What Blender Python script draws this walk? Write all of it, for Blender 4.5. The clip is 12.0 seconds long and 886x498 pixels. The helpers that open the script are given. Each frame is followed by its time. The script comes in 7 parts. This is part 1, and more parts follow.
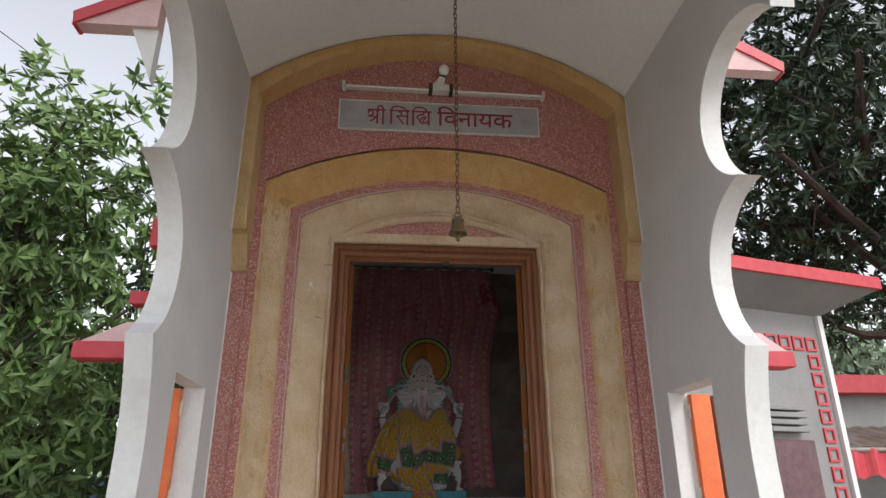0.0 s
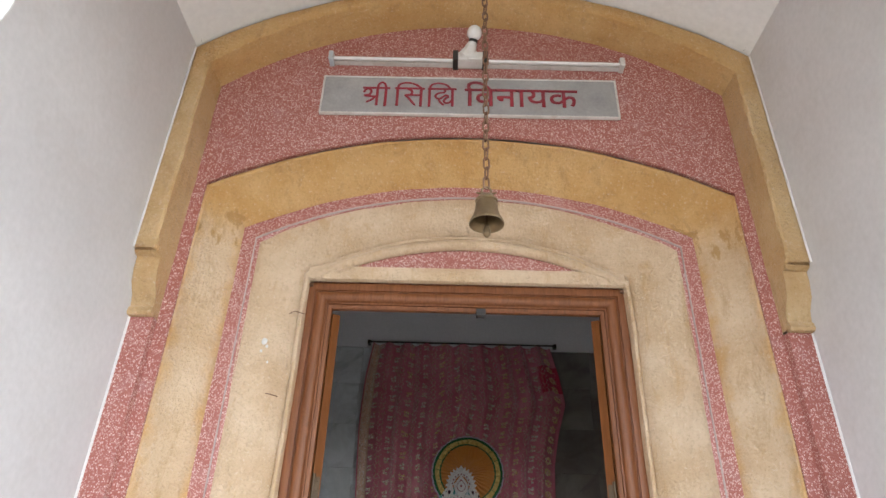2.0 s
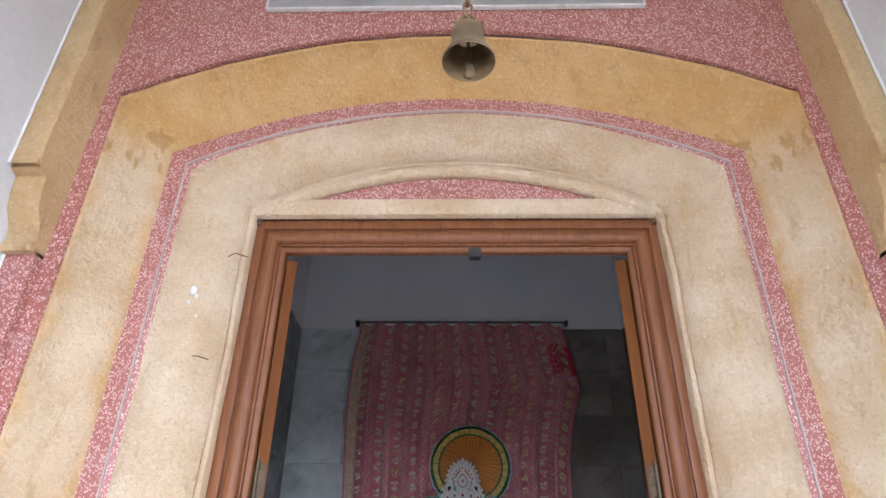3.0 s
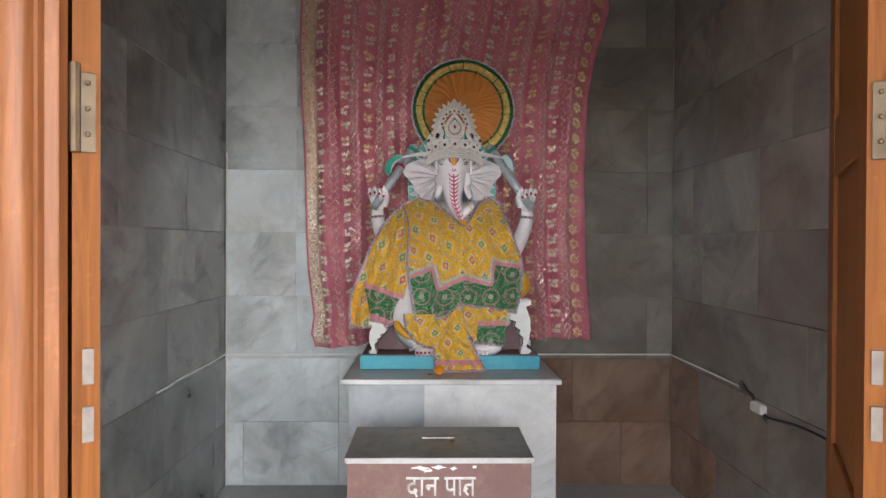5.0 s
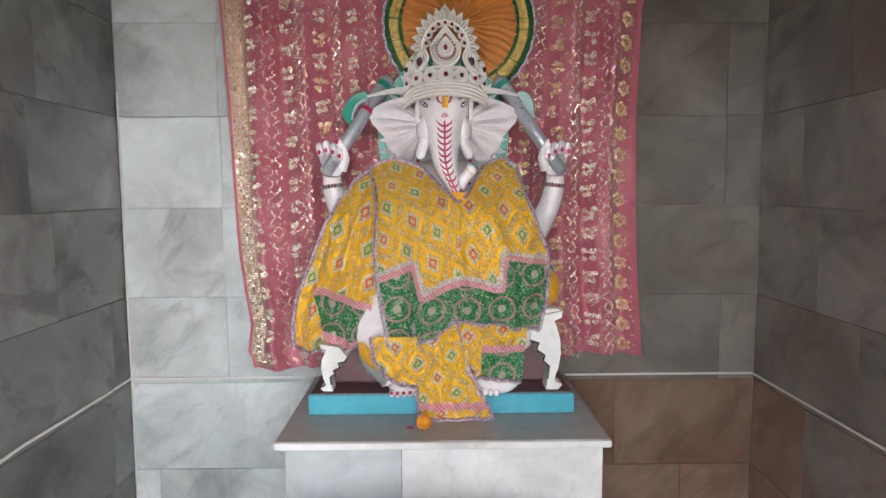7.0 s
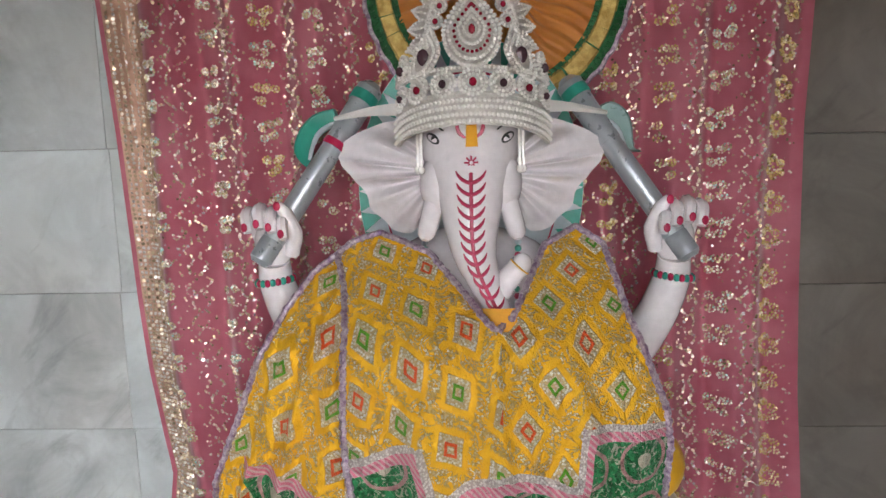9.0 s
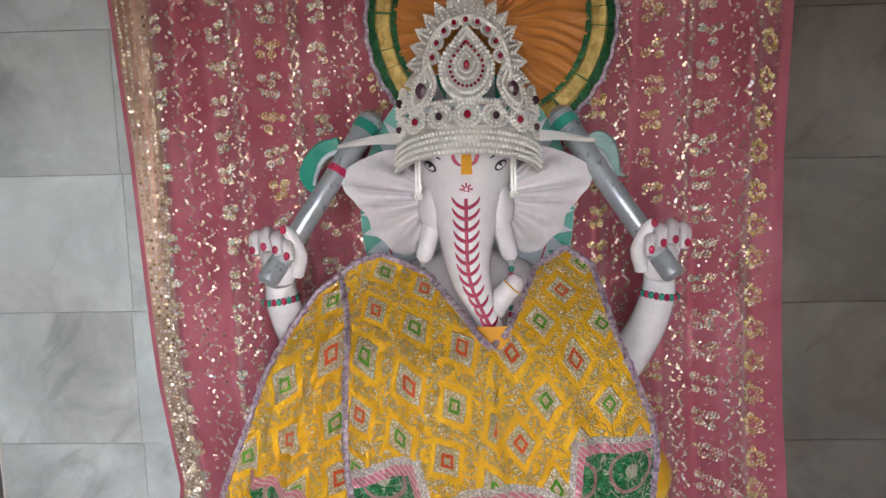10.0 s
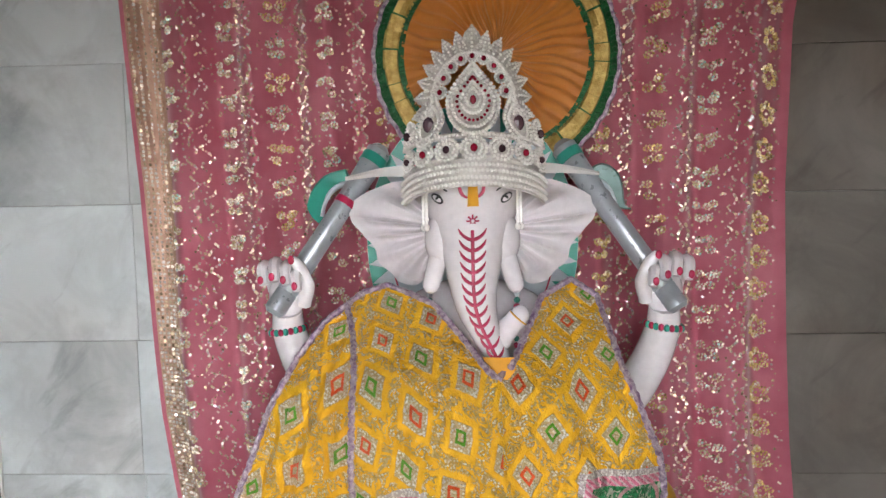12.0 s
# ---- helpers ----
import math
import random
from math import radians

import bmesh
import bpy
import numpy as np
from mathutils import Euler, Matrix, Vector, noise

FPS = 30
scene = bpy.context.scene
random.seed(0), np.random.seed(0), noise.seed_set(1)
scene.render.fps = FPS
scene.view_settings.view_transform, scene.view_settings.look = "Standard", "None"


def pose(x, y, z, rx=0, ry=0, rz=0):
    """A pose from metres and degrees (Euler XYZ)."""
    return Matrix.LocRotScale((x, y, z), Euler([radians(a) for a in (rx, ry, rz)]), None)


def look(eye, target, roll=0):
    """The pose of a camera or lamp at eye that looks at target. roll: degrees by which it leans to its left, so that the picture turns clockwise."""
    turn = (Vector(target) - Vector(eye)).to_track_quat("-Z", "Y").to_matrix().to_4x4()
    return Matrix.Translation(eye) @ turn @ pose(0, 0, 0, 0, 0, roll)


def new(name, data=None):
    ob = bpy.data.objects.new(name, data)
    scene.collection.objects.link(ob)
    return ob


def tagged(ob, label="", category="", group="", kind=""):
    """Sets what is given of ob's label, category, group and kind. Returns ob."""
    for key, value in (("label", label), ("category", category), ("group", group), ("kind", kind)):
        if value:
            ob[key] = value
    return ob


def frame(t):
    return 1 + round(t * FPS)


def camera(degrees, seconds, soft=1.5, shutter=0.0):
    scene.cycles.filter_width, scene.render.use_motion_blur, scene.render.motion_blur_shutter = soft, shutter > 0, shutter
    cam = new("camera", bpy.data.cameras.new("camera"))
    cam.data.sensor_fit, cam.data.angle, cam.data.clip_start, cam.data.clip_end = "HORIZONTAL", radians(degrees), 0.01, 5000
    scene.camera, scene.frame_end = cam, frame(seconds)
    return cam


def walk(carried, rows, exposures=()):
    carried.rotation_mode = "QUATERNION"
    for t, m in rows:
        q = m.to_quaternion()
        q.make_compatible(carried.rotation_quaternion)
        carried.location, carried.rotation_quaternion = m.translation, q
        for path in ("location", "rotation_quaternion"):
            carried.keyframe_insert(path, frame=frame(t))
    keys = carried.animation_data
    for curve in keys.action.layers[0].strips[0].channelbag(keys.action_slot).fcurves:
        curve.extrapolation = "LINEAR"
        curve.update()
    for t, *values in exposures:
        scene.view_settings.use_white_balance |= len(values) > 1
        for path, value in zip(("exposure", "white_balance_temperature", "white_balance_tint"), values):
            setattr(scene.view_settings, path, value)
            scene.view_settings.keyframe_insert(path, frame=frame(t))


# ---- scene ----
cam = camera(70.3, 12.0)
PATH = [
    (0, (0.493, 0.203, 0.808), (0.66, 2.068, 1.512), -0.2),
    (0.5, (0.525, 0.574, 0.864), (0.662, 2.423, 1.613), -0.5),
    (1, (0.678, 0.941, 0.87), (0.752, 2.777, 1.66), 0.1),
    (1.5, (0.73, 1.313, 0.92), (0.749, 3.123, 1.77), 1.5),
    (2, (0.739, 1.674, 1.088), (0.708, 3.41, 2.081), 1.8),
    (2.5, (0.802, 2.012, 1.151), (0.776, 3.708, 2.211), 0.9),
    (3, (0.809, 2.306, 1.143), (0.761, 4.036, 2.145), 0.7),
    (3.5, (0.728, 2.574, 1.163), (0.712, 4.415, 1.943), 0.3),
    (3.7, (0.729, 2.669, 1.149), (0.72, 4.554, 1.818), 0.5),
    (5.3, (0.716, 3.478, 1.29), (0.775, 5.475, 1.201), -0.1),
    (5.5, (0.737, 3.609, 1.281), (0.801, 5.605, 1.173), -0.4),
    (6, (0.816, 3.857, 1.387), (0.883, 5.853, 1.269), -0.3),
    (6.5, (0.812, 4.032, 1.397), (0.859, 6.026, 1.248), -0.5),
    (6.7, (0.792, 4.122, 1.394), (0.836, 6.114, 1.23), -0.4),
    (8.3, (0.825, 5.049, 1.497), (0.729, 7.024, 1.196), -0.8),
    (8.5, (0.814, 5.116, 1.544), (0.719, 7.089, 1.229), -1.1),
    (9, (0.823, 5.219, 1.623), (0.743, 7.198, 1.343), -1.2),
    (9.5, (0.834, 5.209, 1.625), (0.755, 7.192, 1.375), -1.2),
    (10, (0.833, 5.158, 1.64), (0.75, 7.143, 1.412), -1.3),
    (10.5, (0.832, 5.136, 1.647), (0.749, 7.125, 1.459), -1.3),
    (11, (0.823, 5.14, 1.645), (0.738, 7.131, 1.476), -1.2),
    (11.5, (0.822, 5.142, 1.647), (0.736, 7.134, 1.492), -1.1),
    (12, (0.824, 5.146, 1.644), (0.739, 7.14, 1.509), -1.1),
]
EXPOSURES = [(0.0, 0.92, 6400, 11), (1.0, 1.22, 6300, 11), (1.5, 1.70, 6200, 11), (2.0, 2.42, 6050, 11), (2.5, 2.66, 5850, 12), (3.5, 2.72, 5250, 13), (3.7, 2.85, 5250, 13), (4.5, 2.8, 6100, 12), (5.3, 3.85, 6450, 12), (6.5, 3.95, 6400, 12), (8.3, 3.68, 6450, 11), (9.0, 3.66, 6400, 12), (10.2, 3.72, 6350, 12), (11.0, 3.88, 6350, 12), (12.0, 3.9, 6350, 12)]
walk(cam, [(t, look(eye, target, roll)) for t, eye, target, roll in PATH], EXPOSURES)

# ---- world, sun and sky ----
world = bpy.data.worlds.new("overcast_sky")
scene.world = world
world.use_nodes = True
wt = world.node_tree
wt.nodes.clear()
sky = wt.nodes.new("ShaderNodeTexSky")
sky.sky_type, sky.sun_disc = "NISHITA", False
sky.sun_elevation, sky.sun_rotation = radians(42), radians(140)
sky_grey = wt.nodes.new("ShaderNodeHueSaturation")
sky_grey.inputs["Saturation"].default_value = 0.2
sky_out = wt.nodes.new("ShaderNodeOutputWorld")
sky_bg = wt.nodes.new("ShaderNodeBackground")
sky_bg.inputs["Strength"].default_value = 0.15
wt.links.new(sky.outputs[0], sky_grey.inputs["Color"])
wt.links.new(sky_grey.outputs[0], sky_bg.inputs["Color"])
wt.links.new(sky_bg.outputs[0], sky_out.inputs["Surface"])
sun = new("sun", bpy.data.lights.new("sun", "SUN"))
sun.data.energy, sun.data.angle, sun.data.color = 0.9, radians(14), (1.0, 0.96, 0.9)
sun.matrix_world = look((7, -7, 9), (0.8, 2, 0))


# ---- small tools ----
BASE = {}


def thing(name, base, label, category, group="", kind=""):
    ob = new(name)
    ob.empty_display_size = 0.1
    ob.location = base
    BASE[ob.name] = Vector(base)
    return tagged(ob, label, category, group, kind)


def mesh_of(name, bm, mats, smooth=False):
    me = bpy.data.meshes.new(name)
    bmesh.ops.recalc_face_normals(bm, faces=bm.faces)
    bm.to_mesh(me)
    bm.free()
    for m in mats if isinstance(mats, (list, tuple)) else [mats]:
        me.materials.append(m)
    if smooth:
        me.polygons.foreach_set("use_smooth", [True] * len(me.polygons))
        if smooth != "all":
            me.set_sharp_from_angle(angle=radians(38))
    return me


def part(name, bm, mats, parent, label="", smooth=False):
    ob = new(name, mesh_of(name, bm, mats, smooth))
    ob.parent = parent
    ob.matrix_parent_inverse = Matrix.Translation(-BASE.get(parent.name, Vector()))
    return tagged(ob, label)


def single(name, bm, mats, label, category, group="", kind="", smooth=False):
    return tagged(new(name, mesh_of(name, bm, mats, smooth)), label, category, group, kind)


def quads(bm, rings, closed=True, caps=False, mi=0):
    """Skins rows of points, each row as long as the next."""
    rows = [[bm.verts.new(p) for p in r] for r in rings]
    n = len(rows[0])
    for a, b in zip(rows, rows[1:]):
        for i in range(n if closed else n - 1):
            j = (i + 1) % n
            f = bm.faces.new((a[i], a[j], b[j], b[i]))
            f.material_index = mi
    if caps and closed:
        for r in (rows[0], rows[-1]):
            bm.faces.new(r).material_index = mi
    return rows


def box(bm, x0, x1, y0, y1, z0, z1, b=0.0, mi=0):
    def ring(z, s):
        return [(x0 + s, y0 + s, z), (x1 - s, y0 + s, z), (x1 - s, y1 - s, z), (x0 + s, y1 - s, z)]
    if b:
        quads(bm, [ring(z0, b), ring(z0 + b, 0), ring(z1 - b, 0), ring(z1, b)], caps=True, mi=mi)
    else:
        quads(bm, [ring(z0, 0), ring(z1, 0)], caps=True, mi=mi)


def tube(bm, pts, radii, seg=10, mi=0, flat=1.0):
    pts = [Vector(p) for p in pts]
    if not isinstance(radii, (list, tuple)):
        radii = [radii] * len(pts)
    rings, side = [], None
    for i, p in enumerate(pts):
        d = (pts[min(i + 1, len(pts) - 1)] - pts[max(i - 1, 0)]).normalized()
        if side is None:
            side = d.cross(Vector((0, 1, 0)) if abs(d.y) < 0.9 else Vector((1, 0, 0))).normalized()
        side = (side - d * side.dot(d)).normalized()
        up = d.cross(side)
        rings.append([p + (side * math.cos(a) + up * math.sin(a) * flat) * radii[i] for a in [2 * math.pi * k / seg for k in range(seg)]])
    quads(bm, rings, caps=True, mi=mi)


def smooth_path(pts, n=8):
    """Catmull-Rom through the points."""
    P = [Vector(p) for p in pts]
    P = [2 * P[0] - P[1]] + P + [2 * P[-1] - P[-2]]
    out = []
    for i in range(1, len(P) - 2):
        for k in range(n):
            t = k / n
            out.append(0.5 * (2 * P[i] + (P[i + 1] - P[i - 1]) * t + (2 * P[i - 1] - 5 * P[i] + 4 * P[i + 1] - P[i + 2]) * t * t + (3 * P[i] - P[i - 1] - 3 * P[i + 1] + P[i + 2]) * t ** 3))
    return out + [P[-2]]


def blob(bm, c, r, seg=20, rows=12, mi=0, rot=None):
    c, rot = Vector(c), rot or Matrix.Identity(3)
    rings = []
    for i in range(rows + 1):
        t = math.pi * (0.02 + 0.96 * i / rows)
        rings.append([c + rot @ Vector((r[0] * math.sin(t) * math.cos(a), r[1] * math.sin(t) * math.sin(a), r[2] * math.cos(t))) for a in [2 * math.pi * k / seg for k in range(seg)]])
    quads(bm, rings, caps=True, mi=mi)


def prism(bm, loops, place, depth0, depth1, mi=0):
    """A flat outline with holes, given thickness; place(a, b, d) gives the point."""
    tmp = bmesh.new()
    edges = []
    for lp in loops:
        vs = [tmp.verts.new((a, b, 0)) for a, b in lp]
        edges += [tmp.edges.new((vs[i], vs[(i + 1) % len(vs)])) for i in range(len(vs))]
    bmesh.ops.triangle_fill(tmp, use_beauty=True, edges=edges, normal=(0, 0, 1))
    tmp.verts.index_update()
    flat = [(v.co.x, v.co.y) for v in tmp.verts]
    tris = [[v.index for v in f.verts] for f in tmp.faces]
    tmp.free()
    for d in (depth0, depth1):
        vs = [bm.verts.new(place(a, b, d)) for a, b in flat]
        for t in tris:
            bm.faces.new([vs[i] for i in t]).material_index = mi
    for lp in loops:
        quads(bm, [[place(a, b, depth0) for a, b in lp], [place(a, b, depth1) for a, b in lp]], mi=mi)
    bmesh.ops.remove_doubles(bm, verts=bm.verts, dist=1e-5)


def lathe(bm, c, prof, seg=24, mi=0):
    quads(bm, [[(c[0] + r * math.cos(a), c[1] + r * math.sin(a), c[2] + z) for a in [2 * math.pi * k / seg for k in range(seg)]] for r, z in prof], mi=mi)


# ---- materials ----
class Nodes:
    def __init__(self, name):
        self.m = bpy.data.materials.new(name)
        self.m.use_nodes = True
        self.t = self.m.node_tree
        self.b = self.t.nodes["Principled BSDF"]

    def add(self, kind, **values):
        n = self.t.nodes.new(kind)
        for k, v in values.items():
            n.inputs[k].default_value = v
        return n

    def link(self, a, b):
        self.t.links.new(a, b)

    def feed(self, sock, v):
        if isinstance(v, bpy.types.NodeSocket):
            self.link(v, sock)
        else:
            sock.default_value = v

    def math(self, op, a, b=0.0, c=0.0):
        n = self.t.nodes.new("ShaderNodeMath")
        n.operation = op
        for s, v in zip(n.inputs, (a, b, c)):
            self.feed(s, v)
        return n.outputs[0]

    def mix(self, f, a, b):
        n = self.t.nodes.new("ShaderNodeMix")
        n.data_type = "RGBA"
        self.feed(n.inputs[0], f)
        self.feed(n.inputs[6], (*a, 1) if isinstance(a, tuple) else a)
        self.feed(n.inputs[7], (*b, 1) if isinstance(b, tuple) else b)
        return n.outputs[2]

    def coords(self, scale=(1, 1, 1)):
        c = self.t.nodes.new("ShaderNodeTexCoord")
        mp = self.t.nodes.new("ShaderNodeMapping")
        mp.inputs["Scale"].default_value = scale
        self.link(c.outputs["Object"], mp.inputs["Vector"])
        return mp.outputs[0]

    def xyz(self):
        c = self.t.nodes.new("ShaderNodeTexCoord")
        s = self.t.nodes.new("ShaderNodeSeparateXYZ")
        self.link(c.outputs["Object"], s.inputs[0])
        return s.outputs[0], s.outputs[1], s.outputs[2]

    def noise(self, scale, detail=4.0, vec=None, rough=0.55, distort=0.0):
        n = self.add("ShaderNodeTexNoise", Scale=scale, Detail=detail, Roughness=rough, Distortion=distort)
        self.link(vec or self.coords(), n.inputs["Vector"])
        return n.outputs["Fac"]

    def ramp(self, f, stops):
        n = self.t.nodes.new("ShaderNodeValToRGB")
        e = n.color_ramp.elements
        while len(e) < len(stops):
            e.new(0.5)
        for el, (p, c) in zip(e, stops):
            el.position = p
            el.color = (c, c, c, 1) if isinstance(c, (int, float)) else (*c, 1)
        self.link(f, n.inputs[0])
        return n.outputs[0]

    def bump(self, h, strength=0.3, dist=0.005):
        n = self.add("ShaderNodeBump", Strength=strength, Distance=dist)
        self.link(h, n.inputs["Height"])
        self.link(n.outputs[0], self.b.inputs["Normal"])

    def finish(self, col, rough=0.5, metal=0.0, **more):
        self.feed(self.b.inputs["Base Color"], (*col, 1) if isinstance(col, tuple) else col)
        self.feed(self.b.inputs["Roughness"], rough)
        self.feed(self.b.inputs["Metallic"], metal)
        for k, v in more.items():
            self.b.inputs[k.replace("_", " ")].default_value = v
        return self.m


def worn(name, c1, c2, c3=None, rough=0.5, metal=0.0, big=3.0, fine=60.0, bump=0.15, dist=0.003, stain=0.35, **more):
    """Paint, stone or metal: two tones in broad clouds, a stain tone in patches, fine relief."""
    n = Nodes(name)
    col = n.mix(n.ramp(n.noise(big, 5), [(0.35, 0.0), (0.65, 1.0)]), c1, c2)
    if c3:
        col = n.mix(n.math("MULTIPLY", n.ramp(n.noise(big * 2.7, 8, rough=0.7), [(0.52, 0.0), (0.72, 1.0)]), stain), col, c3)
    fine_n = n.noise(fine, 6)
    col = n.mix(n.math("MULTIPLY", n.ramp(fine_n, [(0.3, 1.0), (0.7, 0.0)]), 0.22), col, tuple(0.6 * v for v in c1))
    n.bump(fine_n, bump, dist)
    r = n.math("ADD", rough - 0.1, n.math("MULTIPLY", n.noise(big * 5, 4), 0.2))
    return n.finish(col, r, metal, **more)


def terrazzo():
    n = Nodes("pink_terrazzo")
    v = n.add("ShaderNodeTexVoronoi", Scale=185.0, Randomness=1.0)
    n.link(n.coords((1, 1, 0.8)), v.inputs["Vector"])
    grit = n.add("ShaderNodeTexVoronoi", Scale=330.0, Randomness=1.0)
    n.link(n.coords(), grit.inputs["Vector"])
    chip = n.ramp(v.outputs["Distance"], [(0.40, 1.0), (0.50, 0.0)])
    tone = n.add("ShaderNodeSeparateColor")
    n.link(v.outputs["Color"], tone.inputs[0])
    sel = n.ramp(tone.outputs[0], [(0.26, 0.0), (0.36, 1.0)])
    stone = n.mix(tone.outputs[1], (0.55, 0.32, 0.28), (0.86, 0.71, 0.65))
    base = n.mix(n.noise(5, 5), (0.30, 0.086, 0.066), (0.38, 0.13, 0.105))
    base = n.mix(n.math("MULTIPLY", n.ramp(grit.outputs["Distance"], [(0.2, 1.0), (0.45, 0.0)]), 0.28), base, (0.62, 0.40, 0.36))
    col = n.mix(n.math("MULTIPLY", n.math("MULTIPLY", chip, sel), 0.75), base, stone)
    col = n.mix(n.math("MULTIPLY", n.ramp(n.noise(9, 6), [(0.58, 0.0), (0.78, 1.0)]), 0.3), col, (0.55, 0.4, 0.4))
    n.bump(chip, 0.45, 0.003)
    return n.finish(col, n.math("MULTIPLY_ADD", chip, -0.12, 0.42))


def marble(name, light, dark, warm, rough=0.22, smudge=0.5):
    n = Nodes(name)
    info = n.t.nodes.new("ShaderNodeObjectInfo")
    geo = n.t.nodes.new("ShaderNodeNewGeometry")
    shift = n.t.nodes.new("ShaderNodeVectorMath")
    shift.operation = "ADD"
    comb = n.t.nodes.new("ShaderNodeCombineXYZ")
    for i, k in enumerate((37.0, 53.0, 71.0)):
        n.link(n.math("MULTIPLY", info.outputs["Random"], k), comb.inputs[i])
    mp = n.add("ShaderNodeMapping", Scale=(1.0, 1.0, 1.0), Rotation=(0.5, 0.6, 0.3))
    n.link(geo.outputs["Position"], mp.inputs["Vector"])
    n.link(mp.outputs[0], shift.inputs[0])
    n.link(comb.outputs[0], shift.inputs[1])
    cloud = n.noise(1.7, 3, shift.outputs[0], 0.5, 0.9)
    vein = n.math("ABSOLUTE", n.math("SUBTRACT", n.noise(1.7, 8, shift.outputs[0], 0.62, 2.6), 0.5))
    col = n.mix(n.ramp(cloud, [(0.34, 0.0), (0.68, 1.0)]), light, dark)
    col = n.mix(n.math("MULTIPLY", n.ramp(vein, [(0.0, 1.0), (0.09, 0.0)]), 0.16), col, tuple(0.45 * v for v in dark))
    col = n.mix(n.math("MULTIPLY", n.ramp(n.noise(1.3, 3, shift.outputs[0]), [(0.5, 0.0), (0.7, 1.0)]), 0.55), col, warm)
    dirt = n.noise(2.6, 6, shift.outputs[0], 0.6, 0.6)
    col = n.mix(n.math("MULTIPLY", n.ramp(dirt, [(0.50, 0.0), (0.70, 1.0)]), smudge), col, tuple(0.5 * v for v in dark))
    streak_vec = n.add("ShaderNodeMapping", Scale=(1.0, 1.0, 2.4), Rotation=(0.35, 0.5, 0.2))
    n.link(shift.outputs[0], streak_vec.inputs["Vector"])
    streak = n.noise(2.1, 5, streak_vec.outputs[0], 0.62, 1.6)
    col = n.mix(n.math("MULTIPLY", n.ramp(streak, [(0.55, 0.0), (0.66, 0.8), (0.78, 1.0)]), 0.62 * smudge + 0.06), col, tuple(0.42 * v for v in dark))
    tint = n.math("ADD", 0.92, n.math("MULTIPLY", info.outputs["Random"], 0.15))
    hsv = n.add("ShaderNodeHueSaturation")
    n.link(tint, hsv.inputs["Value"])
    n.link(col, hsv.inputs["Color"])
    smear = n.noise(14, 6, shift.outputs[0])
    if rough < 0.28:
        n.bump(smear, 0.015, 0.002)
    return n.finish(hsv.outputs[0], n.math("ADD", rough - 0.06, n.math("MULTIPLY", smear, 0.07)))


def wood(name, c1, c2, rough=0.35, coat=0.3, gloss=0.5):
    n = Nodes(name)
    grain = n.noise(26, 7, n.coords((3.0, 3.0, 0.16)), 0.6, 0.8)
    col = n.mix(n.ramp(grain, [(0.3, 0.0), (0.7, 1.0)]), c1, c2)
    scuff = n.ramp(n.noise(17, 8, rough=0.75), [(0.58, 0.0), (0.74, 1.0)])
    col = n.mix(n.math("MULTIPLY", scuff, 0.3), col, tuple(min(1, 1.7 * v + 0.05) for v in c2))
    n.bump(grain, 0.12, 0.002)
    return n.finish(col, n.math("ADD", rough, n.math("MULTIPLY", scuff, 0.25)), Coat_Weight=coat, Specular_IOR_Level=gloss)


M_PLASTER = worn("white_limewash", (0.65, 0.646, 0.65), (0.575, 0.567, 0.567), (0.47, 0.43, 0.40), 0.75, big=1.3, fine=45, bump=0.1, stain=0.25)
M_CEIL = worn("white_ceiling_paint", (0.82, 0.82, 0.80), (0.77, 0.77, 0.75), None, 0.8, big=1.2, fine=40, bump=0.06)
# whiter than the limewash, for the light on jambs; also plain white paint
M_EDGE = worn("white_paint_and_lit_jamb", (0.78, 0.78, 0.77), (0.7, 0.7, 0.68), (0.5, 0.47, 0.42), 0.7, big=2, fine=50, stain=0.4)
M_TERR = terrazzo()


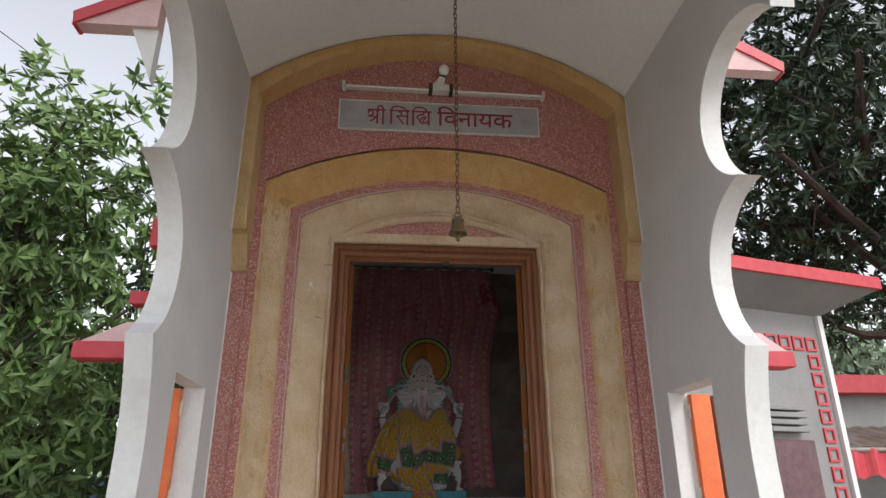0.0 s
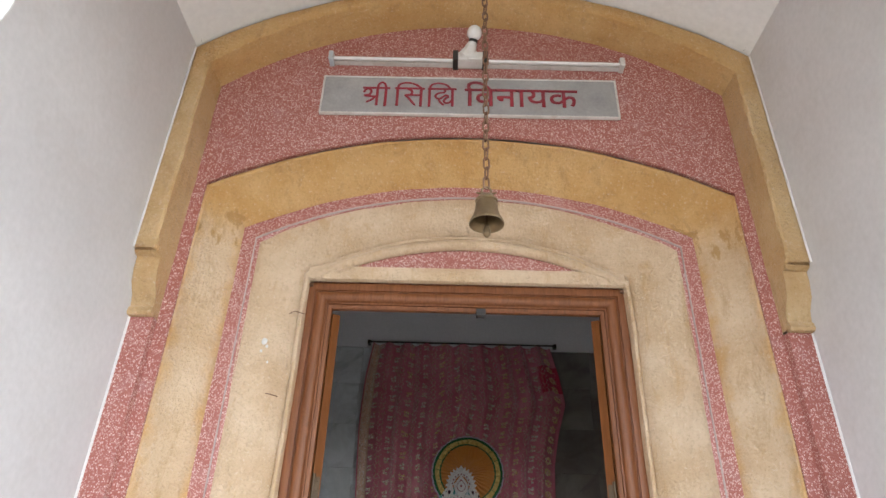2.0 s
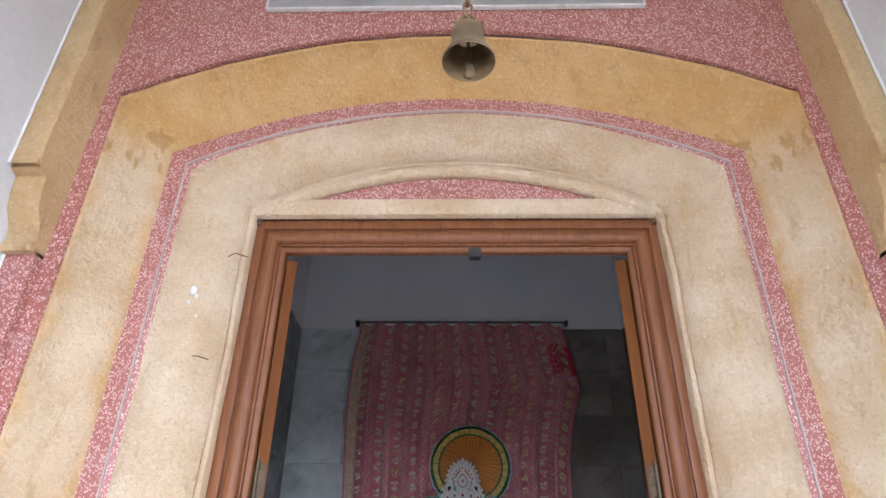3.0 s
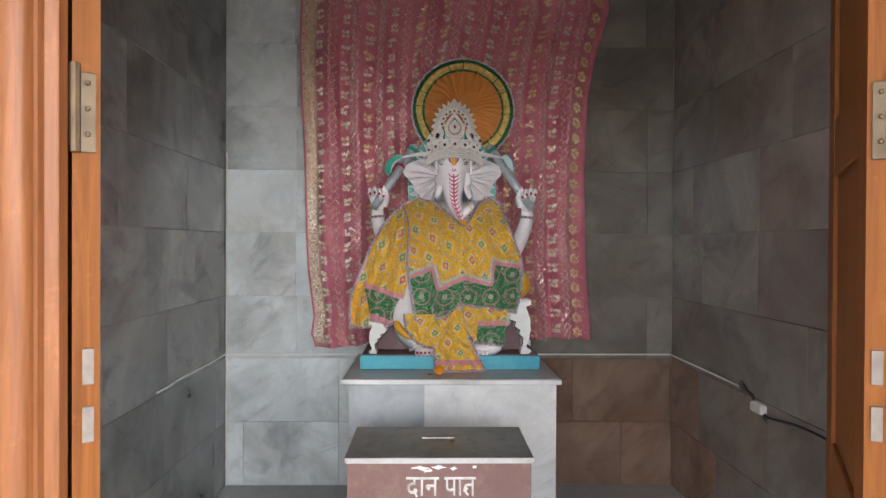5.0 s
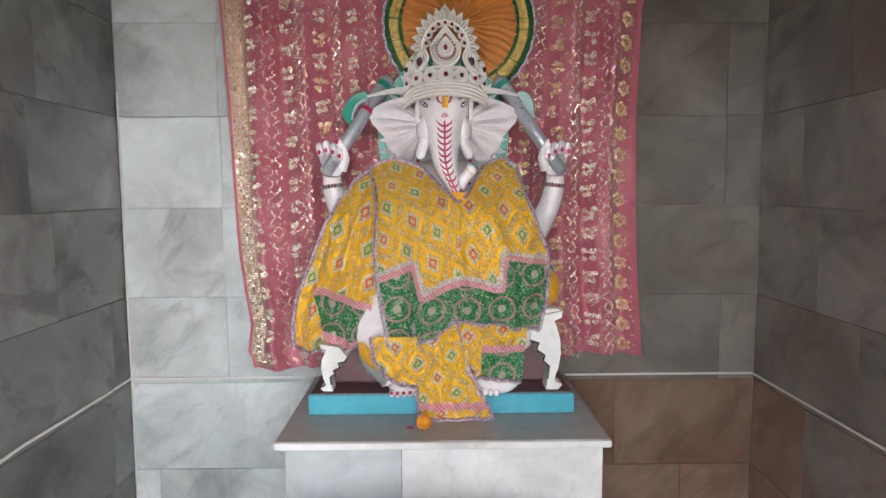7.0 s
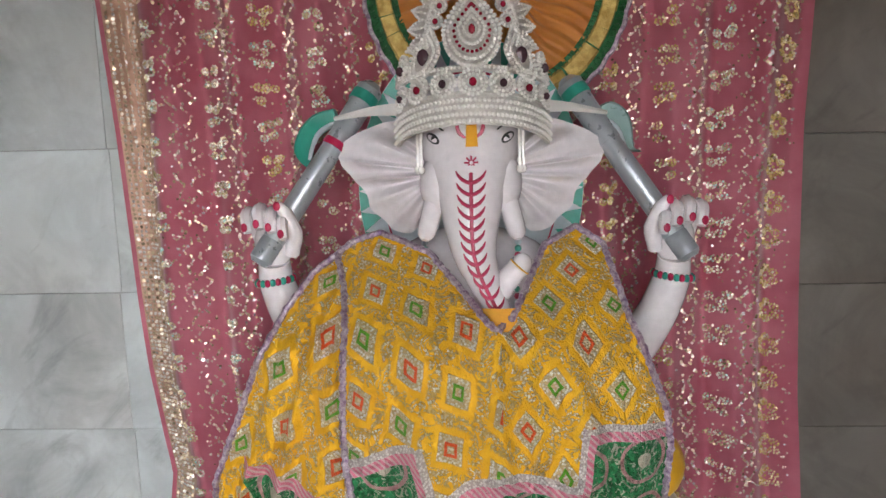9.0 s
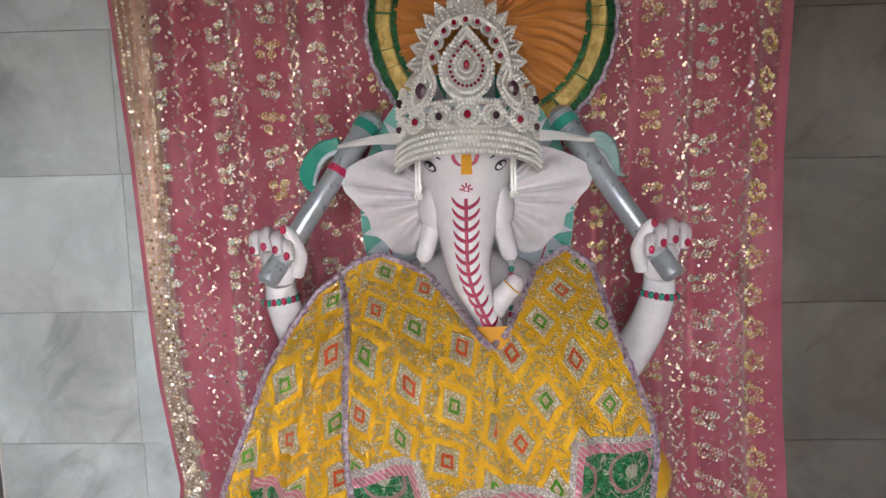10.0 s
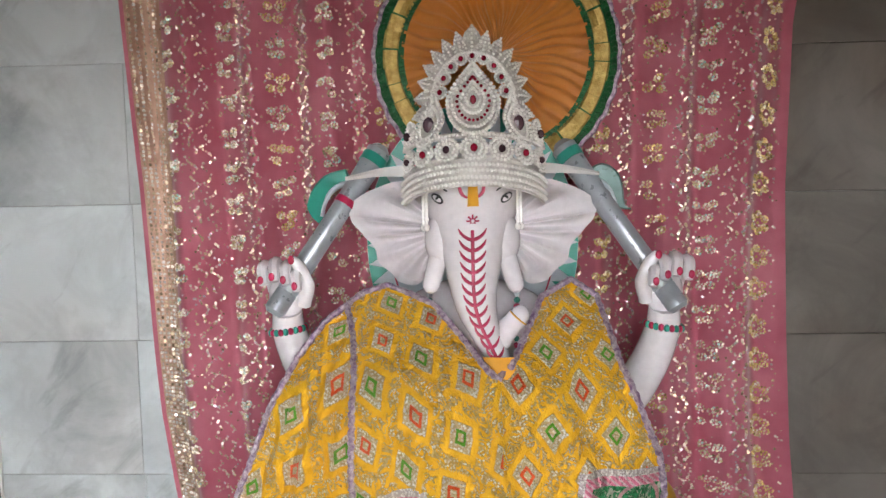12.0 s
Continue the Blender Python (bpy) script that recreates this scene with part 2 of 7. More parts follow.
def old_paint(name, tones, faded=None, fade=(0.0, 0.0), flake=0.5, rubbed=None, peel=None):
    """Thick brushed paint: clouds, brown stains and drips, pale rubbed specks; worn to a paler coat low down."""
    n = Nodes(name)
    x, y, z = n.xyz()
    cloud = n.ramp(n.noise(5.0, 6, rough=0.6), [(0.36, 0.0), (0.66, 1.0)])
    col = n.mix(cloud, tones[0], tones[1])
    if faded:
        edge = n.math("ADD", z, n.math("MULTIPLY", n.math("SUBTRACT", n.noise(11, 5, n.coords((1, 1, 0.35))), 0.5), 0.28))
        low = n.ramp(n.math("DIVIDE", n.math("SUBTRACT", edge, fade[0]), fade[1] - fade[0]), [(0.0, 1.0), (1.0, 0.0)])
        if rubbed:
            off = n.math("ABSOLUTE", n.math("SUBTRACT", n.math("ABSOLUTE", n.math("SUBTRACT", x, 0.80)), rubbed[0]))
            low = n.math("MULTIPLY", low, n.ramp(n.math("ADD", n.math("DIVIDE", off, rubbed[1]), n.math("MULTIPLY", n.math("SUBTRACT", n.noise(14, 5), 0.5), 1.2)), [(0.55, 1.0), (1.0, 0.15)]))
        col = n.mix(n.math("MULTIPLY", low, 0.9), col, n.mix(cloud, *faded))
    drip = n.ramp(n.noise(9, 7, n.coords((1.5, 1.5, 0.5)), 0.7, 0.5), [(0.54, 0.0), (0.68, 1.0)])
    col = n.mix(n.math("MULTIPLY", drip, flake), col, tones[2])
    if peel:
        belt = n.ramp(n.math("DIVIDE", n.math("SUBTRACT", z, peel[0]), peel[1] - peel[0]), [(0.0, 0.0), (0.35, 1.0), (0.8, 1.0), (1.0, 0.0)])
        bare = n.ramp(n.math("ADD", n.noise(13, 6, n.coords((1, 1, 0.5)), 0.6), n.math("MULTIPLY", belt, 0.16)), [(0.70, 0.0), (0.74, 1.0)])
        col = n.mix(n.math("MULTIPLY", bare, 0.75), col, (0.42, 0.24, 0.07))
    rub = n.noise(85, 5, rough=0.65)
    col = n.mix(n.math("MULTIPLY", n.ramp(rub, [(0.30, 1.0), (0.46, 0.0)]), 0.35), col, tuple(0.6 * v for v in tones[0]))
    col = n.mix(n.math("MULTIPLY", n.ramp(rub, [(0.58, 0.0), (0.70, 1.0)]), 0.45), col, (0.78, 0.68, 0.55))
    n.bump(n.math("ADD", rub, n.math("MULTIPLY", n.noise(24, 4), 1.2)), 1.0, 0.011)
    return n.finish(col, n.math("ADD", 0.2, n.math("MULTIPLY", n.noise(30, 4), 0.3)))


CREAMS = ((0.56, 0.405, 0.245), (0.69, 0.545, 0.38))
M_OCHRE = old_paint("ochre_paint", ((0.57, 0.33, 0.105), (0.66, 0.43, 0.18), (0.38, 0.215, 0.075)), CREAMS, (2.36, 2.54), 0.5, (1.02, 0.08), (2.30, 2.56))
M_OCHRE_O = old_paint("ochre_arch_paint", ((0.55, 0.32, 0.105), (0.63, 0.41, 0.17), (0.36, 0.21, 0.08)), ((0.56, 0.37, 0.17), (0.66, 0.49, 0.27)), (2.9, 3.2), 0.5)
M_CREAM = old_paint("worn_cream_paint", (*CREAMS, (0.50, 0.30, 0.11)), flake=0.5)
M_LINE = worn("grout_white", (0.55, 0.46, 0.43), (0.45, 0.36, 0.33), None, 0.7)
M_WOOD = wood("varnished_brown_wood", (0.13, 0.044, 0.014), (0.23, 0.088, 0.032), 0.42, 0.04, 0.3)
M_DOOR = wood("orange_varnished_wood", (0.115, 0.036, 0.006), (0.185, 0.064, 0.012), 0.55, 0.0, 0.15)
M_BRASS = worn("tarnished_brass", (0.20, 0.14, 0.075), (0.29, 0.22, 0.13), (0.09, 0.065, 0.04), 0.42, 0.85, big=14, fine=90)
M_IRON = worn("rusty_chain_iron", (0.16, 0.085, 0.05), (0.24, 0.14, 0.085), (0.08, 0.05, 0.04), 0.6, 0.6, big=30, fine=150)
M_DARK = worn("dark_iron", (0.03, 0.028, 0.026), (0.055, 0.05, 0.045), None, 0.5, 0.5)
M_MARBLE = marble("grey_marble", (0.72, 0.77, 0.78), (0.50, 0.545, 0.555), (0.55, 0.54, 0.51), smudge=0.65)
# weaker light on these walls, besides brown staining, is put into the tones
M_MARBLE_R = marble("shaded_warm_marble", (0.245, 0.226, 0.20), (0.152, 0.138, 0.121), (0.18, 0.129, 0.096))
M_MARBLE_S = marble("shaded_stained_marble", (0.29, 0.20, 0.15), (0.17, 0.105, 0.073), (0.23, 0.095, 0.05))
M_MARBLE_B = marble("shaded_brown_marble", (0.26, 0.24, 0.215), (0.165, 0.15, 0.134), (0.20, 0.13, 0.09))
M_MARBLE_L = marble("shaded_grey_marble", (0.205, 0.208, 0.202), (0.10, 0.103, 0.10), (0.135, 0.123, 0.107), smudge=0.85)
M_MARBLE_W = marble("white_marble", (0.78, 0.78, 0.77), (0.66, 0.67, 0.68), (0.68, 0.66, 0.63))
M_MARBLE_V = marble("blue_veined_marble", (0.62, 0.645, 0.66), (0.36, 0.40, 0.43), (0.5, 0.52, 0.53))
M_FLOOR = marble("floor_marble", (0.46, 0.465, 0.45), (0.40, 0.405, 0.395), (0.41, 0.385, 0.355), 0.42, 0.05)
# pale tone chosen so the unseen porch floor bounces light upwards
M_PALEFLOOR = marble("pale_bounce_floor", (0.66, 0.65, 0.63), (0.55, 0.54, 0.52), (0.55, 0.5, 0.44), 0.4)
M_LATCH = worn("worn_latch_steel", (0.13, 0.11, 0.095), (0.18, 0.155, 0.135), (0.07, 0.05, 0.04), 0.5, 0.4, big=20, fine=90)
M_HINGE = worn("dull_brass_plate", (0.075, 0.048, 0.022), (0.11, 0.075, 0.038), (0.04, 0.027, 0.016), 0.5, 0.3, big=20, fine=90)
M_GROUT = worn("grey_grout", (0.36, 0.35, 0.335), (0.42, 0.41, 0.39), None, 0.85)
M_WALLPAINT = worn("pale_wall_paint", (0.78, 0.78, 0.79), (0.72, 0.72, 0.73), None, 0.7, big=1.5)
M_STEEL = worn("dull_steel_plate", (0.36, 0.36, 0.36), (0.46, 0.46, 0.455), (0.3, 0.29, 0.28), 0.45, 0.55, big=5, fine=80, bump=0.05)
M_SIGNRED = worn("maroon_letter_paint", (0.30, 0.02, 0.035), (0.22, 0.015, 0.03), None, 0.5)
M_LETTERW = worn("white_letter_paint", (0.75, 0.74, 0.72), (0.65, 0.63, 0.6), None, 0.6)
M_FIXTURE = worn("white_enamel", (0.72, 0.71, 0.68), (0.6, 0.58, 0.54), (0.35, 0.27, 0.2), 0.35, big=9, stain=0.5)
M_GLASSW = worn("opal_glass", (0.82, 0.82, 0.8), (0.78, 0.77, 0.75), None, 0.15)
M_RED = worn("red_enamel", (0.50, 0.035, 0.05), (0.58, 0.06, 0.075), (0.35, 0.03, 0.04), 0.5, big=6)
M_PINK = worn("faded_pink_paint", (0.66, 0.40, 0.40), (0.72, 0.52, 0.50), (0.55, 0.3, 0.3), 0.65, big=4)
M_ORANGE = worn("orange_paint", (0.74, 0.14, 0.03), (0.80, 0.20, 0.05), (0.6, 0.1, 0.03), 0.4, big=5)
M_EARTH = worn("dusty_ground", (0.23, 0.19, 0.14), (0.30, 0.25, 0.19), (0.14, 0.13, 0.08), 0.95, big=0.6, fine=12, bump=0.5)
M_HOUSE = worn("grey_white_house_paint", (0.24, 0.24, 0.24), (0.29, 0.28, 0.275), (0.16, 0.15, 0.14), 0.8, big=1.0, fine=20)
M_BARK = worn("dark_bark", (0.045, 0.035, 0.027), (0.075, 0.06, 0.045), None, 0.9, big=7, fine=30, bump=0.8, dist=0.02)
M_BLUE = worn("turquoise_paint", (0.045, 0.33, 0.43), (0.075, 0.42, 0.52), (0.04, 0.2, 0.27), 0.45, big=6, fine=60)
M_TARP = worn("blue_tarpaulin", (0.03, 0.07, 0.2), (0.05, 0.1, 0.26), None, 0.5)
M_TIN = worn("rusty_tin", (0.3, 0.28, 0.27), (0.22, 0.15, 0.11), (0.15, 0.09, 0.06), 0.6, 0.3, big=3)


def leaf_material(name, c1, c2):
    n = Nodes(name)
    geo = n.t.nodes.new("ShaderNodeNewGeometry")
    col = n.mix(geo.outputs["Random Per Island"], c1, c2)
    col = n.mix(n.math("MULTIPLY", n.noise(1.1, 3), 0.5), col, tuple(1.5 * v for v in c2))
    return n.finish(col, 0.42, Specular_IOR_Level=0.4)


M_LEAF = leaf_material("broad_green_leaf", (0.014, 0.046, 0.016), (0.15, 0.23, 0.07))
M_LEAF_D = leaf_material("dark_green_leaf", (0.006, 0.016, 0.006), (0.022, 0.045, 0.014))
# distance haze is mixed into this pale leaf colour
M_LEAF_F = leaf_material("hazed_far_leaf", (0.15, 0.22, 0.14), (0.26, 0.33, 0.22))

# ---- structure: ground and floors ----
CX = 0.80            # middle of the doorway
XL, XR = -0.425, 2.025   # inner faces of the porch's side walls
RL, RR, RB, RF = -0.352, 2.012, 6.623, 4.30  # inner faces of the shrine room

bm = bmesh.new()
box(bm, -60, 60, -60, 60, -1.0, -0.62)
single("ground", bm, M_EARTH, "dusty brown earth around the small temple", "ground", kind="structure")
# unseen floor and step, kept pale to bounce light up
bm = bmesh.new()
box(bm, -0.62, 2.22, 1.0, 3.45, -0.66, -0.42, 0.01)
box(bm, -0.62, 2.22, 0.7, 1.0, -0.66, -0.52, 0.01)
single("porch_floor", bm, M_PALEFLOOR, "pale polished stone porch floor with a low step", "floor", kind="structure")
bm = bmesh.new()
box(bm, 0.0, 1.6, 3.45, 3.9, -0.66, -0.2, 0.01)
single("door_step", bm, M_PALEFLOOR, "pale stone step before the doorway", "step", kind="structure")
floor_room = thing("floor", (0.83, 5.4, 0), "grey polished marble slab floor of the shrine", "floor", kind="structure")
bm = bmesh.new()
box(bm, RL - 0.2, RR + 0.2, 3.9, RB + 0.2, -0.66, -0.012)
part("bed", bm, M_GROUT, floor_room)

# ---- porch side walls with their scalloped arches ----


def arc(y0, z0, y1, z1, bulge, n=14):
    """A bowed line between two points; bulge is its rise at the middle, to the left of the way."""
    c = math.hypot(y1 - y0, z1 - z0)
    ux, uz = (y1 - y0) / c, (z1 - z0) / c
    r = (c * c / 4 + bulge * bulge) / (2 * abs(bulge))
    s = 1 if bulge > 0 else -1
    half = math.asin(min(1, c / 2 / r))
    if abs(bulge) > c / 2:
        half = math.pi - half
    out = []
    for i in range(n):
        a = -half + 2 * half * i / n
        along, rise = c / 2 + r * math.sin(a), r * math.cos(a) - r * math.cos(half)
        out.append((y0 + ux * along - uz * rise * s, z0 + uz * along + ux * rise * s))
    return out


MID = 1.72           # middle of the side arch


def arch_half():
    pts = [(2.81, -0.42), (2.812, 0.5)]
    pts += arc(2.812, 0.8, 2.725, 1.372, -0.035, 10)
    pts += arc(2.725, 1.372, 2.545, 2.10, -0.278, 20)
    pts += arc(2.545, 2.10, 2.12, 2.66, -0.475, 30)
    pts += arc(2.12, 2.66, MID, 3.0, -0.10, 12)
    return pts + [(MID, 3.01)]


def side_wall(name, x_in, x_out, y_win, shift):
    half = arch_half()
    hole = half + [(2 * MID - y, z) for y, z in reversed(half[:-1])]
    hole = [(y + shift, z) for y, z in hole]
    outer = [(-0.9, -0.66), (0.3, -0.66), (3.98, -0.66), (3.98, 3.34), (-0.9, 3.34)]
    win = [(y_win, -0.1), (y_win + 0.49, -0.1), (y_win + 0.49, 1.284), (y_win, 1.284)]
    ob = thing(name, ((x_in + x_out) / 2, 1.7, -0.6), "white limewashed porch wall with a scalloped arch opening", "wall", kind="structure")
    b = bmesh.new()
    prism(b, [outer, hole, win], lambda a, c, d: (d, a, c), x_in, x_out)
    part("wall_body", b, M_PLASTER, ob)
    # the edge that follows the scallops, whitened for the light on it
    b = bmesh.new()
    s = 1 if x_out > x_in else -1
    inset = [(y - 0.0035 * (1 if y > MID else -1), z - 0.0035) for y, z in hole]
    quads(b, [[(x_in + s * 0.001, y, z) for y, z in hole], [(x_in + s * 0.001, y, z) for y, z in inset], [(x_out - s * 0.001, y, z) for y, z in inset], [(x_out - s * 0.001, y, z) for y, z in hole]], closed=False)
    part("arch_edge", b, M_EDGE, ob, "arch edge, whitened for the light it catches", smooth=True)
    # jamb and head of the opening, whitened for the light they catch
    b = bmesh.new()
    y0, y1 = y_win, y_win + 0.49
    box(b, min(x_in, x_out) + 0.002, max(x_in, x_out) - 0.002, y1 - 0.004, y1 + 0.01, -0.1, 1.28)
    box(b, min(x_in, x_out) + 0.002, max(x_in, x_out) - 0.002, y0, y1, 1.28, 1.296)
    part("opening_jamb", b, M_EDGE, ob, "rectangular side opening edge, whitened for the light it catches")
    # red and pink capital on the outer face
    b = bmesh.new()
    reach = 0.26 if s < 0 else 0.19
    xo0, xo1 = x_out, x_out + s * reach
    box(b, min(xo0, xo1), max(xo0, xo1), 2.88, 2.98, 1.30, 1.372, 0.004)
    part("capital_fascia", b, M_RED, ob, "red painted capital edge")
    b = bmesh.new()
    quads(b, [[(x_out, 2.9, 1.372), (x_out + s * (reach - 0.01), 2.9, 1.372), (x_out + s * (reach - 0.01), 2.98, 1.372), (x_out, 2.98, 1.372)],
              [(x_out, 2.95, 1.47), (x_out + s * 0.09, 2.95, 1.47), (x_out + s * 0.09, 2.98, 1.47), (x_out, 2.98, 1.47)]], caps=True)
    part("capital", b, M_PINK, ob, "faded pink sloping capital")
    if s < 0:
        b = bmesh.new()
        box(b, min(x_out, x_out + s * 0.11), max(x_out, x_out + s * 0.11), 2.98, 3.06, 1.56, 1.62, 0.004)
        box(b, min(x_out, x_out + s * 0.075), max(x_out, x_out + s * 0.075), 3.0, 3.06, 1.84, 1.98, 0.004)
        part("outer_moulding", b, M_RED, ob, "red outer moulding")
    # sloping sun shade above
    yn, up = (2.5, 0.0) if s < 0 else (2.74, 0.13)
    b = bmesh.new()
    quads(b, [[(x_out, y, 2.66 + up), (x_out + s * 0.335, y, 2.66 + up), (x_out + s * 0.335, y, 2.70 + up), (x_out, y, 2.88 + up)] for y in (yn, yn + 0.07)], caps=True)
    part("sun_shade", b, M_PINK, ob, "pale pink concrete sun shade")
    b = bmesh.new()
    quads(b, [[(x_out + s * 0.02, y, 2.83 + up), (x_out + s * 0.34, y, 2.652 + up), (x_out + s * 0.35, y, 2.71 + up), (x_out + s * 0.02, y, 2.90 + up)] for y in (yn - 0.012, yn)], caps=True)
    box(b, min(x_out + s * 0.335, x_out + s * 0.35), max(x_out + s * 0.335, x_out + s * 0.35), yn, yn + 0.07, 2.652 + up, 2.712 + up)
    part("shade_fascia", b, M_RED, ob, "red painted shade edge")
    if s < 0:
        b = bmesh.new()
        quads(b, [[(x_out, y, 2.66), (x_out + s * 0.11, y, 2.66), (x_out, y, 2.40)] for y in (yn + 0.02, yn + 0.07)], caps=True)
        part("bracket", b, M_EDGE, ob, "white shade bracket")
    return ob


side_wall("wall_west", XL, -0.533, 3.06, 0.0)
side_wall("wall_east", XR, 2.133, 3.09, 0.035)


def shutter(x, y, s, label, wide):
    ob = thing("shutter", (x, y, -0.05), label, "shutter", "orange side shutters")
    b = bmesh.new()
    box(b, min(x, x + s * wide), max(x, x + s * wide), y - 0.05, y - 0.006, -0.05, 1.268, 0.004)
    part("panel", b, M_ORANGE, ob)
    for z in (0.72, 1.14):
        b = bmesh.new()
        box(b, min(x, x - s * 0.022), max(x, x - s * 0.022), y - 0.012, y - 0.006, z, z + 0.075, 0.001)
        tube(b, [(x, y - 0.014, z), (x, y - 0.014, z + 0.075)], 0.007, 8)
        part("hinge", b, M_FIXTURE, ob, "white painted hinge")
    return ob


shutter(-0.531, 3.548, -1, "narrow bright orange shutter folded open in the side opening", 0.15)
east_shutter = shutter(2.131, 3.578, 1, "narrow bright orange shutter folded open in the side opening", 0.105)
bm = bmesh.new()
box(bm, 2.255, 2.36, 3.532, 3.566, -0.05, 1.262, 0.004)
part("inner_panel", bm, M_WOOD, east_shutter, "dark brown inner panel")

# ---- vaulted porch ceiling ----


def seg_arch(u, zs, zm, n=32):
    """Points of a segmental arch from -u to u, springing at zs, zm high in the middle."""
    h = zm - zs
    r = (u * u + h * h) / (2 * h)
    a0 = math.asin(min(1, u / r))
    return [(r * math.sin(a), zm - r + r * math.cos(a)) for a in [-a0 + 2 * a0 * i / n for i in range(n + 1)]]


bm = bmesh.new()
low = seg_arch(1.235, 3.232, 3.66)
ring = [(CX + a, z) for a, z in low] + [(CX + 1.235, 3.85), (CX - 1.235, 3.85)]
prism(bm, [ring], lambda a, c, d: (a, d, c), -0.9, 4.0)
single("ceiling", bm, M_CEIL, "white painted barrel vault over the porch", "ceiling", kind="structure", smooth=True)

# ---- doorway surround ----
surround = thing("wall_front", (CX, 4.0, -0.6), "temple doorway wall with ochre bands and pink terrazzo panels", "wall", kind="structure")
bm = bmesh.new()
for s in (-1, 1):
    def bx(u0, u1, y0, y1, z0, z1):
        a, c = CX + s * u0, CX + s * u1
        box(bm, min(a, c), max(a, c), y0, y1, z0, z1)
    bx(0.702, 1.42, 4.12, RF, -0.66, 3.85)
    bx(0.90, 1.23, 3.985, 4.12, -0.66, 3.3)
    bx(1.12, 1.23, 3.87, 3.985, -0.66, 3.3)
box(bm, CX - 0.702, CX + 0.702, 4.14, RF, 2.32, 3.85)
box(bm, CX - 1.22, CX + 1.22, 3.86, 4.14, 2.9, 3.85)
part("masonry", bm, M_PLASTER, surround)


def loop(u, y, zs, zm, z0, n=32):
    """Up the left jamb, over the arch, and down the right jamb."""
    pts = [(CX - u, y, z0 + (zs - z0) * i / 12) for i in range(12)]
    pts += [(CX + a, y, z) for a, z in seg_arch(u, zs, zm, n)]
    return pts + [(CX + u, y, zs + (z0 - zs) * i / 12) for i in range(1, 13)]


def band(name, rows, mat, label, z0=-0.42, smooth=True, uneven=0.0):
    b = bmesh.new()
    rows = [loop(*r, z0) for r in rows]
    if uneven:
        rows = [[Vector(p) + Vector((0, 1, 0)) * uneven * noise.noise(Vector(p) * 7) + Vector((1, 0, 0.6)) * uneven * noise.noise(Vector(p) * 9 + Vector((5, 2, 1))) for p in r] for r in rows]
    quads(b, rows, closed=False)
    return part(name, b, mat, surround, label, smooth)


band("outer_arch_band", [(1.222, 3.66, 3.232, 3.655), (1.205, 3.654, 3.215, 3.64), (1.152, 3.654, 3.15, 3.602), (1.144, 3.662, 3.14, 3.592), (1.14, 3.74, 3.135, 3.57), (1.136, 3.803, 3.132, 3.55)], M_OCHRE_O, "ochre painted outer arch", 2.2, uneven=0.004)
band("terrazzo_panel", [(1.15, 3.80, 3.16, 3.57), (1.088, 3.80, 2.60, 2.878), (1.088, 3.82, 2.60, 2.876)], M_TERR, "pink terrazzo name panel", smooth=False)
band("ochre_cove", [(1.095, 3.816, 2.592, 2.868), (1.09, 3.809, 2.585, 2.86), (1.078, 3.812, 2.575, 2.852), (1.07, 3.828, 2.568, 2.846), (1.045, 3.872, 2.545, 2.82), (1.0, 3.895, 2.515, 2.775), (0.965, 3.925, 2.485, 2.735), (0.948, 3.958, 2.472, 2.705)], M_OCHRE, "ochre painted hollow moulding", uneven=0.006)
band("terrazzo_band", [(0.952, 3.955, 2.474, 2.709), (0.893, 3.953, 2.428, 2.654)], M_TERR, "pink terrazzo band", smooth=False)
band("joint_line", [(0.8935, 3.9515, 2.4285, 2.6545), (0.8898, 3.9515, 2.4248, 2.650), (0.8898, 3.962, 2.4248, 2.650)], M_LINE, "white joint line", smooth=False)
band("terrazzo_band", [(0.891, 3.960, 2.426, 2.651), (0.875, 3.966, 2.412, 2.645)], M_TERR, "narrow inner terrazzo strip", smooth=False)
band("cream_reveal", [(0.878, 3.965, 2.414, 2.647), (0.872, 3.972, 2.408, 2.64), (0.855, 3.99, 2.395, 2.625), (0.82, 4.005, 2.375, 2.605), (0.77, 4.022, 2.355, 2.58), (0.725, 4.045, 2.34, 2.555), (0.706, 4.075, 2.333, 2.538), (0.70, 4.085, 2.33, 2.534), (0.694, 4.075, 2.326, 2.527), (0.682, 4.075, 2.315, 2.516), (0.676, 4.09, 2.308, 2.508), (0.676, 4.13, 2.308, 2.506)], M_CREAM, "worn cream painted reveal", uneven=0.008)
# lunette over the door head
bm = bmesh.new()
seg = seg_arch(0.66, 2.33, 2.50, 28)
prism(bm, [[(CX + a, z) for a, z in seg] + [(CX + 0.66, 2.31), (CX - 0.66, 2.31)]], lambda a, c, d: (a, d, c), 4.096, 4.14)
part("lunette_panel", bm, M_TERR, surround, "pink terrazzo lunette")
bm = bmesh.new()
quads(bm, [[(x, 4.098, 2.300), (x, 4.078, 2.305), (x, 4.070, 2.335 + 0.003 * math.sin(13 * x)), (x, 4.078, 2.366), (x, 4.098, 2.374)] for x in [CX - 0.676 + 1.352 * i / 30 for i in range(31)]], closed=True, caps=True)
part("lintel_bead", bm, M_CREAM, surround, "cream painted lintel bead", True)
bm = bmesh.new()
tube(bm, [(CX + a, 4.088, z - 0.006) for a, z in seg_arch(0.648, 2.325, 2.494, 28)], 0.025, 10)
part("lunette_bead", bm, M_CREAM, surround, "cream painted arched bead", True)
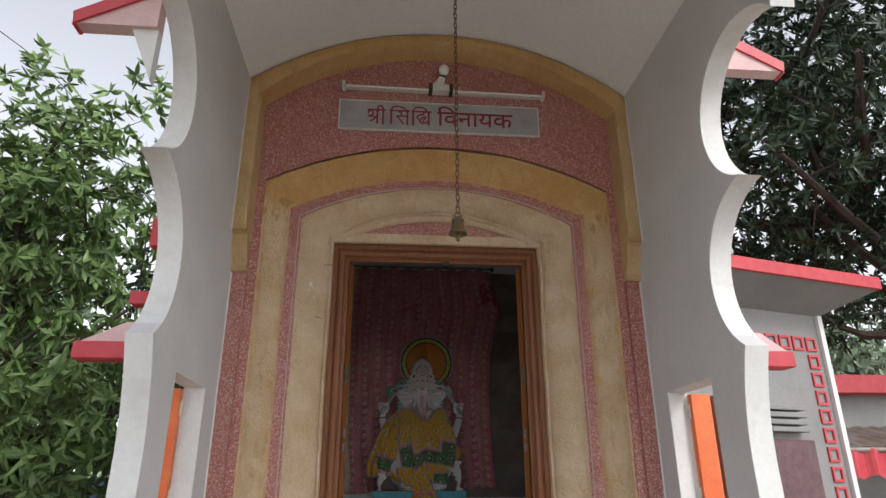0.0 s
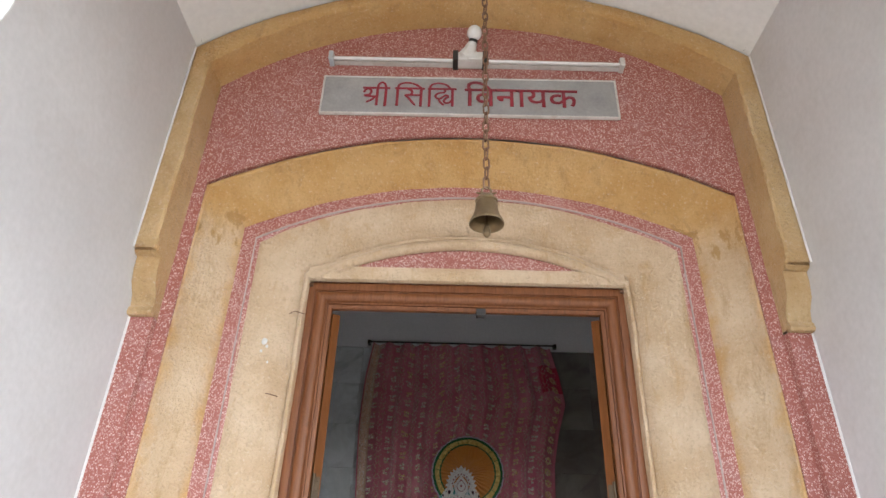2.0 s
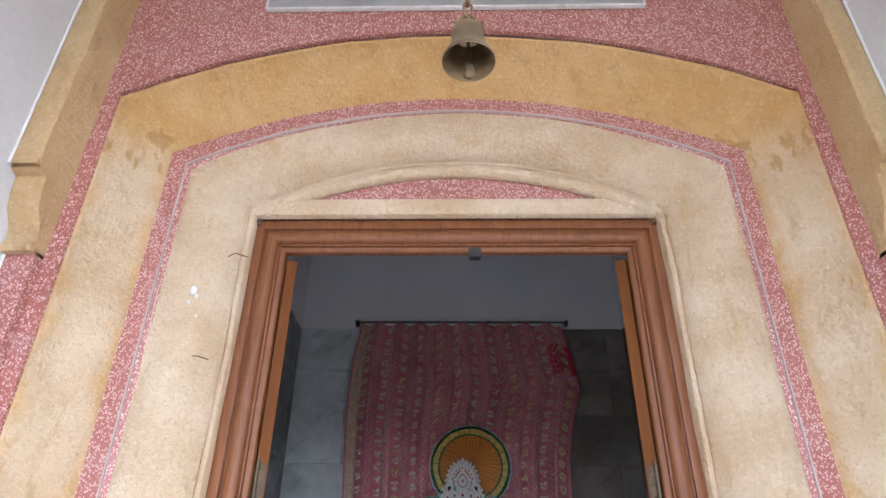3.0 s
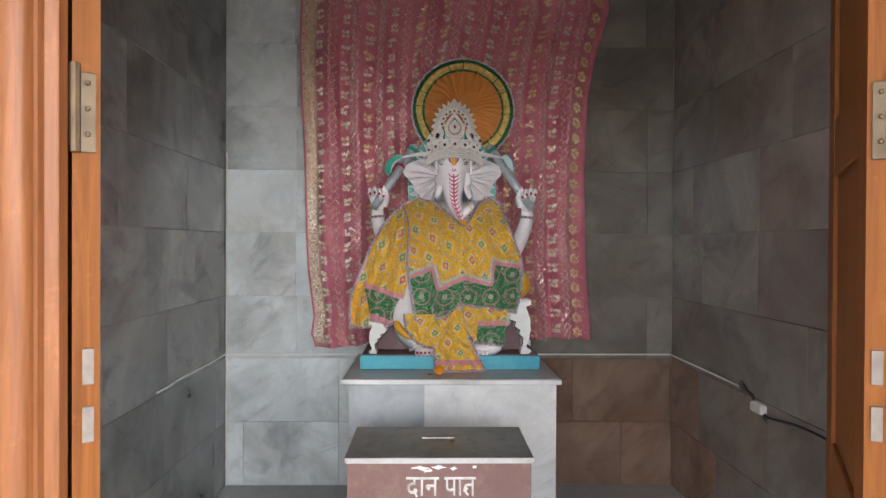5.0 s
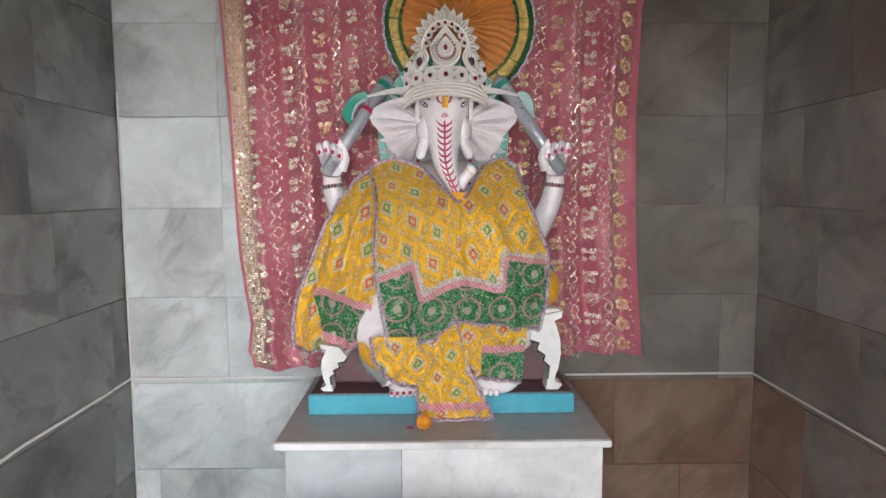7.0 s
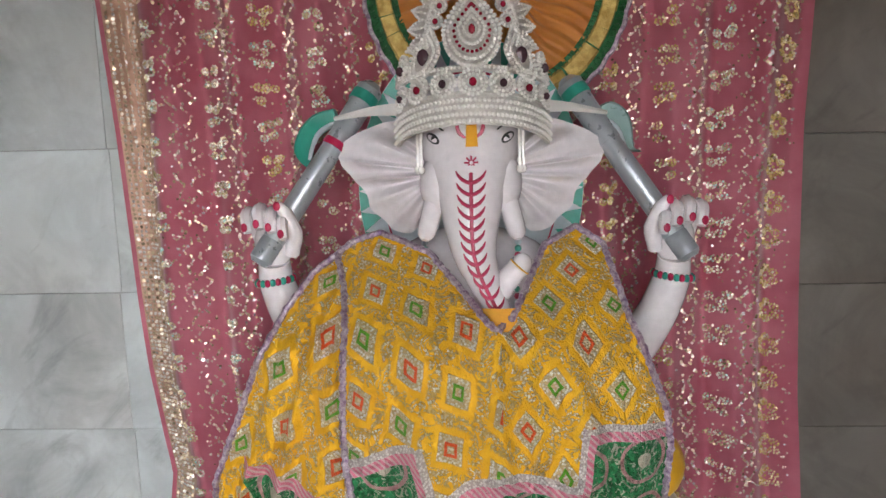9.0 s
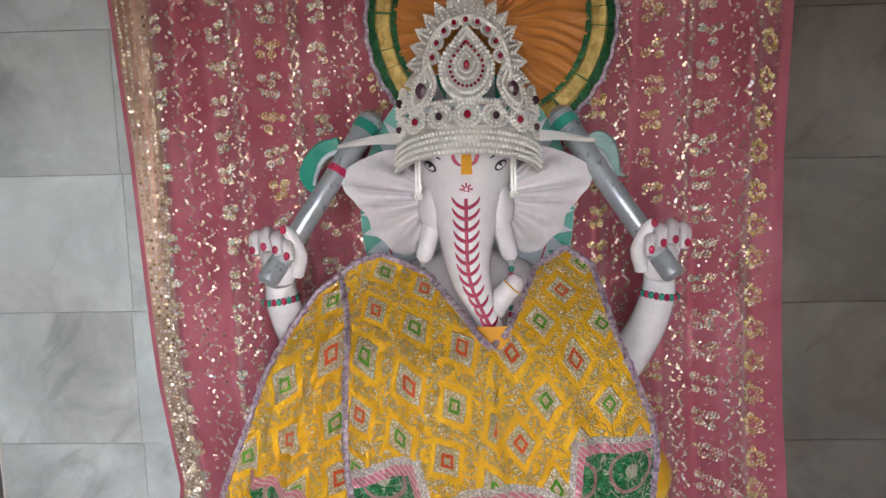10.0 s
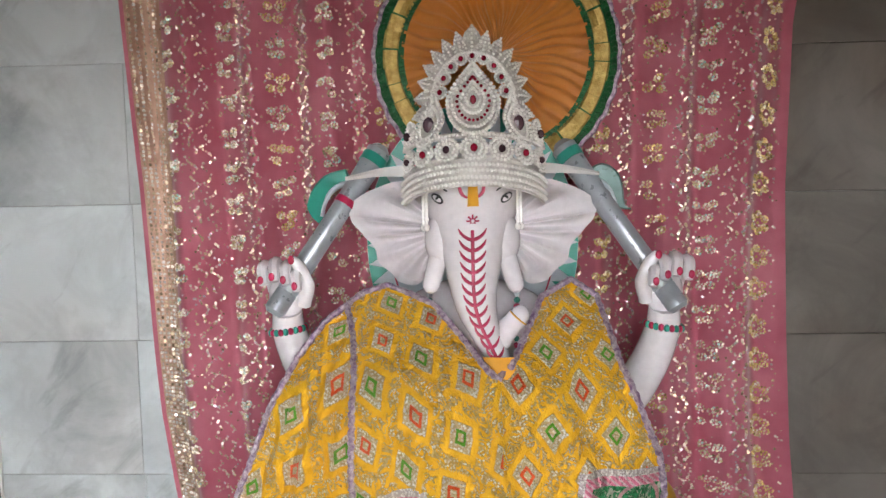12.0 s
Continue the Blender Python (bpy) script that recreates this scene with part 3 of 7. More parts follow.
# lower pilaster faces and brackets
for s in (-1, 1):
    bm = bmesh.new()
    a, c = CX + s * 1.137, CX + s * 1.226
    box(bm, min(a, c), max(a, c), 3.768, 3.90, -0.42, 1.985)
    part("pilaster_face", bm, M_TERR, surround, "pink terrazzo pilaster")
    bm = bmesh.new()
    prof = [(3.80, 1.975), (3.745, 1.975), (3.738, 1.985), (3.742, 2.0), (3.752, 2.012), (3.742, 2.05), (3.712, 2.09), (3.70, 2.14), (3.698, 2.185), (3.682, 2.188), (3.67, 2.196), (3.672, 2.208), (3.655, 2.214), (3.655, 2.24), (3.80, 2.24)]
    quads(bm, [[(CX + s * u, y, z) for y, z in prof] for u in (1.137, 1.224)], caps=True)
    part("bracket", bm, M_OCHRE_O, surround, "ochre moulded bracket", True)
    bm = bmesh.new()
    x = XL if s < 0 else XR
    tube(bm, [(x - s * 0.002, 3.765, z) for z in (-0.42, 0.4, 1.2, 1.972)], 0.005, 6)
    tube(bm, [(x - s * 0.002, 3.655, z) for z in (2.2, 2.6, 3.0, 3.23)], 0.004, 6)
    part("edge_line", bm, M_EDGE, surround, "white paint line beside the panel")
    bm = bmesh.new()
    tube(bm, [(CX + s * 1.205, 3.652, 3.262), (CX + s * 1.205, 3.63, 3.262)], 0.006, 8)
    part("nail", bm, M_DARK, surround, "dark nail")

# flaked paint, drips and straws caught on the reveal
rnd = random.Random(21)
for x, z, r in ((0.005, 1.985, 0.012), (0.018, 1.965, 0.006), (-0.002, 1.945, 0.005), (0.03, 1.90, 0.004)):
    bm = bmesh.new()
    blob(bm, (x, 4.007, z), (r, 0.006, r * 1.2), 8, 5)
    part("paint_splash", bm, M_EDGE, surround, "white paint splash")
for pts in ([(0.075, 4.04, 2.12), (0.10, 4.03, 2.128), (0.135, 4.05, 2.125)], [(0.04, 4.02, 1.78), (0.06, 4.01, 1.775), (0.085, 4.03, 1.772)]):
    bm = bmesh.new()
    tube(bm, pts, 0.002, 5)
    part("straw", bm, M_IRON, surround, "dry straw stuck to the paint")

# ---- wooden door frame and leaves ----
door_frame = thing("door_frame", (CX, 4.15, 0), "brown varnished wooden door frame with a rounded moulding", "door frame", kind="structure")
PROF = [(0.682 - 0.88 * (0.682 - u), 4.104 + 0.62 * (y - 4.104)) for u, y in [(0.682, 4.112), (0.66, 4.106), (0.642, 4.106), (0.640, 4.116), (0.636, 4.116), (0.633, 4.104), (0.622, 4.094), (0.606, 4.091), (0.592, 4.097), (0.584, 4.112), (0.582, 4.128), (0.576, 4.128), (0.574, 4.146), (0.562, 4.15), (0.557, 4.158), (0.557, 4.19), (0.682, 4.19)]]
for s in (-1, 1):
    bm = bmesh.new()
    quads(bm, [[(CX + s * u, y, -0.2 if k == 0 else 2.30 - (0.682 - u)) for u, y in PROF] for k in (0, 1)], caps=True)
    part("jamb", bm, M_WOOD, door_frame, smooth=True)
bm = bmesh.new()
quads(bm, [[(CX + s * u, y, 2.30 - (0.682 - u)) for u, y in PROF] for s in (-1, 1)], caps=True)
part("head", bm, M_WOOD, door_frame, smooth=True)
for s in (-1, 1):
    bm = bmesh.new()
    lathe(bm, (CX + s * 0.666, 4.10, 2.284), [(0.0005, -0.008), (0.009, -0.006), (0.009, 0.006), (0.0005, 0.008)], 12)
    part("bolt", bm, M_IRON, door_frame, "dark bolt head")
bm = bmesh.new()
box(bm, 0.845, 0.885, 4.13, 4.165, 2.172, 2.21, 0.004)
part("catch", bm, M_DARK, door_frame, "dark iron door catch")


def door_leaf(name, s, angle):
    """A leaf hinged at the frame and swung far into the room."""
    hx, hy = CX + s * 0.570, 4.164
    ob = thing(name, (hx, hy, 0.0), "orange varnished wooden door leaf swung open into the room", "door", "door leaves", "structure")
    turn = Matrix.Translation((hx, hy, 0)) @ Matrix.Rotation(s * radians(-angle), 4, "Z") @ Matrix.Diagonal((s, 1, 1, 1))

    def put(nm, b, mt, lab="", sm=False):
        bmesh.ops.transform(b, matrix=turn, verts=b.verts)
        return part(nm, b, mt, ob, lab, sm)
    b = bmesh.new()
    box(b, -0.034, 0.0, 0.0, 0.10, 0.02, 2.18, 0.002)
    box(b, -0.034, 0.0, 0.45, 0.55, 0.02, 2.18, 0.002)
    for z0, z1 in ((0.02, 0.22), (0.75, 0.87), (1.42, 1.54), (2.08, 2.18)):
        box(b, -0.033, -0.001, 0.1, 0.45, z0, z1, 0.002)
    put("stile_frame", b, M_DOOR)
    for z0, z1 in ((0.22, 0.75), (0.87, 1.42), (1.54, 2.08)):
        b = bmesh.new()
        box(b, -0.026, -0.008, 0.098, 0.452, z0, z1, 0.002)
        put("panel", b, M_DOOR)
    for z in (1.40, 0.45):
        b = bmesh.new()
        box(b, -0.028, -0.008, -0.004, 0.002, z, z + 0.11, 0.001)
        tube(b, [(-0.003, -0.006, z), (-0.003, -0.006, z + 0.12)], 0.007, 8)
        for k in (0.025, 0.06, 0.095):
            blob(b, (-0.018, -0.0065, z + k), (0.004, 0.002, 0.004), 6, 4)
        put("hinge", b, M_HINGE, "tarnished brass butt hinge")
    for z in (1.08, 1.0):
        b = bmesh.new()
        box(b, -0.026, -0.012, -0.0035, 0.002, z, z + 0.05, 0.001)
        put("latch_plate", b, M_LATCH, "dull steel latch plate")
    return ob


door_leaf("door_1", -1, 33)
door_leaf("door_2", 1, 28)

# ---- shrine room shell ----
bm = bmesh.new()
box(bm, RL - 0.2, RR + 0.2, RB + 0.012, RB + 0.22, -0.66, 3.7)
wall_back = thing("wall_north", (0.83, RB + 0.1, 0), "grey marble clad back wall with white plaster above", "wall", kind="structure")
part("core", bm, M_GROUT, wall_back)
bm = bmesh.new()
box(bm, RL - 0.22, RL - 0.012, RF, RB + 0.012, -0.66, 3.7)
wall_l = thing("wall_left", (RL - 0.1, 5.5, 0), "grey marble clad side wall of the shrine", "wall", kind="structure")
part("core", bm, M_GROUT, wall_l)
bm = bmesh.new()
box(bm, RR + 0.012, RR + 0.22, RF, RB + 0.012, -0.66, 3.7)
wall_r = thing("wall_right", (RR + 0.1, 5.5, 0), "grey marble clad side wall of the shrine", "wall", kind="structure")
part("core", bm, M_GROUT, wall_r)
for ob, dims in ((wall_back, (RL, RR, RB - 0.001, RB + 0.012)), (wall_l, (RL - 0.012, RL - 0.001, RF, RB)), (wall_r, (RR + 0.001, RR + 0.012, RF, RB))):
    bm = bmesh.new()
    box(bm, *dims, 2.962, 3.7)
    part("plaster", bm, M_WALLPAINT, ob, "pale painted plaster above the marble")
bm = bmesh.new()
box(bm, RL - 0.22, RR + 0.22, 4.0, RB + 0.22, 3.7, 3.9)
single("ceiling_room", bm, M_WALLPAINT, "pale painted flat ceiling of the shrine", "ceiling", kind="structure")

# ---- cloth, sequins, statue paints ----


def cloth(name, c1, c2, weave=500.0, rough=0.75, sheen=0.3):
    n = Nodes(name)
    col = n.mix(n.ramp(n.noise(7, 5), [(0.35, 0.0), (0.65, 1.0)]), c1, c2)
    w = n.noise(weave, 2)
    n.bump(w, 0.15, 0.001)
    return n.finish(n.mix(n.math("MULTIPLY", w, 0.3), col, tuple(0.5 * v for v in c1)), rough, Sheen_Weight=sheen)


M_NET = cloth("pink_net_cloth", (0.42, 0.090, 0.136), (0.50, 0.152, 0.202))
M_NETRED = cloth("deep_red_cloth", (0.42, 0.012, 0.05), (0.34, 0.01, 0.04))
M_SAFFRON = cloth("saffron_satin", (0.52, 0.17, 0.014), (0.60, 0.22, 0.022), 300, 0.45, 0.5)
M_LINING = cloth("plain_yellow_lining", (0.80, 0.36, 0.012), (0.86, 0.44, 0.02), 300, 0.6, 0.1)
M_BRAID = worn("purple_silver_braid", (0.24, 0.14, 0.26), (0.66, 0.58, 0.64), (0.13, 0.05, 0.16), 0.4, 0.35, big=120, fine=260, bump=0.8, dist=0.003, stain=0.8)
M_GREENTRIM = worn("green_metallic_trim", (0.006, 0.075, 0.02), (0.018, 0.15, 0.045), (0.004, 0.03, 0.01), 0.3, 0.4, big=60, fine=220, bump=0.6)
M_GOLDTRIM = worn("gold_metallic_trim", (0.40, 0.25, 0.05), (0.66, 0.48, 0.15), (0.14, 0.13, 0.03), 0.4, 0.35, big=55, fine=160, bump=0.6)
M_ROSEGOLD = worn("rose_gold_ribbon", (0.45, 0.26, 0.19), (0.55, 0.36, 0.26), (0.34, 0.12, 0.12), 0.45, 0.3, big=30, fine=200, bump=0.5)
M_SKIN = worn("glossy_lilac_white_paint", (0.80, 0.755, 0.785), (0.84, 0.80, 0.82), (0.72, 0.67, 0.70), 0.2, big=7, fine=70, bump=0.03, stain=0.4, Coat_Weight=0.4)
M_SILVER = worn("silver_grey_paint", (0.42, 0.45, 0.48), (0.36, 0.39, 0.42), (0.28, 0.3, 0.33), 0.3, 0.35, big=12, fine=80, bump=0.04)
M_TEAL = worn("teal_paint", (0.02, 0.27, 0.20), (0.04, 0.36, 0.27), None, 0.35, big=14)
M_SAGE = worn("grey_green_paint", (0.16, 0.27, 0.25), (0.22, 0.33, 0.31), None, 0.3, 0.2, big=14)
M_PALEBLUE = worn("pale_blue_paint", (0.52, 0.60, 0.64), (0.58, 0.64, 0.68), None, 0.4, big=14)
M_CRIMSON = worn("crimson_paint", (0.42, 0.008, 0.06), (0.5, 0.015, 0.09), None, 0.35, big=30)
M_BLACK = worn("black_paint", (0.012, 0.012, 0.014), (0.02, 0.02, 0.022), None, 0.35)
M_TILAK = worn("turmeric_paste", (0.80, 0.36, 0.02), (0.85, 0.43, 0.04), None, 0.85, big=60, fine=300)
M_MAROON = worn("dark_maroon_paint", (0.10, 0.045, 0.05), (0.15, 0.075, 0.08), (0.07, 0.04, 0.04), 0.5, big=8)
M_BOXPAINT = worn("dusty_maroon_paint", (0.17, 0.085, 0.075), (0.21, 0.115, 0.105), (0.55, 0.45, 0.36), 0.5, big=4, stain=0.15)
M_LID = worn("grey_sheet_metal", (0.13, 0.14, 0.135), (0.18, 0.19, 0.185), (0.06, 0.055, 0.045), 0.4, 0.3, big=6, fine=70, stain=0.75)
M_PEARL = worn("cream_pearl", (0.82, 0.79, 0.74), (0.88, 0.85, 0.81), None, 0.18, 0.05, big=50, fine=200, bump=0.0)
M_CROWN = worn("silver_zari_base", (0.54, 0.51, 0.47), (0.66, 0.63, 0.58), (0.34, 0.30, 0.26), 0.42, 0.25, big=60, fine=260, bump=0.6)
M_GEM = worn("ruby_glass", (0.25, 0.01, 0.03), (0.38, 0.02, 0.05), None, 0.08)
M_GEM_D = worn("dark_glass", (0.06, 0.03, 0.04), (0.10, 0.05, 0.06), None, 0.08)
M_YELLOW = worn("yellow_paint", (0.72, 0.37, 0.02), (0.78, 0.44, 0.04), None, 0.4, big=9)
M_MARIGOLD = worn("marigold_petal", (0.80, 0.26, 0.01), (0.88, 0.36, 0.02), None, 0.7, big=80)


def sequin_material(name, c1, c2, c3, grain=650.0, shiny=0.3):
    n = Nodes(name)
    geo = n.t.nodes.new("ShaderNodeNewGeometry")
    r = geo.outputs["Random Per Island"]
    col = n.mix(n.ramp(r, [(0.3, 0.0), (0.55, 1.0)]), c1, c2)
    col = n.mix(n.ramp(r, [(0.80, 0.0), (0.84, 1.0)]), col, c3)
    col = n.mix(n.ramp(r, [(0.90, 0.0), (0.94, 1.0)]), col, tuple(0.42 * v for v in c2))
    fleck = n.noise(grain, 2)
    col = n.mix(n.math("MULTIPLY", n.ramp(fleck, [(0.40, 1.0), (0.54, 0.0)]), 0.5), col, tuple(0.38 * v for v in c2))
    n.bump(fleck, 0.5, 0.0015)
    return n.finish(col, 0.24, shiny)


M_SEQ = sequin_material("iridescent_sequins", (0.88, 0.82, 0.72), (0.68, 0.54, 0.32), (0.50, 0.80, 0.76))
M_SEQY = sequin_material("gold_flower_sequins", (0.86, 0.70, 0.44), (0.72, 0.50, 0.18), (0.92, 0.84, 0.68))
M_SEQD = sequin_material("pale_dot_sequins", (0.92, 0.76, 0.66), (0.74, 0.54, 0.36), (0.80, 0.70, 0.78), 300.0, 0.45)
M_SEQG = sequin_material("gold_sequins", (0.92, 0.86, 0.76), (0.76, 0.60, 0.40), (0.95, 0.92, 0.88), 200.0, 0.35)


def lattice(n, x, z, origin, u, v):
    """Cell numbers and offsets from the cell's middle on a slanting lattice."""
    det = u[0] * v[1] - u[1] * v[0]
    dx, dz = n.math("SUBTRACT", x, origin[0]), n.math("SUBTRACT", z, origin[1])
    p = n.math("MULTIPLY_ADD", dx, v[1] / det, n.math("MULTIPLY_ADD", dz, -v[0] / det, 0.5))
    q = n.math("MULTIPLY_ADD", dx, -u[1] / det, n.math("MULTIPLY_ADD", dz, u[0] / det, 0.5))
    return p, q


def printed_cloth(name, kind):
    """Yellow cloth with silver lozenges, each round a small orange or green square, gold scrolls between, and a green hem with pink edging."""
    n = Nodes(name)
    x, y, z = n.xyz()
    wob = n.math("MULTIPLY", n.math("SUBTRACT", n.noise(6, 2), 0.5), 0.03)
    xx = n.math("ADD", x, wob)
    zz = n.math("SUBTRACT", n.math("MULTIPLY_ADD", n.math("MAXIMUM", n.math("SUBTRACT", z, 1.365), 0.0), 0.6, z), wob)
    if kind == "main":
        p0, q0 = lattice(n, xx, zz, (0.73, 1.305), (0.075, -0.036), (-0.012, -0.092))
        p1, q1 = lattice(n, xx, zz, (1.006, 1.335), (0.058, -0.078), (-0.048, -0.064))
        east = n.math("GREATER_THAN", x, 0.872)
        p = n.math("MULTIPLY_ADD", east, n.math("SUBTRACT", p1, p0), p0)
        q = n.math("MULTIPLY_ADD", east, n.math("SUBTRACT", q1, q0), q0)
    elif kind == "side":
        p, q = lattice(n, xx, zz, (0.496, 1.169), (0.090, 0.052), (0.006, -0.108))
    else:
        p, q = lattice(n, xx, zz, (0.80, 0.83), (0.060, -0.048), (-0.046, -0.066))
    sp = n.math("ABSOLUTE", n.math("SUBTRACT", n.math("FRACT", p), 0.5))
    sq = n.math("ABSOLUTE", n.math("SUBTRACT", n.math("FRACT", q), 0.5))
    d = n.math("ADD", n.math("MAXIMUM", sp, sq), n.math("MULTIPLY", n.math("SUBTRACT", n.noise(55, 2), 0.5), 0.05))
    odd = n.math("FRACT", n.math("MULTIPLY", n.math("ADD", n.math("FLOOR", p), n.math("FLOOR", q)), 0.5))
    glint = n.noise(420, 2, n.coords((1, 1, 0.6)))
    bead = n.add("ShaderNodeTexVoronoi", Scale=210.0, Randomness=0.9)
    n.link(n.coords(), bead.inputs["Vector"])
    round_bead = n.ramp(bead.outputs["Distance"], [(0.32, 1.0), (0.58, 0.0)])
    silver = n.mix(n.noise(160, 2), (0.66, 0.47, 0.20), (0.36, 0.22, 0.05))
    mesh_patch = n.mix(n.noise(190, 2), (0.72, 0.58, 0.36), (0.46, 0.33, 0.14))
    yellow = n.mix(n.noise(9, 4), (0.82, 0.42, 0.010), (0.88, 0.52, 0.022))
    col = n.mix(n.math("MULTIPLY", n.ramp(n.noise(38, 3, rough=0.6), [(0.5, 0.0), (0.7, 1.0)]), 0.3), yellow, (0.56, 0.26, 0.01))
    # gold cord scrolling between the lozenges
    curl = n.math("ABSOLUTE", n.math("SUBTRACT", n.noise(36, 2, distort=2.2), 0.5))
    cord = n.math("MULTIPLY", n.ramp(d, [(0.35, 0.0), (0.40, 1.0)]), n.ramp(curl, [(0.050, 1.0), (0.070, 0.0)]))
    patch = n.ramp(d, [(0.235, 1.0), (0.255, 0.0)])
    frame_line = n.math("MULTIPLY", patch, n.ramp(d, [(0.16, 0.0), (0.19, 1.0)]))
    col = n.mix(n.math("MULTIPLY", cord, 0.9), col, silver)
    col = n.mix(patch, col, mesh_patch)
    # near-white dots paint the sparkle of beads and cord
    shine = n.math("MAXIMUM", n.math("MULTIPLY", cord, n.ramp(n.noise(60, 2), [(0.42, 0.15), (0.58, 1.0)])), n.math("MAXIMUM", frame_line, n.math("MULTIPLY", patch, 0.5)))
    col = n.mix(n.math("MULTIPLY", shine, round_bead), col, (0.97, 0.94, 0.88))
    ring = n.math("MULTIPLY", n.ramp(d, [(0.118, 1.0), (0.13, 0.0)]), n.ramp(d, [(0.062, 0.0), (0.074, 1.0)]))
    col = n.mix(ring, col, n.mix(n.math("GREATER_THAN", odd, 0.25), (0.78, 0.10, 0.012), (0.11, 0.36, 0.012)))
    scroll = cord
    # hem: height of the green border along x
    wz = n.math("ADD", z, n.math("MULTIPLY", wob, 0.3))

    def hem(dx):
        u = n.math("DIVIDE", n.math("ADD", x, dx - 0.30), 0.90)
        if kind == "side":
            return n.ramp(u, [(0.0, 0.50), (0.156, 0.367), (0.34, 0.20)])
        return n.ramp(u, [(0.0, 0.50), (0.359, 0.547), (0.484, 0.713), (0.512, 0.38), (0.634, 0.55), (0.776, 0.44), (0.784, 0.783), (1.0, 0.69)])

    def above(a, c):
        return n.math("GREATER_THAN", a, c)

    def both(a, c):
        return n.math("MULTIPLY", a, c)
    if kind == "fall":
        hi = both(above(x, 0.935), n.math("MULTIPLY", above(z, 0.79), above(0.93, z)))
        is_green = both(hi, above(0.915, z))
        stripe = n.math("MAXIMUM", both(hi, above(z, 0.908)), both(above(0.75, wz), above(wz, 0.727)))
    else:
        hems = [hem(dx) for dx in ((-0.011, 0.0, 0.011) if kind == "main" else (0.0,))]
        hi, lo = hems[0], hems[0]
        for h in hems[1:]:
            hi, lo = n.math("MAXIMUM", hi, h), n.math("MINIMUM", lo, h)
        hi, lo = n.math("MULTIPLY_ADD", hi, 0.3, 0.977), n.math("MULTIPLY_ADD", lo, 0.3, 0.952)
        stripe = both(above(hi, wz), above(wz, lo))
        outer_half = above(wz, n.math("MULTIPLY_ADD", hems[len(hems) // 2], 0.3, 0.967))
        is_green = above(lo, wz)
        if kind == "side":
            inner = above(x, n.math("MULTIPLY_ADD", z, -0.18, 0.605))
            foot = n.math("SUBTRACT", lo, 0.112)
            stripe = both(inner, n.math("MAXIMUM", stripe, both(above(foot, wz), above(wz, n.math("SUBTRACT", foot, 0.03)))))
            is_green = both(inner, both(is_green, above(wz, n.math("SUBTRACT", foot, 0.02))))
    green = n.mix(n.ramp(n.noise(110, 2), [(0.44, 0.0), (0.52, 1.0)]), (0.015, 0.14, 0.045), (0.03, 0.24, 0.085))
    green = n.mix(n.math("MULTIPLY", n.ramp(n.noise(75, 2, distort=2.0), [(0.55, 0.0), (0.6, 1.0)]), 0.75), green, (0.55, 0.52, 0.42))
    ra = n.math("SUBTRACT", n.math("FRACT", n.math("DIVIDE", x, 0.105)), 0.5)
    rb = n.math("SUBTRACT", n.math("FRACT", n.math("DIVIDE", n.math("ADD", z, 0.012), 0.10)), 0.5)
    ra = n.math("ADD", ra, n.math("MULTIPLY", wob, 2.5))
    rb = n.math("SUBTRACT", rb, n.math("MULTIPLY", wob, 3.0))
    rad = n.math("SQRT", n.math("ADD", n.math("MULTIPLY", ra, ra), n.math("MULTIPLY", rb, rb)))
    rosette = n.math("MULTIPLY", n.math("LESS_THAN", rad, 0.40), n.math("GREATER_THAN", rad, 0.335))
    green = n.mix(rosette, green, n.mix(n.noise(160, 2), (0.52, 0.16, 0.21), (0.46, 0.38, 0.32)))
    green = n.mix(n.math("LESS_THAN", rad, 0.12), green, (0.50, 0.46, 0.36))
    col = n.mix(is_green, col, green)
    diag = n.math("GREATER_THAN", n.math("SINE", n.math("MULTIPLY", n.math("ADD", x, z), 500.0)), 0.2)
    pink = n.mix(diag, (0.72, 0.22, 0.32), (0.72, 0.46, 0.48))
    if kind == "main":
        pink = n.mix(outer_half, pink, n.mix(round_bead, (0.52, 0.45, 0.43), (0.82, 0.77, 0.75)))
    col = n.mix(stripe, col, pink)
    crease = n.noise(22, 3, n.coords((1.0, 1.0, 0.6)), 0.6, 1.5)
    relief = n.math("ADD", n.math("MULTIPLY", n.math("MAXIMUM", scroll, patch), n.math("MULTIPLY_ADD", round_bead, 0.6, 0.5)), n.math("MULTIPLY", glint, 0.5))
    n.bump(n.math("MULTIPLY_ADD", crease, 2.6, relief), 0.9, 0.006)
    metal = n.math("MULTIPLY", n.math("MAXIMUM", scroll, patch), 0.28)
    return n.finish(col, n.math("SUBTRACT", 0.72, n.math("MULTIPLY", metal, 1.5)), metal, Specular_IOR_Level=0.3)


M_SHAWL = printed_cloth("yellow_embroidered_cloth", "main")
M_SIDE = printed_cloth("yellow_side_cloth", "side")
M_FALL = printed_cloth("yellow_lozenge_cloth", "fall")

# ---- pedestal, base and donation box ----
pedestal = thing("pedestal", (0.82, 6.3, 0), "white and grey marble clad pedestal with an overhanging top slab", "pedestal")
bm = bmesh.new()
box(bm, 0.375, 1.268, 6.03, RB - 0.004, 0.0, 0.672)
part("body", bm, M_MARBLE_W, pedestal)
bm = bmesh.new()
box(bm, 0.345, 1.29, 5.985, RB - 0.004, 0.672, 0.697, 0.005)
part("top_slab", bm, M_FLOOR, pedestal, "grey polished marble top slab")
bm = bmesh.new()
box(bm, 0.347, 1.288, 5.983, 5.987, 0.675, 0.694, 0.001)
part("edge_strip", bm, M_MARBLE_W, pedestal, "pale bevelled slab edge")
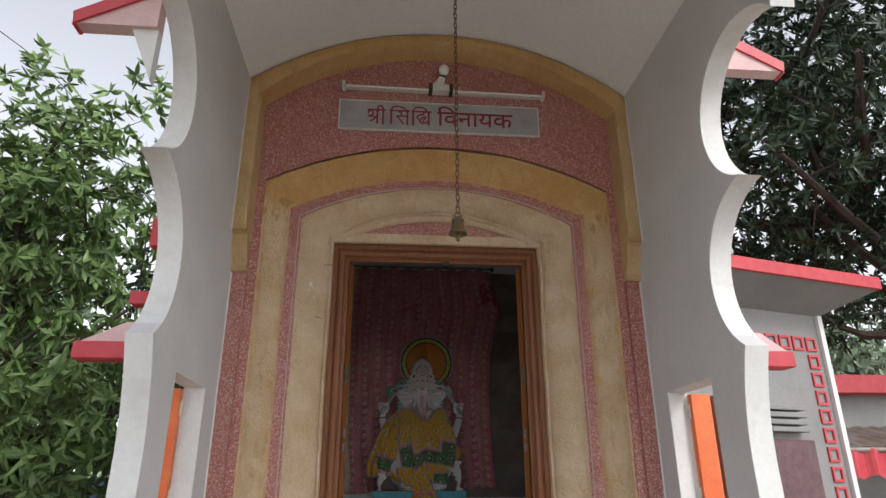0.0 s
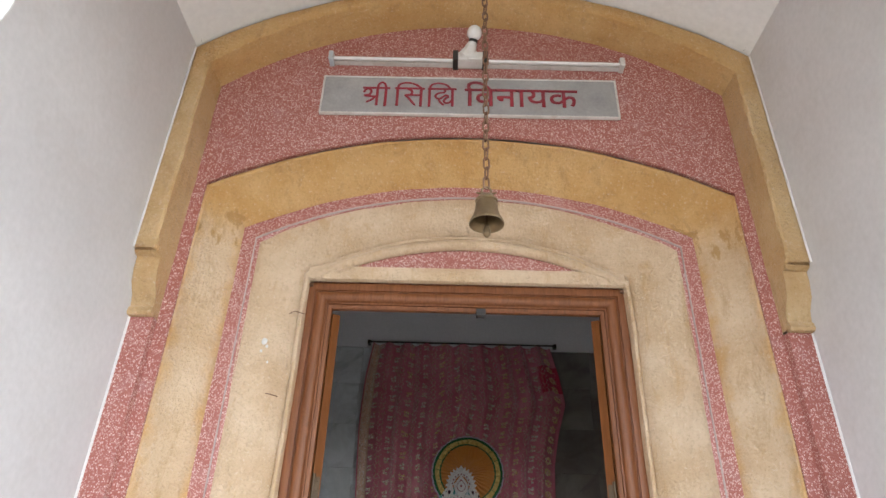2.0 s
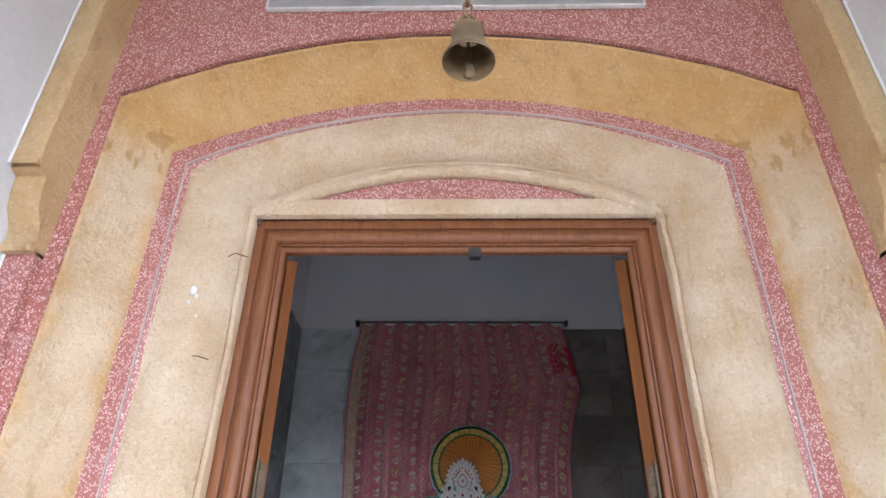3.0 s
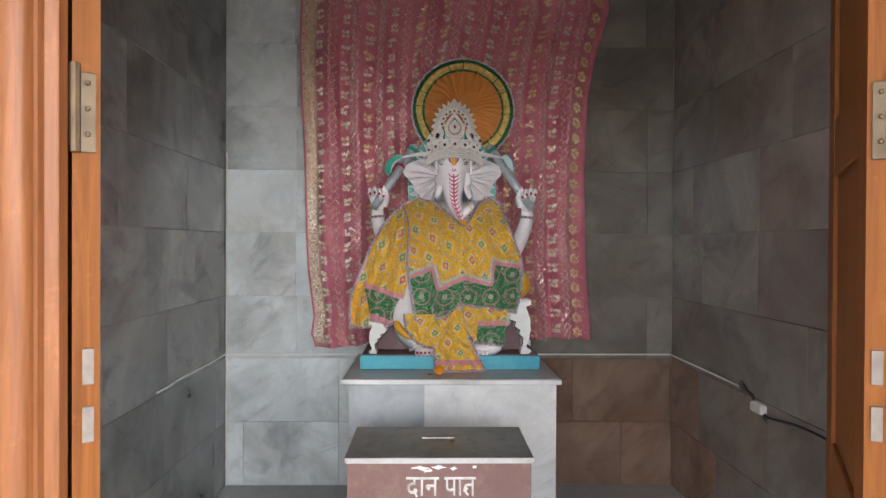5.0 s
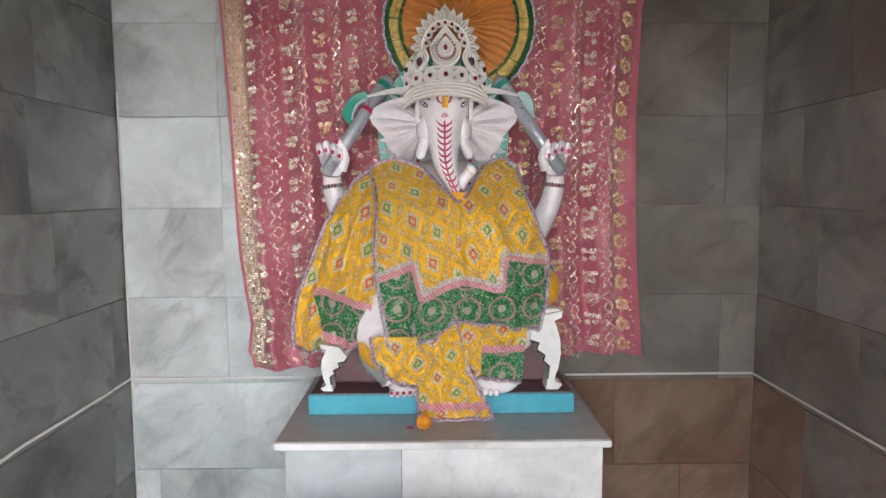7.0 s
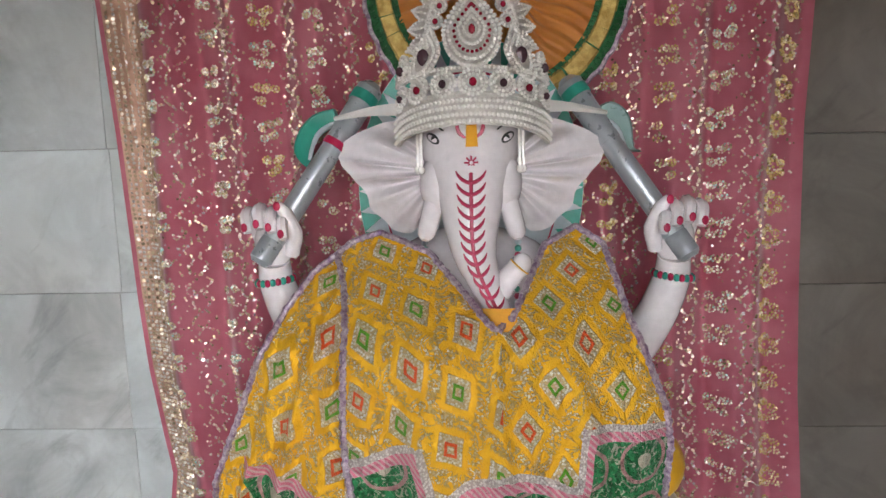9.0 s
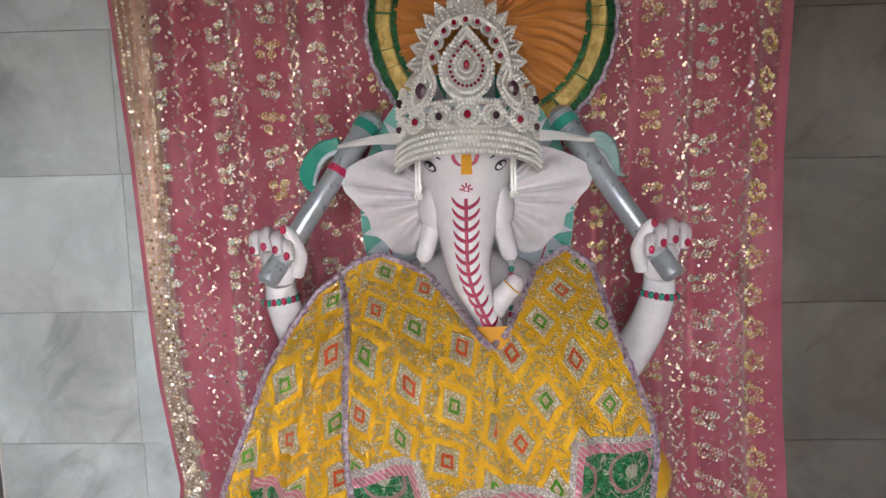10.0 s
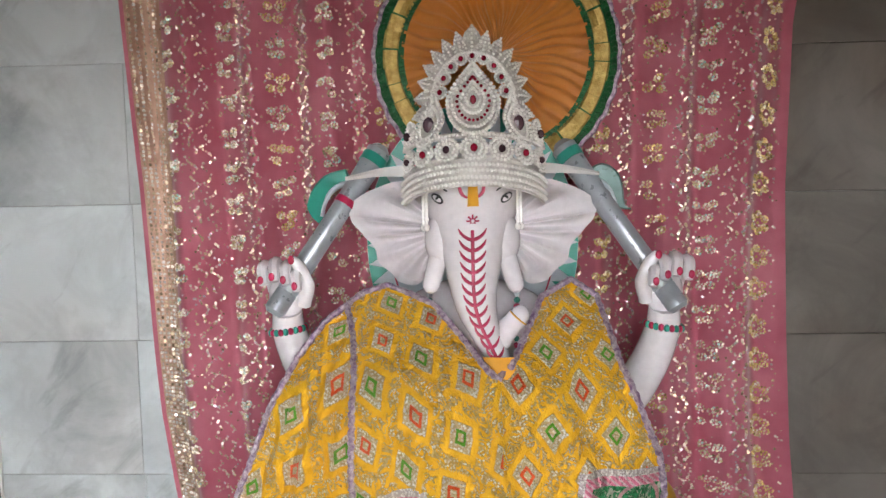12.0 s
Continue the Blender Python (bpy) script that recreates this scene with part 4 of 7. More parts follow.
for x0, x1, z0, z1, mt, lab in ((0.371, 0.699, 0.44, 0.67, M_MARBLE_V, "blue-grey streaked marble panel"), (0.371, 0.699, 0.0, 0.437, M_MARBLE_W, "white marble panel"), (0.702, 1.272, 0.0, 0.67, M_MARBLE_W, "white marble panel")):
    bm = bmesh.new()
    box(bm, x0, x1, 6.012, 6.03, z0, z1, 0.0015)
    part("front_panel", bm, mt, pedestal, lab)
base = thing("plinth", (0.815, 6.4, 0.697), "turquoise painted slab under the seated statue", "base")
bm = bmesh.new()
box(bm, 0.402, 1.231, 6.2, 6.57, 0.697, 0.761, 0.004)
part("slab", bm, M_BLUE, base)
bm = bmesh.new()
box(bm, 0.408, 1.225, 6.204, 6.566, 0.761, 0.765)
part("top", bm, M_MAROON, base, "dusty dark top of the base")


def text_mesh(words, x0, x1, z_top, place_y, height, mat, parent, name="letters", depth=0.002):
    """Lettering fitted between x0 and x1 with its head line at z_top."""
    cu = bpy.data.curves.new("lettering", "FONT")
    cu.body, cu.extrude, cu.offset = words, 0.0, 0.006
    tmp = new("lettering", cu)
    bpy.context.view_layer.update()
    me = bpy.data.meshes.new_from_object(tmp.evaluated_get(bpy.context.evaluated_depsgraph_get()))
    bpy.data.objects.remove(tmp)
    co = np.array([v.co[:] for v in me.vertices])
    lo, hi = co[:, 0].min(), co[:, 0].max()
    k, kz = (x1 - x0) / (hi - lo), height / 0.62
    for v in me.vertices:
        v.co = (x0 + (v.co.x - lo) * k, place_y, z_top + (v.co.y - 0.62) * kz)
    b = bmesh.new()
    b.from_mesh(me)
    bpy.data.meshes.remove(me)
    ext = bmesh.ops.extrude_face_region(b, geom=list(b.faces))
    bmesh.ops.translate(b, vec=(0, depth, 0), verts=[g for g in ext["geom"] if isinstance(g, bmesh.types.BMVert)])
    return part(name, b, mat, parent, "painted letters")


def stroke(b, pts, w, y):
    tube(b, [(x, y, z) for x, z in pts], w, 6, flat=0.35)


chest = thing("donation_box", (0.75, 5.5, 0), "dusty maroon metal donation box with white lettering", "donation box")
bm = bmesh.new()
box(bm, 0.452, 1.056, 5.352, 5.685, 0.0, 0.562, 0.004)
part("body", bm, M_BOXPAINT, chest)
bm = bmesh.new()
box(bm, 0.444, 1.064, 5.343, 5.692, 0.562, 0.58, 0.003)
lid = part("lid", bm, M_LID, chest, "scuffed grey sheet metal lid")
bm = bmesh.new()
box(bm, 0.444, 1.064, 5.3395, 5.3428, 0.561, 0.579, 0.001)
part("lid_edge", bm, M_STEEL, lid, "dull riveted lid edge")
for x in (0.47, 0.61, 0.9, 1.04):
    bm = bmesh.new()
    blob(bm, (x, 5.339, 0.57), (0.004, 0.002, 0.004), 8, 5)
    part("rivet", bm, M_STEEL, lid)
bm = bmesh.new()
box(bm, 0.695, 0.808, 5.546, 5.556, 0.5795, 0.583, 0.001)
part("slot", bm, M_FIXTURE, lid, "bright coin slot rim")
# black strip on the lid paints the shade inside the slot
bm = bmesh.new()
box(bm, 0.697, 0.806, 5.5485, 5.5535, 0.5825, 0.5836)
part("slot_shade", bm, M_BLACK, lid, "black strip for the dark inside the slot")
bm = bmesh.new()
lathe(bm, (0.80, 5.50, 0.58), [(0.0005, 0.0), (0.011, 0.0), (0.011, 0.006), (0.0005, 0.007)], 12)
part("knob", bm, M_IRON, lid, "rusty bolt in the lid")
text_mesh("दान", 0.645, 0.752, 0.513, 5.348, 0.06, M_LETTERW, chest)
text_mesh("पात", 0.770, 0.874, 0.513, 5.348, 0.06, M_LETTERW, chest)
bm = bmesh.new()
stroke(bm, [(0.846, 0.478), (0.834, 0.466)], 0.004, 5.349)
part("letters", bm, M_LETTERW, chest, "painted letters")
for i, (x, z, w) in enumerate(((0.69, 0.543, 0.05), (0.75, 0.545, 0.04), (0.80, 0.541, 0.016), (0.715, 0.534, 0.03), (0.87, 0.546, 0.012))):
    bm = bmesh.new()
    quads(bm, [[(x + w * (0.55 + 0.2 * math.sin(3 * k + i)) * math.cos(k * math.pi / 6), y, z + 0.007 * (0.7 + 0.4 * math.cos(2 * k + i)) * math.sin(k * math.pi / 6)) for k in range(12)] for y in (5.3515, 5.3505)], caps=True)
    part("paint_chip", bm, M_LETTERW, chest, "chipped paint patch")

# ---- rod and sequinned curtain ----
rod = thing("curtain_rod", (0.83, 6.575, 2.99), "thin dark iron curtain rod on two brackets", "curtain rod")
bm = bmesh.new()
tube(bm, [(0.062, 6.575, 2.993), (1.602, 6.575, 2.993)], 0.007, 8)
part("rail", bm, M_DARK, rod)
for x in (0.066, 1.598):
    bm = bmesh.new()
    box(bm, x - 0.012, x + 0.012, 6.57, RB - 0.001, 2.975, 3.008, 0.002)
    part("bracket", bm, M_DARK, rod)

LEFT = [(2.985, 0.105), (2.7, 0.063), (2.47, 0.049), (2.26, 0.045), (2.04, 0.053), (1.69, 0.070), (1.31, 0.074), (1.16, 0.080), (0.99, 0.099), (0.90, 0.112), (0.80, 0.098), (0.75, 0.12)]
RIGHT = [(2.985, 1.548), (2.75, 1.61), (2.51, 1.655), (2.27, 1.587), (2.04, 1.543), (1.68, 1.528), (1.36, 1.530), (1.1, 1.537), (0.79, 1.56)]


def at(table, z):
    for (z0, a), (z1, c) in zip(table, table[1:]):
        if z >= z1:
            return a + (c - a) * (z0 - z) / (z0 - z1)
    return table[-1][1]


def curtain_point(s, t):
    """s across from left to right, t down from the rod."""
    bottom = 0.735 + 0.05 * min(1, max(0, (s - 0.1) * 6)) + 0.006 * math.sin(30 * s)
    if s < 0.1:
        bottom = 0.735
    top = 2.985 - 0.018 * abs(math.sin(9.5 * math.pi * s))
    z = top + (bottom - top) * t
    x0, x1 = at(LEFT, z), at(RIGHT, z)
    x = x0 + (x1 - x0) * s + 0.006 * noise.noise(Vector((s * 9, z * 2, 3))) * (1 if 0.02 < s < 0.98 else 0.5)
    fold = 0.028 * math.sin(2 * math.pi * 9.5 * s + 0.8 * math.sin(2.1 * z)) + 0.006 * math.sin(2 * math.pi * 23 * s + 1.3 * z) + 0.008 * noise.noise(Vector((s * 6, z * 1.5, 0)))
    return Vector((x, 6.566 + fold + 0.010 * t, z))


curtain = thing("curtain", (0.82, 6.58, 0.75), "rose pink net curtain covered in gold and silver sequins", "curtain")
bm = bmesh.new()
quads(bm, [[curtain_point(i / 190, j / 70) for i in range(191)] for j in range(71)], closed=False)
part("cloth", bm, M_NET, curtain, smooth="all")
bm = bmesh.new()
quads(bm, [[curtain_point(s, t) + Vector((0, -0.004, 0)) for s in [0.90 + 0.1 * i / 12 for i in range(13)]] for t in [0.05 + 0.12 * j / 10 for j in range(11)]][2:], closed=False)
part("red_patch", bm, M_NETRED, curtain, "plain deep red fold", smooth="all")


bm = bmesh.new()
quads(bm, [[curtain_point(s, t) + Vector((0, -0.0025, 0)) for s in (0.006, 0.02, 0.035, 0.05)] for t in [0.002 + 0.995 * j / 70 for j in range(71)]], closed=False)
part("gold_border", bm, M_ROSEGOLD, curtain, "dull rose gold border ribbon", smooth="all")


def sequins(spots, seed):
    """Small six-sided discs (s, t, radius), each a little tilted, lying on the curtain."""
    rnd = random.Random(seed)
    verts, faces = [], []
    for s, t, r in spots:
        c = curtain_point(s, t) + Vector((0, -0.0055 - 0.001 * rnd.random(), 0))
        tilt = Matrix.Rotation(rnd.gauss(0.05, 0.24), 3, "X") @ Matrix.Rotation(rnd.gauss(0, 0.26), 3, "Z")
        i = len(verts)
        a0 = rnd.random()
        verts += [c + tilt @ Vector((r * math.cos(a0 + k * math.pi / 3), 0, r * math.sin(a0 + k * math.pi / 3))) for k in range(6)]
        faces.append(tuple(range(i, i + 6)))
    b = bmesh.new()
    vs = [b.verts.new(v) for v in verts]
    for f in faces:
        b.faces.new([vs[k] for k in f])
    return b


rnd = random.Random(4)
W, HH = 1.46, 2.23
flowers, dots, edge, gold = [], [], [], []
ROWS = 28


def floret(held, s, t, r):
    """A ring of small sequins round one in the middle."""
    held.append((s, t, 0.36 * r))
    a0 = rnd.random()
    for p in range(8):
        a = a0 + math.pi * p / 4
        held.append((s + 0.70 * r * math.cos(a) / W, t + 0.70 * r * math.sin(a) / HH, r * (0.28 + 0.06 * rnd.random())))


for k in range(12):
    s = 0.064 + 0.0815 * k
    for j in range(ROWS):
        t = (j + 0.35 + 0.25 * (k % 2)) / ROWS
        cs, ct = s + rnd.gauss(0, 0.001), t + rnd.gauss(0, 0.001)
        if k == 11:
            for p in range(6):
                a = math.pi * p / 3 + 0.5
                floret(gold, cs + 0.0175 * math.cos(a) / W, ct + 0.019 * math.sin(a) / HH, 0.0098)
            gold.append((cs, ct, 0.0035))
        else:
            held = gold if k in (4, 8, 9) or (k % 3 == 2 and j % 2) else flowers
            for a, q in ((-0.9, 0.0115), (0.7, 0.0125), (2.3, 0.0125), (3.9, 0.0145), (5.6, 0.021))[:5 if k % 3 else 4]:
                if rnd.random() < 0.93:
                    floret(held, cs + q * math.cos(a + rnd.gauss(0, 0.2)) / W, ct + 1.4 * q * math.sin(a + rnd.gauss(0, 0.2)) / HH, 0.0092 + 0.0014 * rnd.random())
            for p in range(11):
                dots.append((cs + rnd.gauss(0, 0.016) / W, ct + rnd.gauss(0, 0.016) / HH, 0.0024 + 0.001 * rnd.random()))
        # meandering stem of small sequins beside each flower
        for p in range(40):
            a = 2 * math.pi * p / 20
            if rnd.random() < 0.82 and k < 11:
                swing = 0.0085 * math.sin(2 * a) * (1 if p % 20 < 10 else 0.6) + (0.011 if p > 19 else -0.011)
                dots.append((s + 0.041 + (swing + rnd.gauss(0, 0.0022)) / W, t + ((p % 20) / 20 - 0.5 + (0.2 if p > 19 else 0.0)) / ROWS, 0.0024 + 0.0016 * rnd.random()))
        for p in range(6):
            if rnd.random() < 0.6:
                dots.append((min(0.993, s + 0.0215 + rnd.gauss(0, 0.003)), t + (rnd.random() - 0.5) / ROWS, 0.0022 + 0.0016 * rnd.random()))
for k in range(4200):
    dots.append((0.06 + 0.93 * rnd.random(), rnd.random() * 0.985, 0.0016 + 0.0014 * rnd.random()))
for j in range(235):
    for i in range(6):
        edge.append((0.0115 + i * 0.0062 + rnd.gauss(0, 0.0003), 0.004 + j * 0.0042, 0.0042))
for nm, sp, mt, lab in (("flower_sequin_work", flowers, M_SEQ, "iridescent sequin flowers"), ("gold_sequin_work", gold, M_SEQY, "gold sequin flowers"), ("stem_sequin_work", dots, M_SEQD, "meandering stems of tiny pale sequins"), ("border_sequin_work", edge, M_SEQG, "dense gold sequin border")):
    tagged(part(nm, sequins(sp, len(sp)), mt, curtain, lab), kind="stuff")

# ---- pleated halo behind the head ----
HX, HY, HZ = 0.886, 6.53, 1.962
halo = thing("halo_disc", (HX, HY, HZ - 0.26), "round pleated saffron satin disc with a green and gold border", "decoration")


def disc_point(r, a, lift):
    return (HX + r * math.cos(a), HY - lift, HZ + r * math.sin(a))


bm = bmesh.new()
rows = []
for i in range(15):
    r = 0.012 + 0.19 * i / 14
    rows.append([disc_point(r, 2 * math.pi * k / 240, 0.035 - 0.02 * (r / 0.2) + 0.0045 * min(1, r / 0.06) * math.sin(2 * math.pi * 40 * k / 240 + 2.2 * math.sin(r * 34 + k * 0.11)) + 0.004 * noise.noise(Vector((r * 30, math.cos(k / 38) * 4, math.sin(k / 38) * 4)))) for k in range(240)])
quads(bm, rows)
part("pleated_fabric", bm, M_SAFFRON, halo, smooth="all")
bm = bmesh.new()
quads(bm, [[disc_point(0.20, 2 * math.pi * k / 96, 0.0) for k in range(96)], [disc_point(0.262, 2 * math.pi * k / 96, 0.0) for k in range(96)], [disc_point(0.258, 2 * math.pi * k / 96, 0.014) for k in range(96)], [disc_point(0.236, 2 * math.pi * k / 96, 0.019) for k in range(96)], [disc_point(0.196, 2 * math.pi * k / 96, 0.018) for k in range(96)]])
part("border", bm, M_GREENTRIM, halo, "deep green metallic border", True)
for k in range(38):
    bm = bmesh.new()
    a = 2 * math.pi * (k + 0.05 * math.sin(2.7 * k)) / 38
    quads(bm, [[disc_point(r, a + w, l) for w in (-0.081, -0.045, 0.0, 0.04, 0.080)] for r, l in ((0.207 + 0.002 * math.sin(7 * k), 0.0185), (0.211, 0.0225 + 0.002 * math.sin(4 * k)), (0.224, 0.0215 + 0.002 * math.sin(9 * k)), (0.236, 0.0225), (0.240 + 0.002 * math.sin(5 * k), 0.0190))], closed=False)
    part("gold_patch", bm, M_GOLDTRIM, halo, "gold metallic patch")
bm = bmesh.new()
for k in range(130):
    for rr, tl in ((0.202, 0.5), (0.250, 0.5)):
        a = 2 * math.pi * k / 130
        tube(bm, [disc_point(rr - 0.006, a - 0.014, 0.021), disc_point(rr, a, 0.022), disc_point(rr + 0.006, a - 0.014, 0.02)], 0.0014, 4)
tagged(part("chevron_braid", bm, M_GREENTRIM, halo, "green chevron braid"), kind="stuff")
bm = bmesh.new()
tube(bm, [disc_point(0.261 + 0.002 * math.sin(k * 1.1), 2 * math.pi * k / 200, 0.01) for k in range(201)], 0.006, 6)
part("rim_braid", bm, M_BRAID, halo, "purple and silver rim braid", True)

# ---- seated elephant-headed statue, one plain mesh ----
SX = 0.829
bm = bmesh.new()
SKIN, SILV, TEAL_, PALE, CRIM, BLK, TILAK, YEL, RUBY, SAGE = range(10)


def mir(p):
    return (2 * SX - p[0], p[1], p[2])


# body, thighs and feet
blob(bm, (SX, 6.43, 1.12), (0.25, 0.16, 0.26), 24, 14)
blob(bm, (SX, 6.42, 1.36), (0.19, 0.11, 0.14), 24, 14)
tube(bm, smooth_path([(0.70, 6.42, 1.02), (0.62, 6.335, 1.03), (0.61, 6.305, 0.98), (0.64, 6.275, 0.9), (0.69, 6.25, 0.80)], 5), [0.10] * 8 + [0.085] * 6 + [0.07] * 7, 16)
tube(bm, smooth_path([(0.96, 6.38, 1.0), (1.03, 6.29, 0.98), (1.02, 6.265, 0.92), (0.99, 6.25, 0.82)], 5), [0.10] * 6 + [0.085] * 5 + [0.07] * 5, 16)
tube(bm, smooth_path([(0.563, 6.25, 0.915), (0.585, 6.22, 0.878), (0.63, 6.20, 0.853), (0.69, 6.21, 0.845)], 4), [0.010, 0.014, 0.017, 0.018, 0.018, 0.018, 0.018, 0.018, 0.018, 0.018, 0.018, 0.016, 0.012], 12, YEL)
tube(bm, smooth_path([(0.57, 6.27, 0.90), (0.60, 6.24, 0.85), (0.65, 6.225, 0.815), (0.70, 6.23, 0.80)], 4), [0.022, 0.026, 0.03, 0.032, 0.034, 0.034, 0.034, 0.034, 0.034, 0.033, 0.032, 0.03, 0.028], 14, SILV)
blob(bm, (0.70, 6.215, 0.785), (0.05, 0.07, 0.026), 16, 10)
for k in range(5):
    x = 0.664 + 0.0185 * k
    blob(bm, (x, 6.158 + 0.004 * abs(k - 1), 0.778), (0.0105, 0.02, 0.012), 10, 6)
    blob(bm, (x, 6.141 + 0.004 * abs(k - 1), 0.783), (0.006, 0.005, 0.006), 8, 5, RUBY)
blob(bm, (0.985, 6.215, 0.803), (0.075, 0.075, 0.042), 18, 10)
for k in range(4):
    blob(bm, (0.93 + 0.017 * k, 6.16 - 0.004 * k, 0.783), (0.011, 0.018, 0.013), 10, 6)
# arms that hold the two clubs
for s in (0, 1):
    def f(p, s=s):
        p = (p[0], p[1] + 0.045, p[2])
        return p if s == 0 else mir(p)
    arm = smooth_path([f(p) for p in ((0.66, 6.42, 1.40), (0.60, 6.42, 1.27), (0.535, 6.385, 1.235), (0.488, 6.35, 1.315), (0.466, 6.322, 1.395), (0.466, 6.305, 1.445))], 6)
    tube(bm, arm, [0.050 - 0.022 * i / len(arm) for i in range(len(arm))], 16)
    blob(bm, f((0.468, 6.303, 1.478)), (0.036, 0.026, 0.046), 16, 10)
    tube(bm, smooth_path([f(p) for p in ((0.50, 6.30, 1.46), (0.512, 6.285, 1.50), (0.500, 6.275, 1.535), (0.488, 6.27, 1.552))], 4), [0.015] * 5 + [0.013] * 4 + [0.011, 0.01, 0.009, 0.007], 10)
    blob(bm, f((0.489, 6.262, 1.549)), (0.0065, 0.004, 0.0085), 8, 5, RUBY)
    for k in range(4):
        x = 0.430 + 0.021 * k
        zt = 1.522 + (0.012, 0.018, 0.012, 0.0)[k]
        tube(bm, smooth_path([f(p) for p in ((x + 0.008, 6.315, 1.485), (x, 6.30, zt), (x + 0.004, 6.262, zt - 0.004), (x + 0.01, 6.25, zt - 0.03))], 4), [0.0115] * 9 + [0.0105, 0.010, 0.009, 0.008], 8)
        blob(bm, f((x + 0.006, 6.243, zt - 0.02)), (0.006, 0.004, 0.008), 8, 5, RUBY)
    # bracelet of beads
    for k in range(22):
        a = 2 * math.pi * k / 22
        blob(bm, f((0.4635 + 0.034 * math.cos(a), 6.315 + 0.034 * math.sin(a), 1.408 + 0.004 * math.cos(a))), (0.0058, 0.0058, 0.0075), 6, 4, TEAL_ if k % 2 else RUBY)
    # club
    a, c = Vector(f((0.449, 6.266, 1.447))), Vector(f((0.648, 6.395, 1.768)))
    way = c - a
    tube(bm, [a, a + way * 0.02, a + way * 0.12, a + way * 0.125, a + way * 0.13, a + way * 0.6, a + way * 0.86, a + way * 0.965, c], [0.014, 0.021, 0.021, 0.0195, 0.021, 0.0205, 0.024, 0.026, 0.014], 16, SILV)
    tube(bm, [a + way * 0.885, a + way * 0.935], 0.0268, 16, TEAL_)
    tube(bm, [a + way * 0.63, a + way * 0.665], 0.0225, 16, RUBY if s == 0 else SILV)
    # hooked blade behind the club, with a pale curled lip
    d = -1 if s == 0 else 1
    hook = [(0.0, 0.052), (0.040, 0.041), (0.068, 0.012), (0.080, -0.022), (0.070, -0.046), (0.052, -0.058), (0.046, -0.024), (0.034, -0.001), (0.008, 0.016), (-0.010, 0.022)] if s == 0 else [(-0.006, 0.042), (0.020, 0.053), (0.048, 0.038), (0.061, 0.008), (0.066, -0.032), (0.080, -0.041), (0.050, -0.036), (0.036, -0.006), (0.022, 0.018), (0.0, 0.026)]
    g = Vector((0.572, 6.425, 1.672)) if s == 0 else Vector((1.072, 6.425, 1.672))
    edge_pts = smooth_path([(d * a, 0, c) for a, c in hook] + [(d * hook[0][0], 0, hook[0][1])], 4)[:-1]
    quads(bm, [[g + p + Vector((0, 0.024, 0)) for p in edge_pts], [g + p + Vector((0, 0.004, 0)) for p in edge_pts], [g + p * 0.93 + Vector((0, 0.0, 0)) for p in edge_pts]], caps=True, mi=TEAL_ if s == 0 else SAGE)
    lip = [(-0.04, 0.026), (0.004, 0.020), (0.028, 0.006), (0.042, -0.020), (0.048, -0.044)]
    tube(bm, smooth_path([g + Vector((d * a, -0.004, c)) for a, c in lip], 4), [0.006] * 5 + [0.005] * 6 + [0.004] * 6, 8, PALE)
    if s == 1:
        blob(bm, g + Vector((0.008, 0.006, -0.006)), (0.011, 0.006, 0.022), 12, 8, BLK, Matrix.Rotation(0.35, 3, "Y"))
# patterned back plate behind the head
plate = [[(SX + 0.222 * q * math.cos(2 * math.pi * k / 72), 6.47 - 0.012 * (1 - q), 1.565 + 0.292 * q * math.sin(2 * math.pi * k / 72)) for k in range(72)] for q in (0.05, 0.5, 1.0)]
quads(bm, plate, mi=PALE)
quads(bm, [[(x, y + 0.02, z) for x, y, z in plate[2]], plate[2]], mi=TEAL_)
for k in range(44):
    a0, a1 = 2 * math.pi * k / 44, 2 * math.pi * (k + 1) / 44
    tri = [(q, a) for q, a in ((0.995, a0), (0.995, a1), (0.80, (a0 + a1) / 2))]
    vs = [bm.verts.new((SX + 0.222 * q * math.cos(a), 6.4655, 1.565 + 0.292 * q * math.sin(a))) for q, a in tri]
    bm.faces.new(vs).material_index = TEAL_
for k in range(72):
    a0, a1 = 2 * math.pi * k / 72, 2 * math.pi * (k + 1) / 72
    vs = [bm.verts.new((SX + 0.222 * q * math.cos(a), 6.4662, 1.565 + 0.292 * q * math.sin(a))) for q, a in ((0.78, a0), (0.78, a1), (0.765, a1), (0.765, a0))]
    bm.faces.new(vs).material_index = CRIM
# head and trunk as one sweep of ellipses, narrowing downwards
HEAD = [  # z, middle x, front y, half width, half depth
    (1.765, 0.829, 6.33, 0.030, 0.030), (1.755, 0.829, 6.29, 0.062, 0.07), (1.73, 0.829, 6.262, 0.085, 0.095), (1.70, 0.829, 6.25, 0.093, 0.105), (1.665, 0.829, 6.243, 0.092, 0.11),
    (1.63, 0.829, 6.232, 0.084, 0.105), (1.60, 0.829, 6.218, 0.073, 0.095), (1.575, 0.829, 6.212, 0.062, 0.085), (1.55, 0.829, 6.207, 0.053, 0.07), (1.516, 0.829, 6.203, 0.0455, 0.056),
    (1.49, 0.830, 6.202, 0.0405, 0.048), (1.467, 0.833, 6.202, 0.0365, 0.042), (1.445, 0.839, 6.203, 0.033, 0.037), (1.428, 0.846, 6.204, 0.030, 0.033), (1.405, 0.857, 6.206, 0.027, 0.029),
    (1.38, 0.869, 6.21, 0.023, 0.025), (1.355, 0.880, 6.217, 0.017, 0.02)]
rings = []
